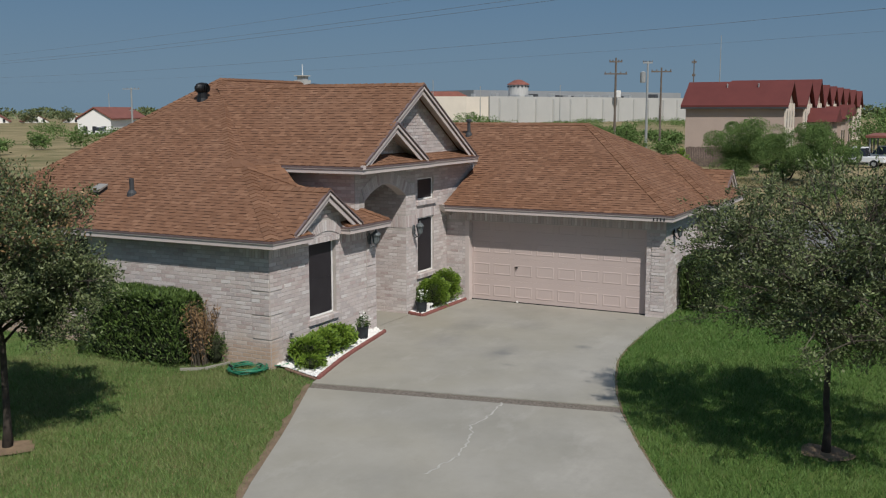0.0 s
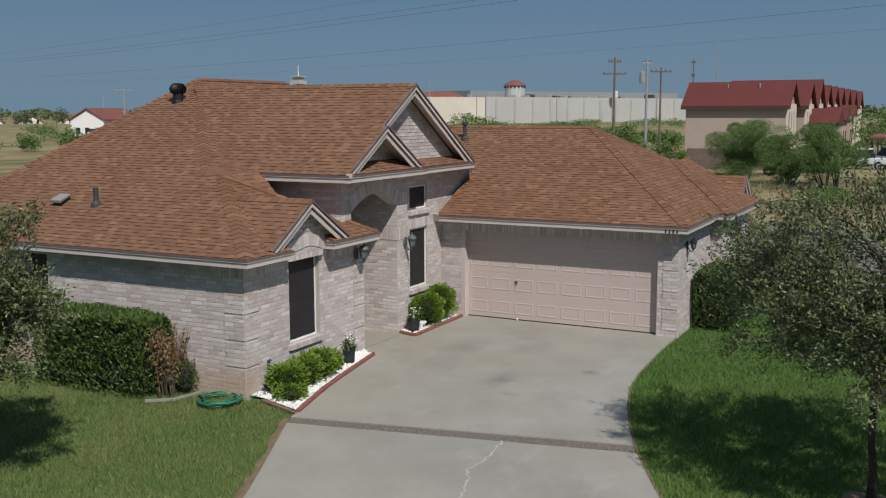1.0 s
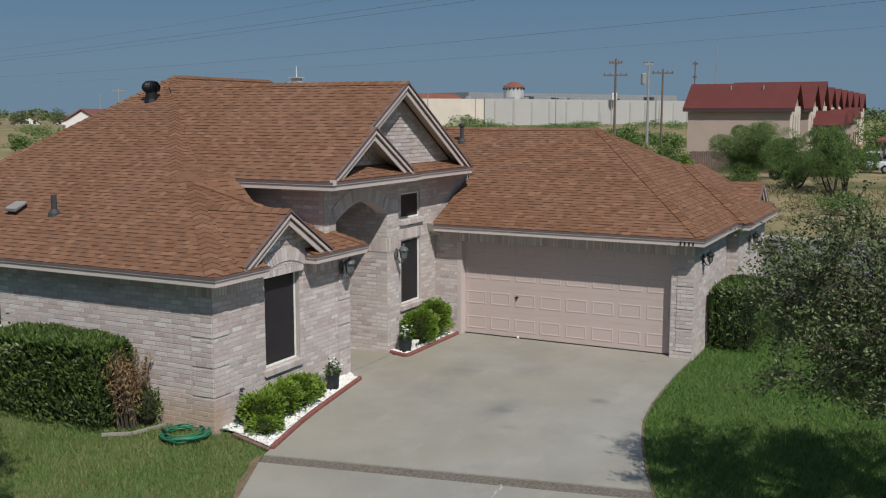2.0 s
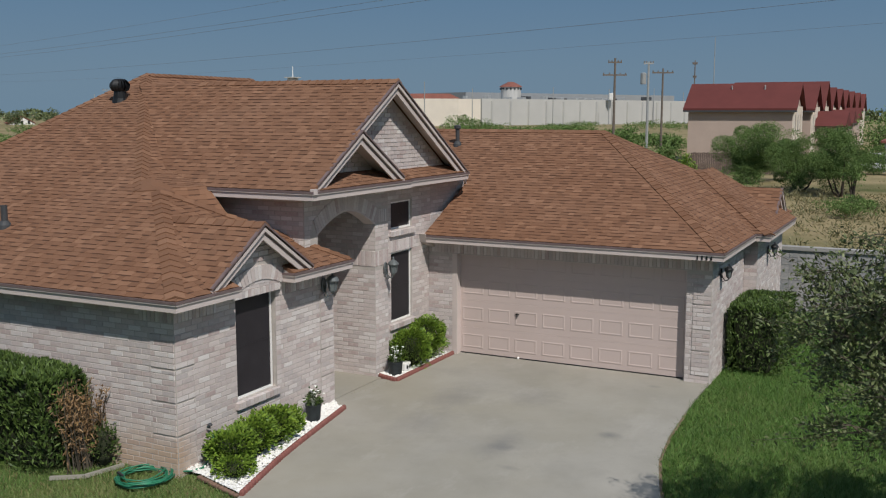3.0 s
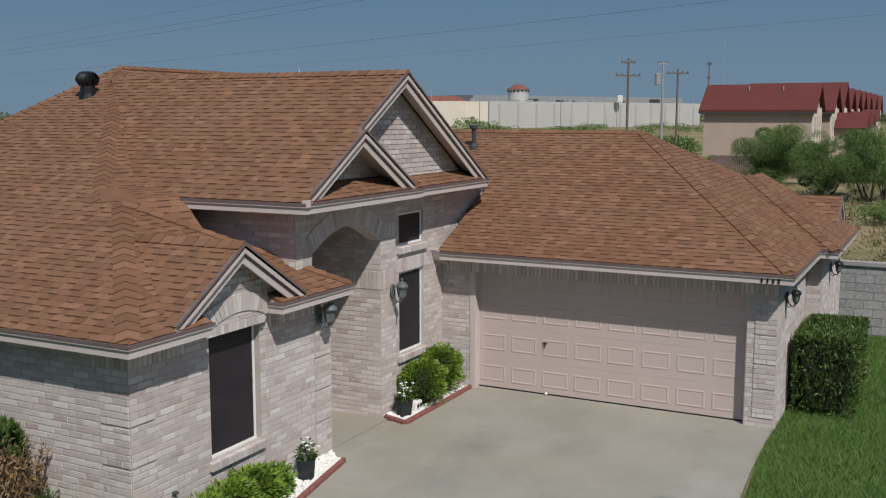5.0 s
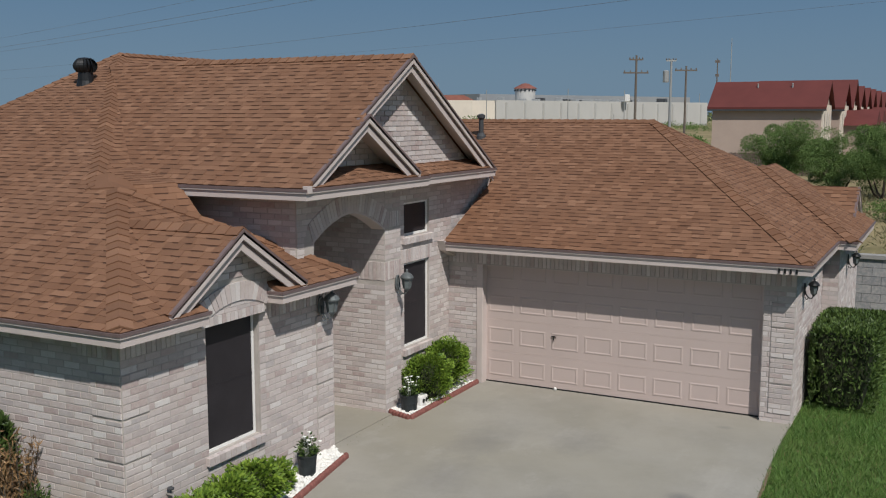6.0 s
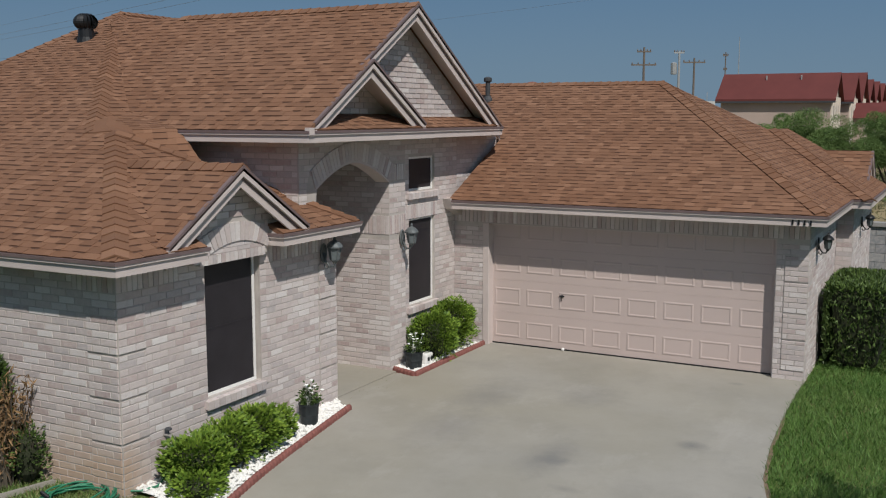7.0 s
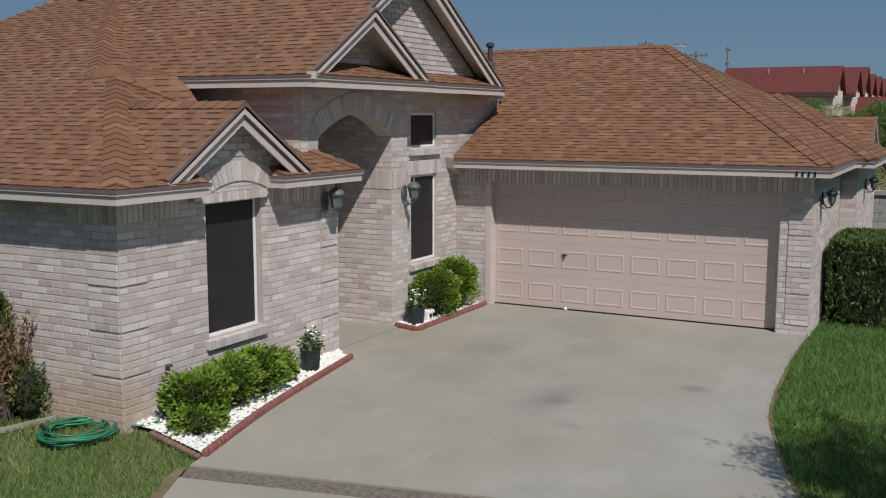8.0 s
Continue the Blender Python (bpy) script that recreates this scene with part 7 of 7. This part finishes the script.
def parked_car(x, y, turn, paint, label):
    t = thing("parked_car", label, "car", "parked cars", at=(x, y, 0))
    rot = Matrix.Translation((x, y, 0)) @ Matrix.Rotation(turn, 4, "Z")

    def tr(pts):
        return [rot @ Vector(p) for p in pts]

    b = Mesh()
    b.prism(tr([(-2.5, -0.9, 0.45), (2.5, -0.9, 0.45), (2.5, -0.9, 0.95), (1.3, -0.9, 1.05), (0.7, -0.9, 1.0), (-2.45, -0.9, 1.0)]), rot.to_3x3() @ Vector((0, 1.8, 0)))
    soften(part("body", b, paint, t), 0.08, 2)
    c = Mesh()
    c.hexa(tr([(-0.9, -0.8, 1.0), (1.1, -0.8, 1.0), (1.1, 0.8, 1.0), (-0.9, 0.8, 1.0), (-0.7, -0.68, 1.75), (0.5, -0.68, 1.75), (0.5, 0.68, 1.75), (-0.7, 0.68, 1.75)]))
    part("cabin", c, M_GLASS, t)
    r = Mesh()
    r.hexa(tr([(-0.75, -0.7, 1.73), (0.55, -0.7, 1.73), (0.55, 0.7, 1.73), (-0.75, 0.7, 1.73), (-0.7, -0.66, 1.82), (0.5, -0.66, 1.82), (0.5, 0.66, 1.82), (-0.7, 0.66, 1.82)]))
    part("roof", r, paint, t)
    for wx in (-1.6, 1.6):
        for wy in (-0.92, 0.72):
            w = Mesh()
            w.tube(tr([(wx, wy, 0.36), (wx, wy + 0.2, 0.36)]), 0.36, 14)
            wo_ = part("wheel", w, M_BLACK, t)
            h = Mesh()
            h.tube(tr([(wx, wy - 0.01, 0.36), (wx, wy + 0.21, 0.36)]), 0.2, 10)
            part("rim", h, M_STEEL, wo_)
    return t


M_CARWHITE = simple("white_car_paint", (0.75, 0.76, 0.77), 0.25, var=0.02, spec=0.5)
M_CARDARK = simple("dark_car_paint", (0.03, 0.035, 0.05), 0.25, var=0.05, spec=0.5)
parked_car(81.5, -4.3, radians(80), M_CARWHITE, "white pickup parked at the edge of the field")
parked_car(86.5, -6.4, radians(70), M_CARWHITE, "white car parked beside the pickup")
parked_car(93.0, -7.6, radians(75), M_CARDARK, "dark car parked by the apartments")
for i in range(6):
    parked_car(140 + 5.5 * i, 150 - 5.2 * i, radians(40), M_CARWHITE if i % 3 == 0 else M_CARDARK, "car parked in front of distant houses")

carport = thing("carport", "flat brown carport roof on thin posts over parked cars", "carport", at=(90, -9, 0))
m = Mesh()
m.box(84.5, 96.0, -13.5, -4.6, 2.55, 2.80)
soften(part("roof", m, M_BROWNROOF, carport, "flat brown metal roof"), 0.03)
for px in (84.9, 90.2, 95.6):
    for py in (-13.1, -9.0, -5.0):
        m = Mesh()
        m.tube([(px, py, -0.1), (px, py, 2.56)], 0.07, 8)
        part("post", m, M_STEEL, carport)
sign = thing("roof_sign", "white box sign standing on the warehouse roof", "sign", at=(440, 130, 11))
m = Mesh()
m.box(438.6, 441.6, 129.0, 131.0, 11.2, 14.4)
soften(part("panel", m, M_WHITE, sign), 0.15)

# ---- lawn blades ----
def inside(poly, x, y):
    r = np.zeros(len(x), bool)
    for (x0, y0), (x1, y1) in zip(poly, poly[1:] + poly[:1]):
        with np.errstate(divide="ignore", invalid="ignore"):
            hit_ = ((y0 > y) != (y1 > y)) & (x < (x1 - x0) * (y - y0) / (y1 - y0 + 1e-12) + x0)
        r ^= hit_
    return r




def blade_material(name, dark, light, tired, wear):
    """Grass: each blade its own green, mottled in clumps, with tired yellowish patches."""
    m, nt, b = mat(name, 0.6, 0.0, 0.3)
    c = ramp(nt, piece_random(nt), [(0.0, dark), (0.6, tuple((p + q) / 2 for p, q in zip(dark, light))), (1.0, light)])
    v = coords(nt)
    c = mix(nt, remap(nt, noise_tex(nt, v, 5.5, 4, 0.7), 0.42, 0.66, 0.0, 0.5), c, dark)
    c = mix(nt, remap(nt, noise_tex(nt, v, 0.75, 5, 0.65), 0.42, 0.68, 0.0, wear), c, tired)
    nt.links.new(c, b.inputs["Base Color"])
    return m


M_BLADE = blade_material("grass_blade", (0.050, 0.116, 0.020), (0.142, 0.258, 0.058), (0.165, 0.205, 0.066), 0.28)
M_BLADE_WORN = blade_material("worn_grass_blade", (0.068, 0.134, 0.031), (0.190, 0.288, 0.084), (0.265, 0.245, 0.112), 0.50)
M_BLADE_DRY = leaf_material("dry_blade", (0.13, 0.115, 0.05), (0.30, 0.245, 0.125), 0.7)
drive_poly = LEFT_EDGE + RIGHT_EDGE[::-1]
house_poly = [(-0.2, 9), (-0.2, -0.16), (4, -0.16), (8, 0.1), (8.1, -5.95), (11.3, -5.95), (16.4, -6.2), (16.4, 9)]
bed_poly = [(-0.10, -0.2), (-0.10, -0.45), (-0.38, -1.42), (3.6, -0.6), (3.9, -0.2)]


def lawn(name, x0, x1, y0, y1, n, seed, material, h, w, label):
    g = np.random.RandomState(seed)
    x, y = g.uniform(x0, x1, n), g.uniform(y0, y1, n)
    ok = ~(inside(drive_poly, x, y) | inside(house_poly, x, y) | inside(bed_poly, x, y))
    ok &= (np.hypot(x - 0.46, y + 10.55) > 0.25 + 0.2 * g.rand(n)) & (np.hypot(x + 5.5, y - 1.0) > 0.25 + 0.2 * g.rand(n))
    away = np.full(n, 9.0)
    for (xa, ya), (xb, yb) in zip(LEFT_EDGE[4:], LEFT_EDGE[5:]):
        l2 = (xb - xa) ** 2 + (yb - ya) ** 2
        k = np.clip(((x - xa) * (xb - xa) + (y - ya) * (yb - ya)) / l2, 0, 1)
        away = np.minimum(away, np.hypot(x - xa - k * (xb - xa), y - ya - k * (yb - ya)))
    ok &= away > 0.03 + 0.11 * g.rand(n) ** 1.5
    x, y = x[ok], y[ok]
    z = np.array([ground_z(a, b) for a, b in zip(x, y)]) - 0.032
    m = len(x)
    lean = g.normal(0, 0.5, (m, 2))
    hh = h * g.uniform(0.55, 1.25, m)
    a = g.uniform(0, math.pi, m)
    sx, sy = np.cos(a) * w * 0.5, np.sin(a) * w * 0.5
    v = np.stack([np.stack([x - sx, y - sy, z], 1), np.stack([x + sx, y + sy, z], 1), np.stack([x + lean[:, 0] * hh, y + lean[:, 1] * hh, z + hh], 1)], 1).reshape(-1, 3)
    me = bpy.data.meshes.new(name)
    me.vertices.add(3 * m)
    me.vertices.foreach_set("co", v.ravel())
    me.loops.add(3 * m)
    me.polygons.add(m)
    me.loops.foreach_set("vertex_index", np.arange(3 * m, dtype=np.int32))
    me.polygons.foreach_set("loop_start", np.arange(0, 3 * m, 3, dtype=np.int32))
    me.polygons.foreach_set("loop_total", np.full(m, 3, dtype=np.int32))
    me.materials.append(material)
    me.update(calc_edges=True)
    return tagged(part(name, me, None), label, "grass", kind="stuff")


lawn("lawn_grass", -10.0, 0.0, -5.5, 9.0, 300000, 301, M_BLADE_WORN, 0.070, 0.011, "short green lawn grass beside the driveway and house")
lawn("lawn_grass", -4.0, 16.3, -16.0, -5.9, 330000, 302, M_BLADE, 0.085, 0.012, "thick green lawn grass beside the garage")
lawn("dry_grass", -10.0, 0.0, -5.5, 5.0, 46000, 304, M_BLADE_DRY, 0.06, 0.011, "dry yellow blades in the lawn beside the house")
lawn("dry_grass", -10.0, 16.0, -16.0, 9.0, 50000, 303, M_BLADE_DRY, 0.06, 0.011, "scattered dry blades in the lawn")
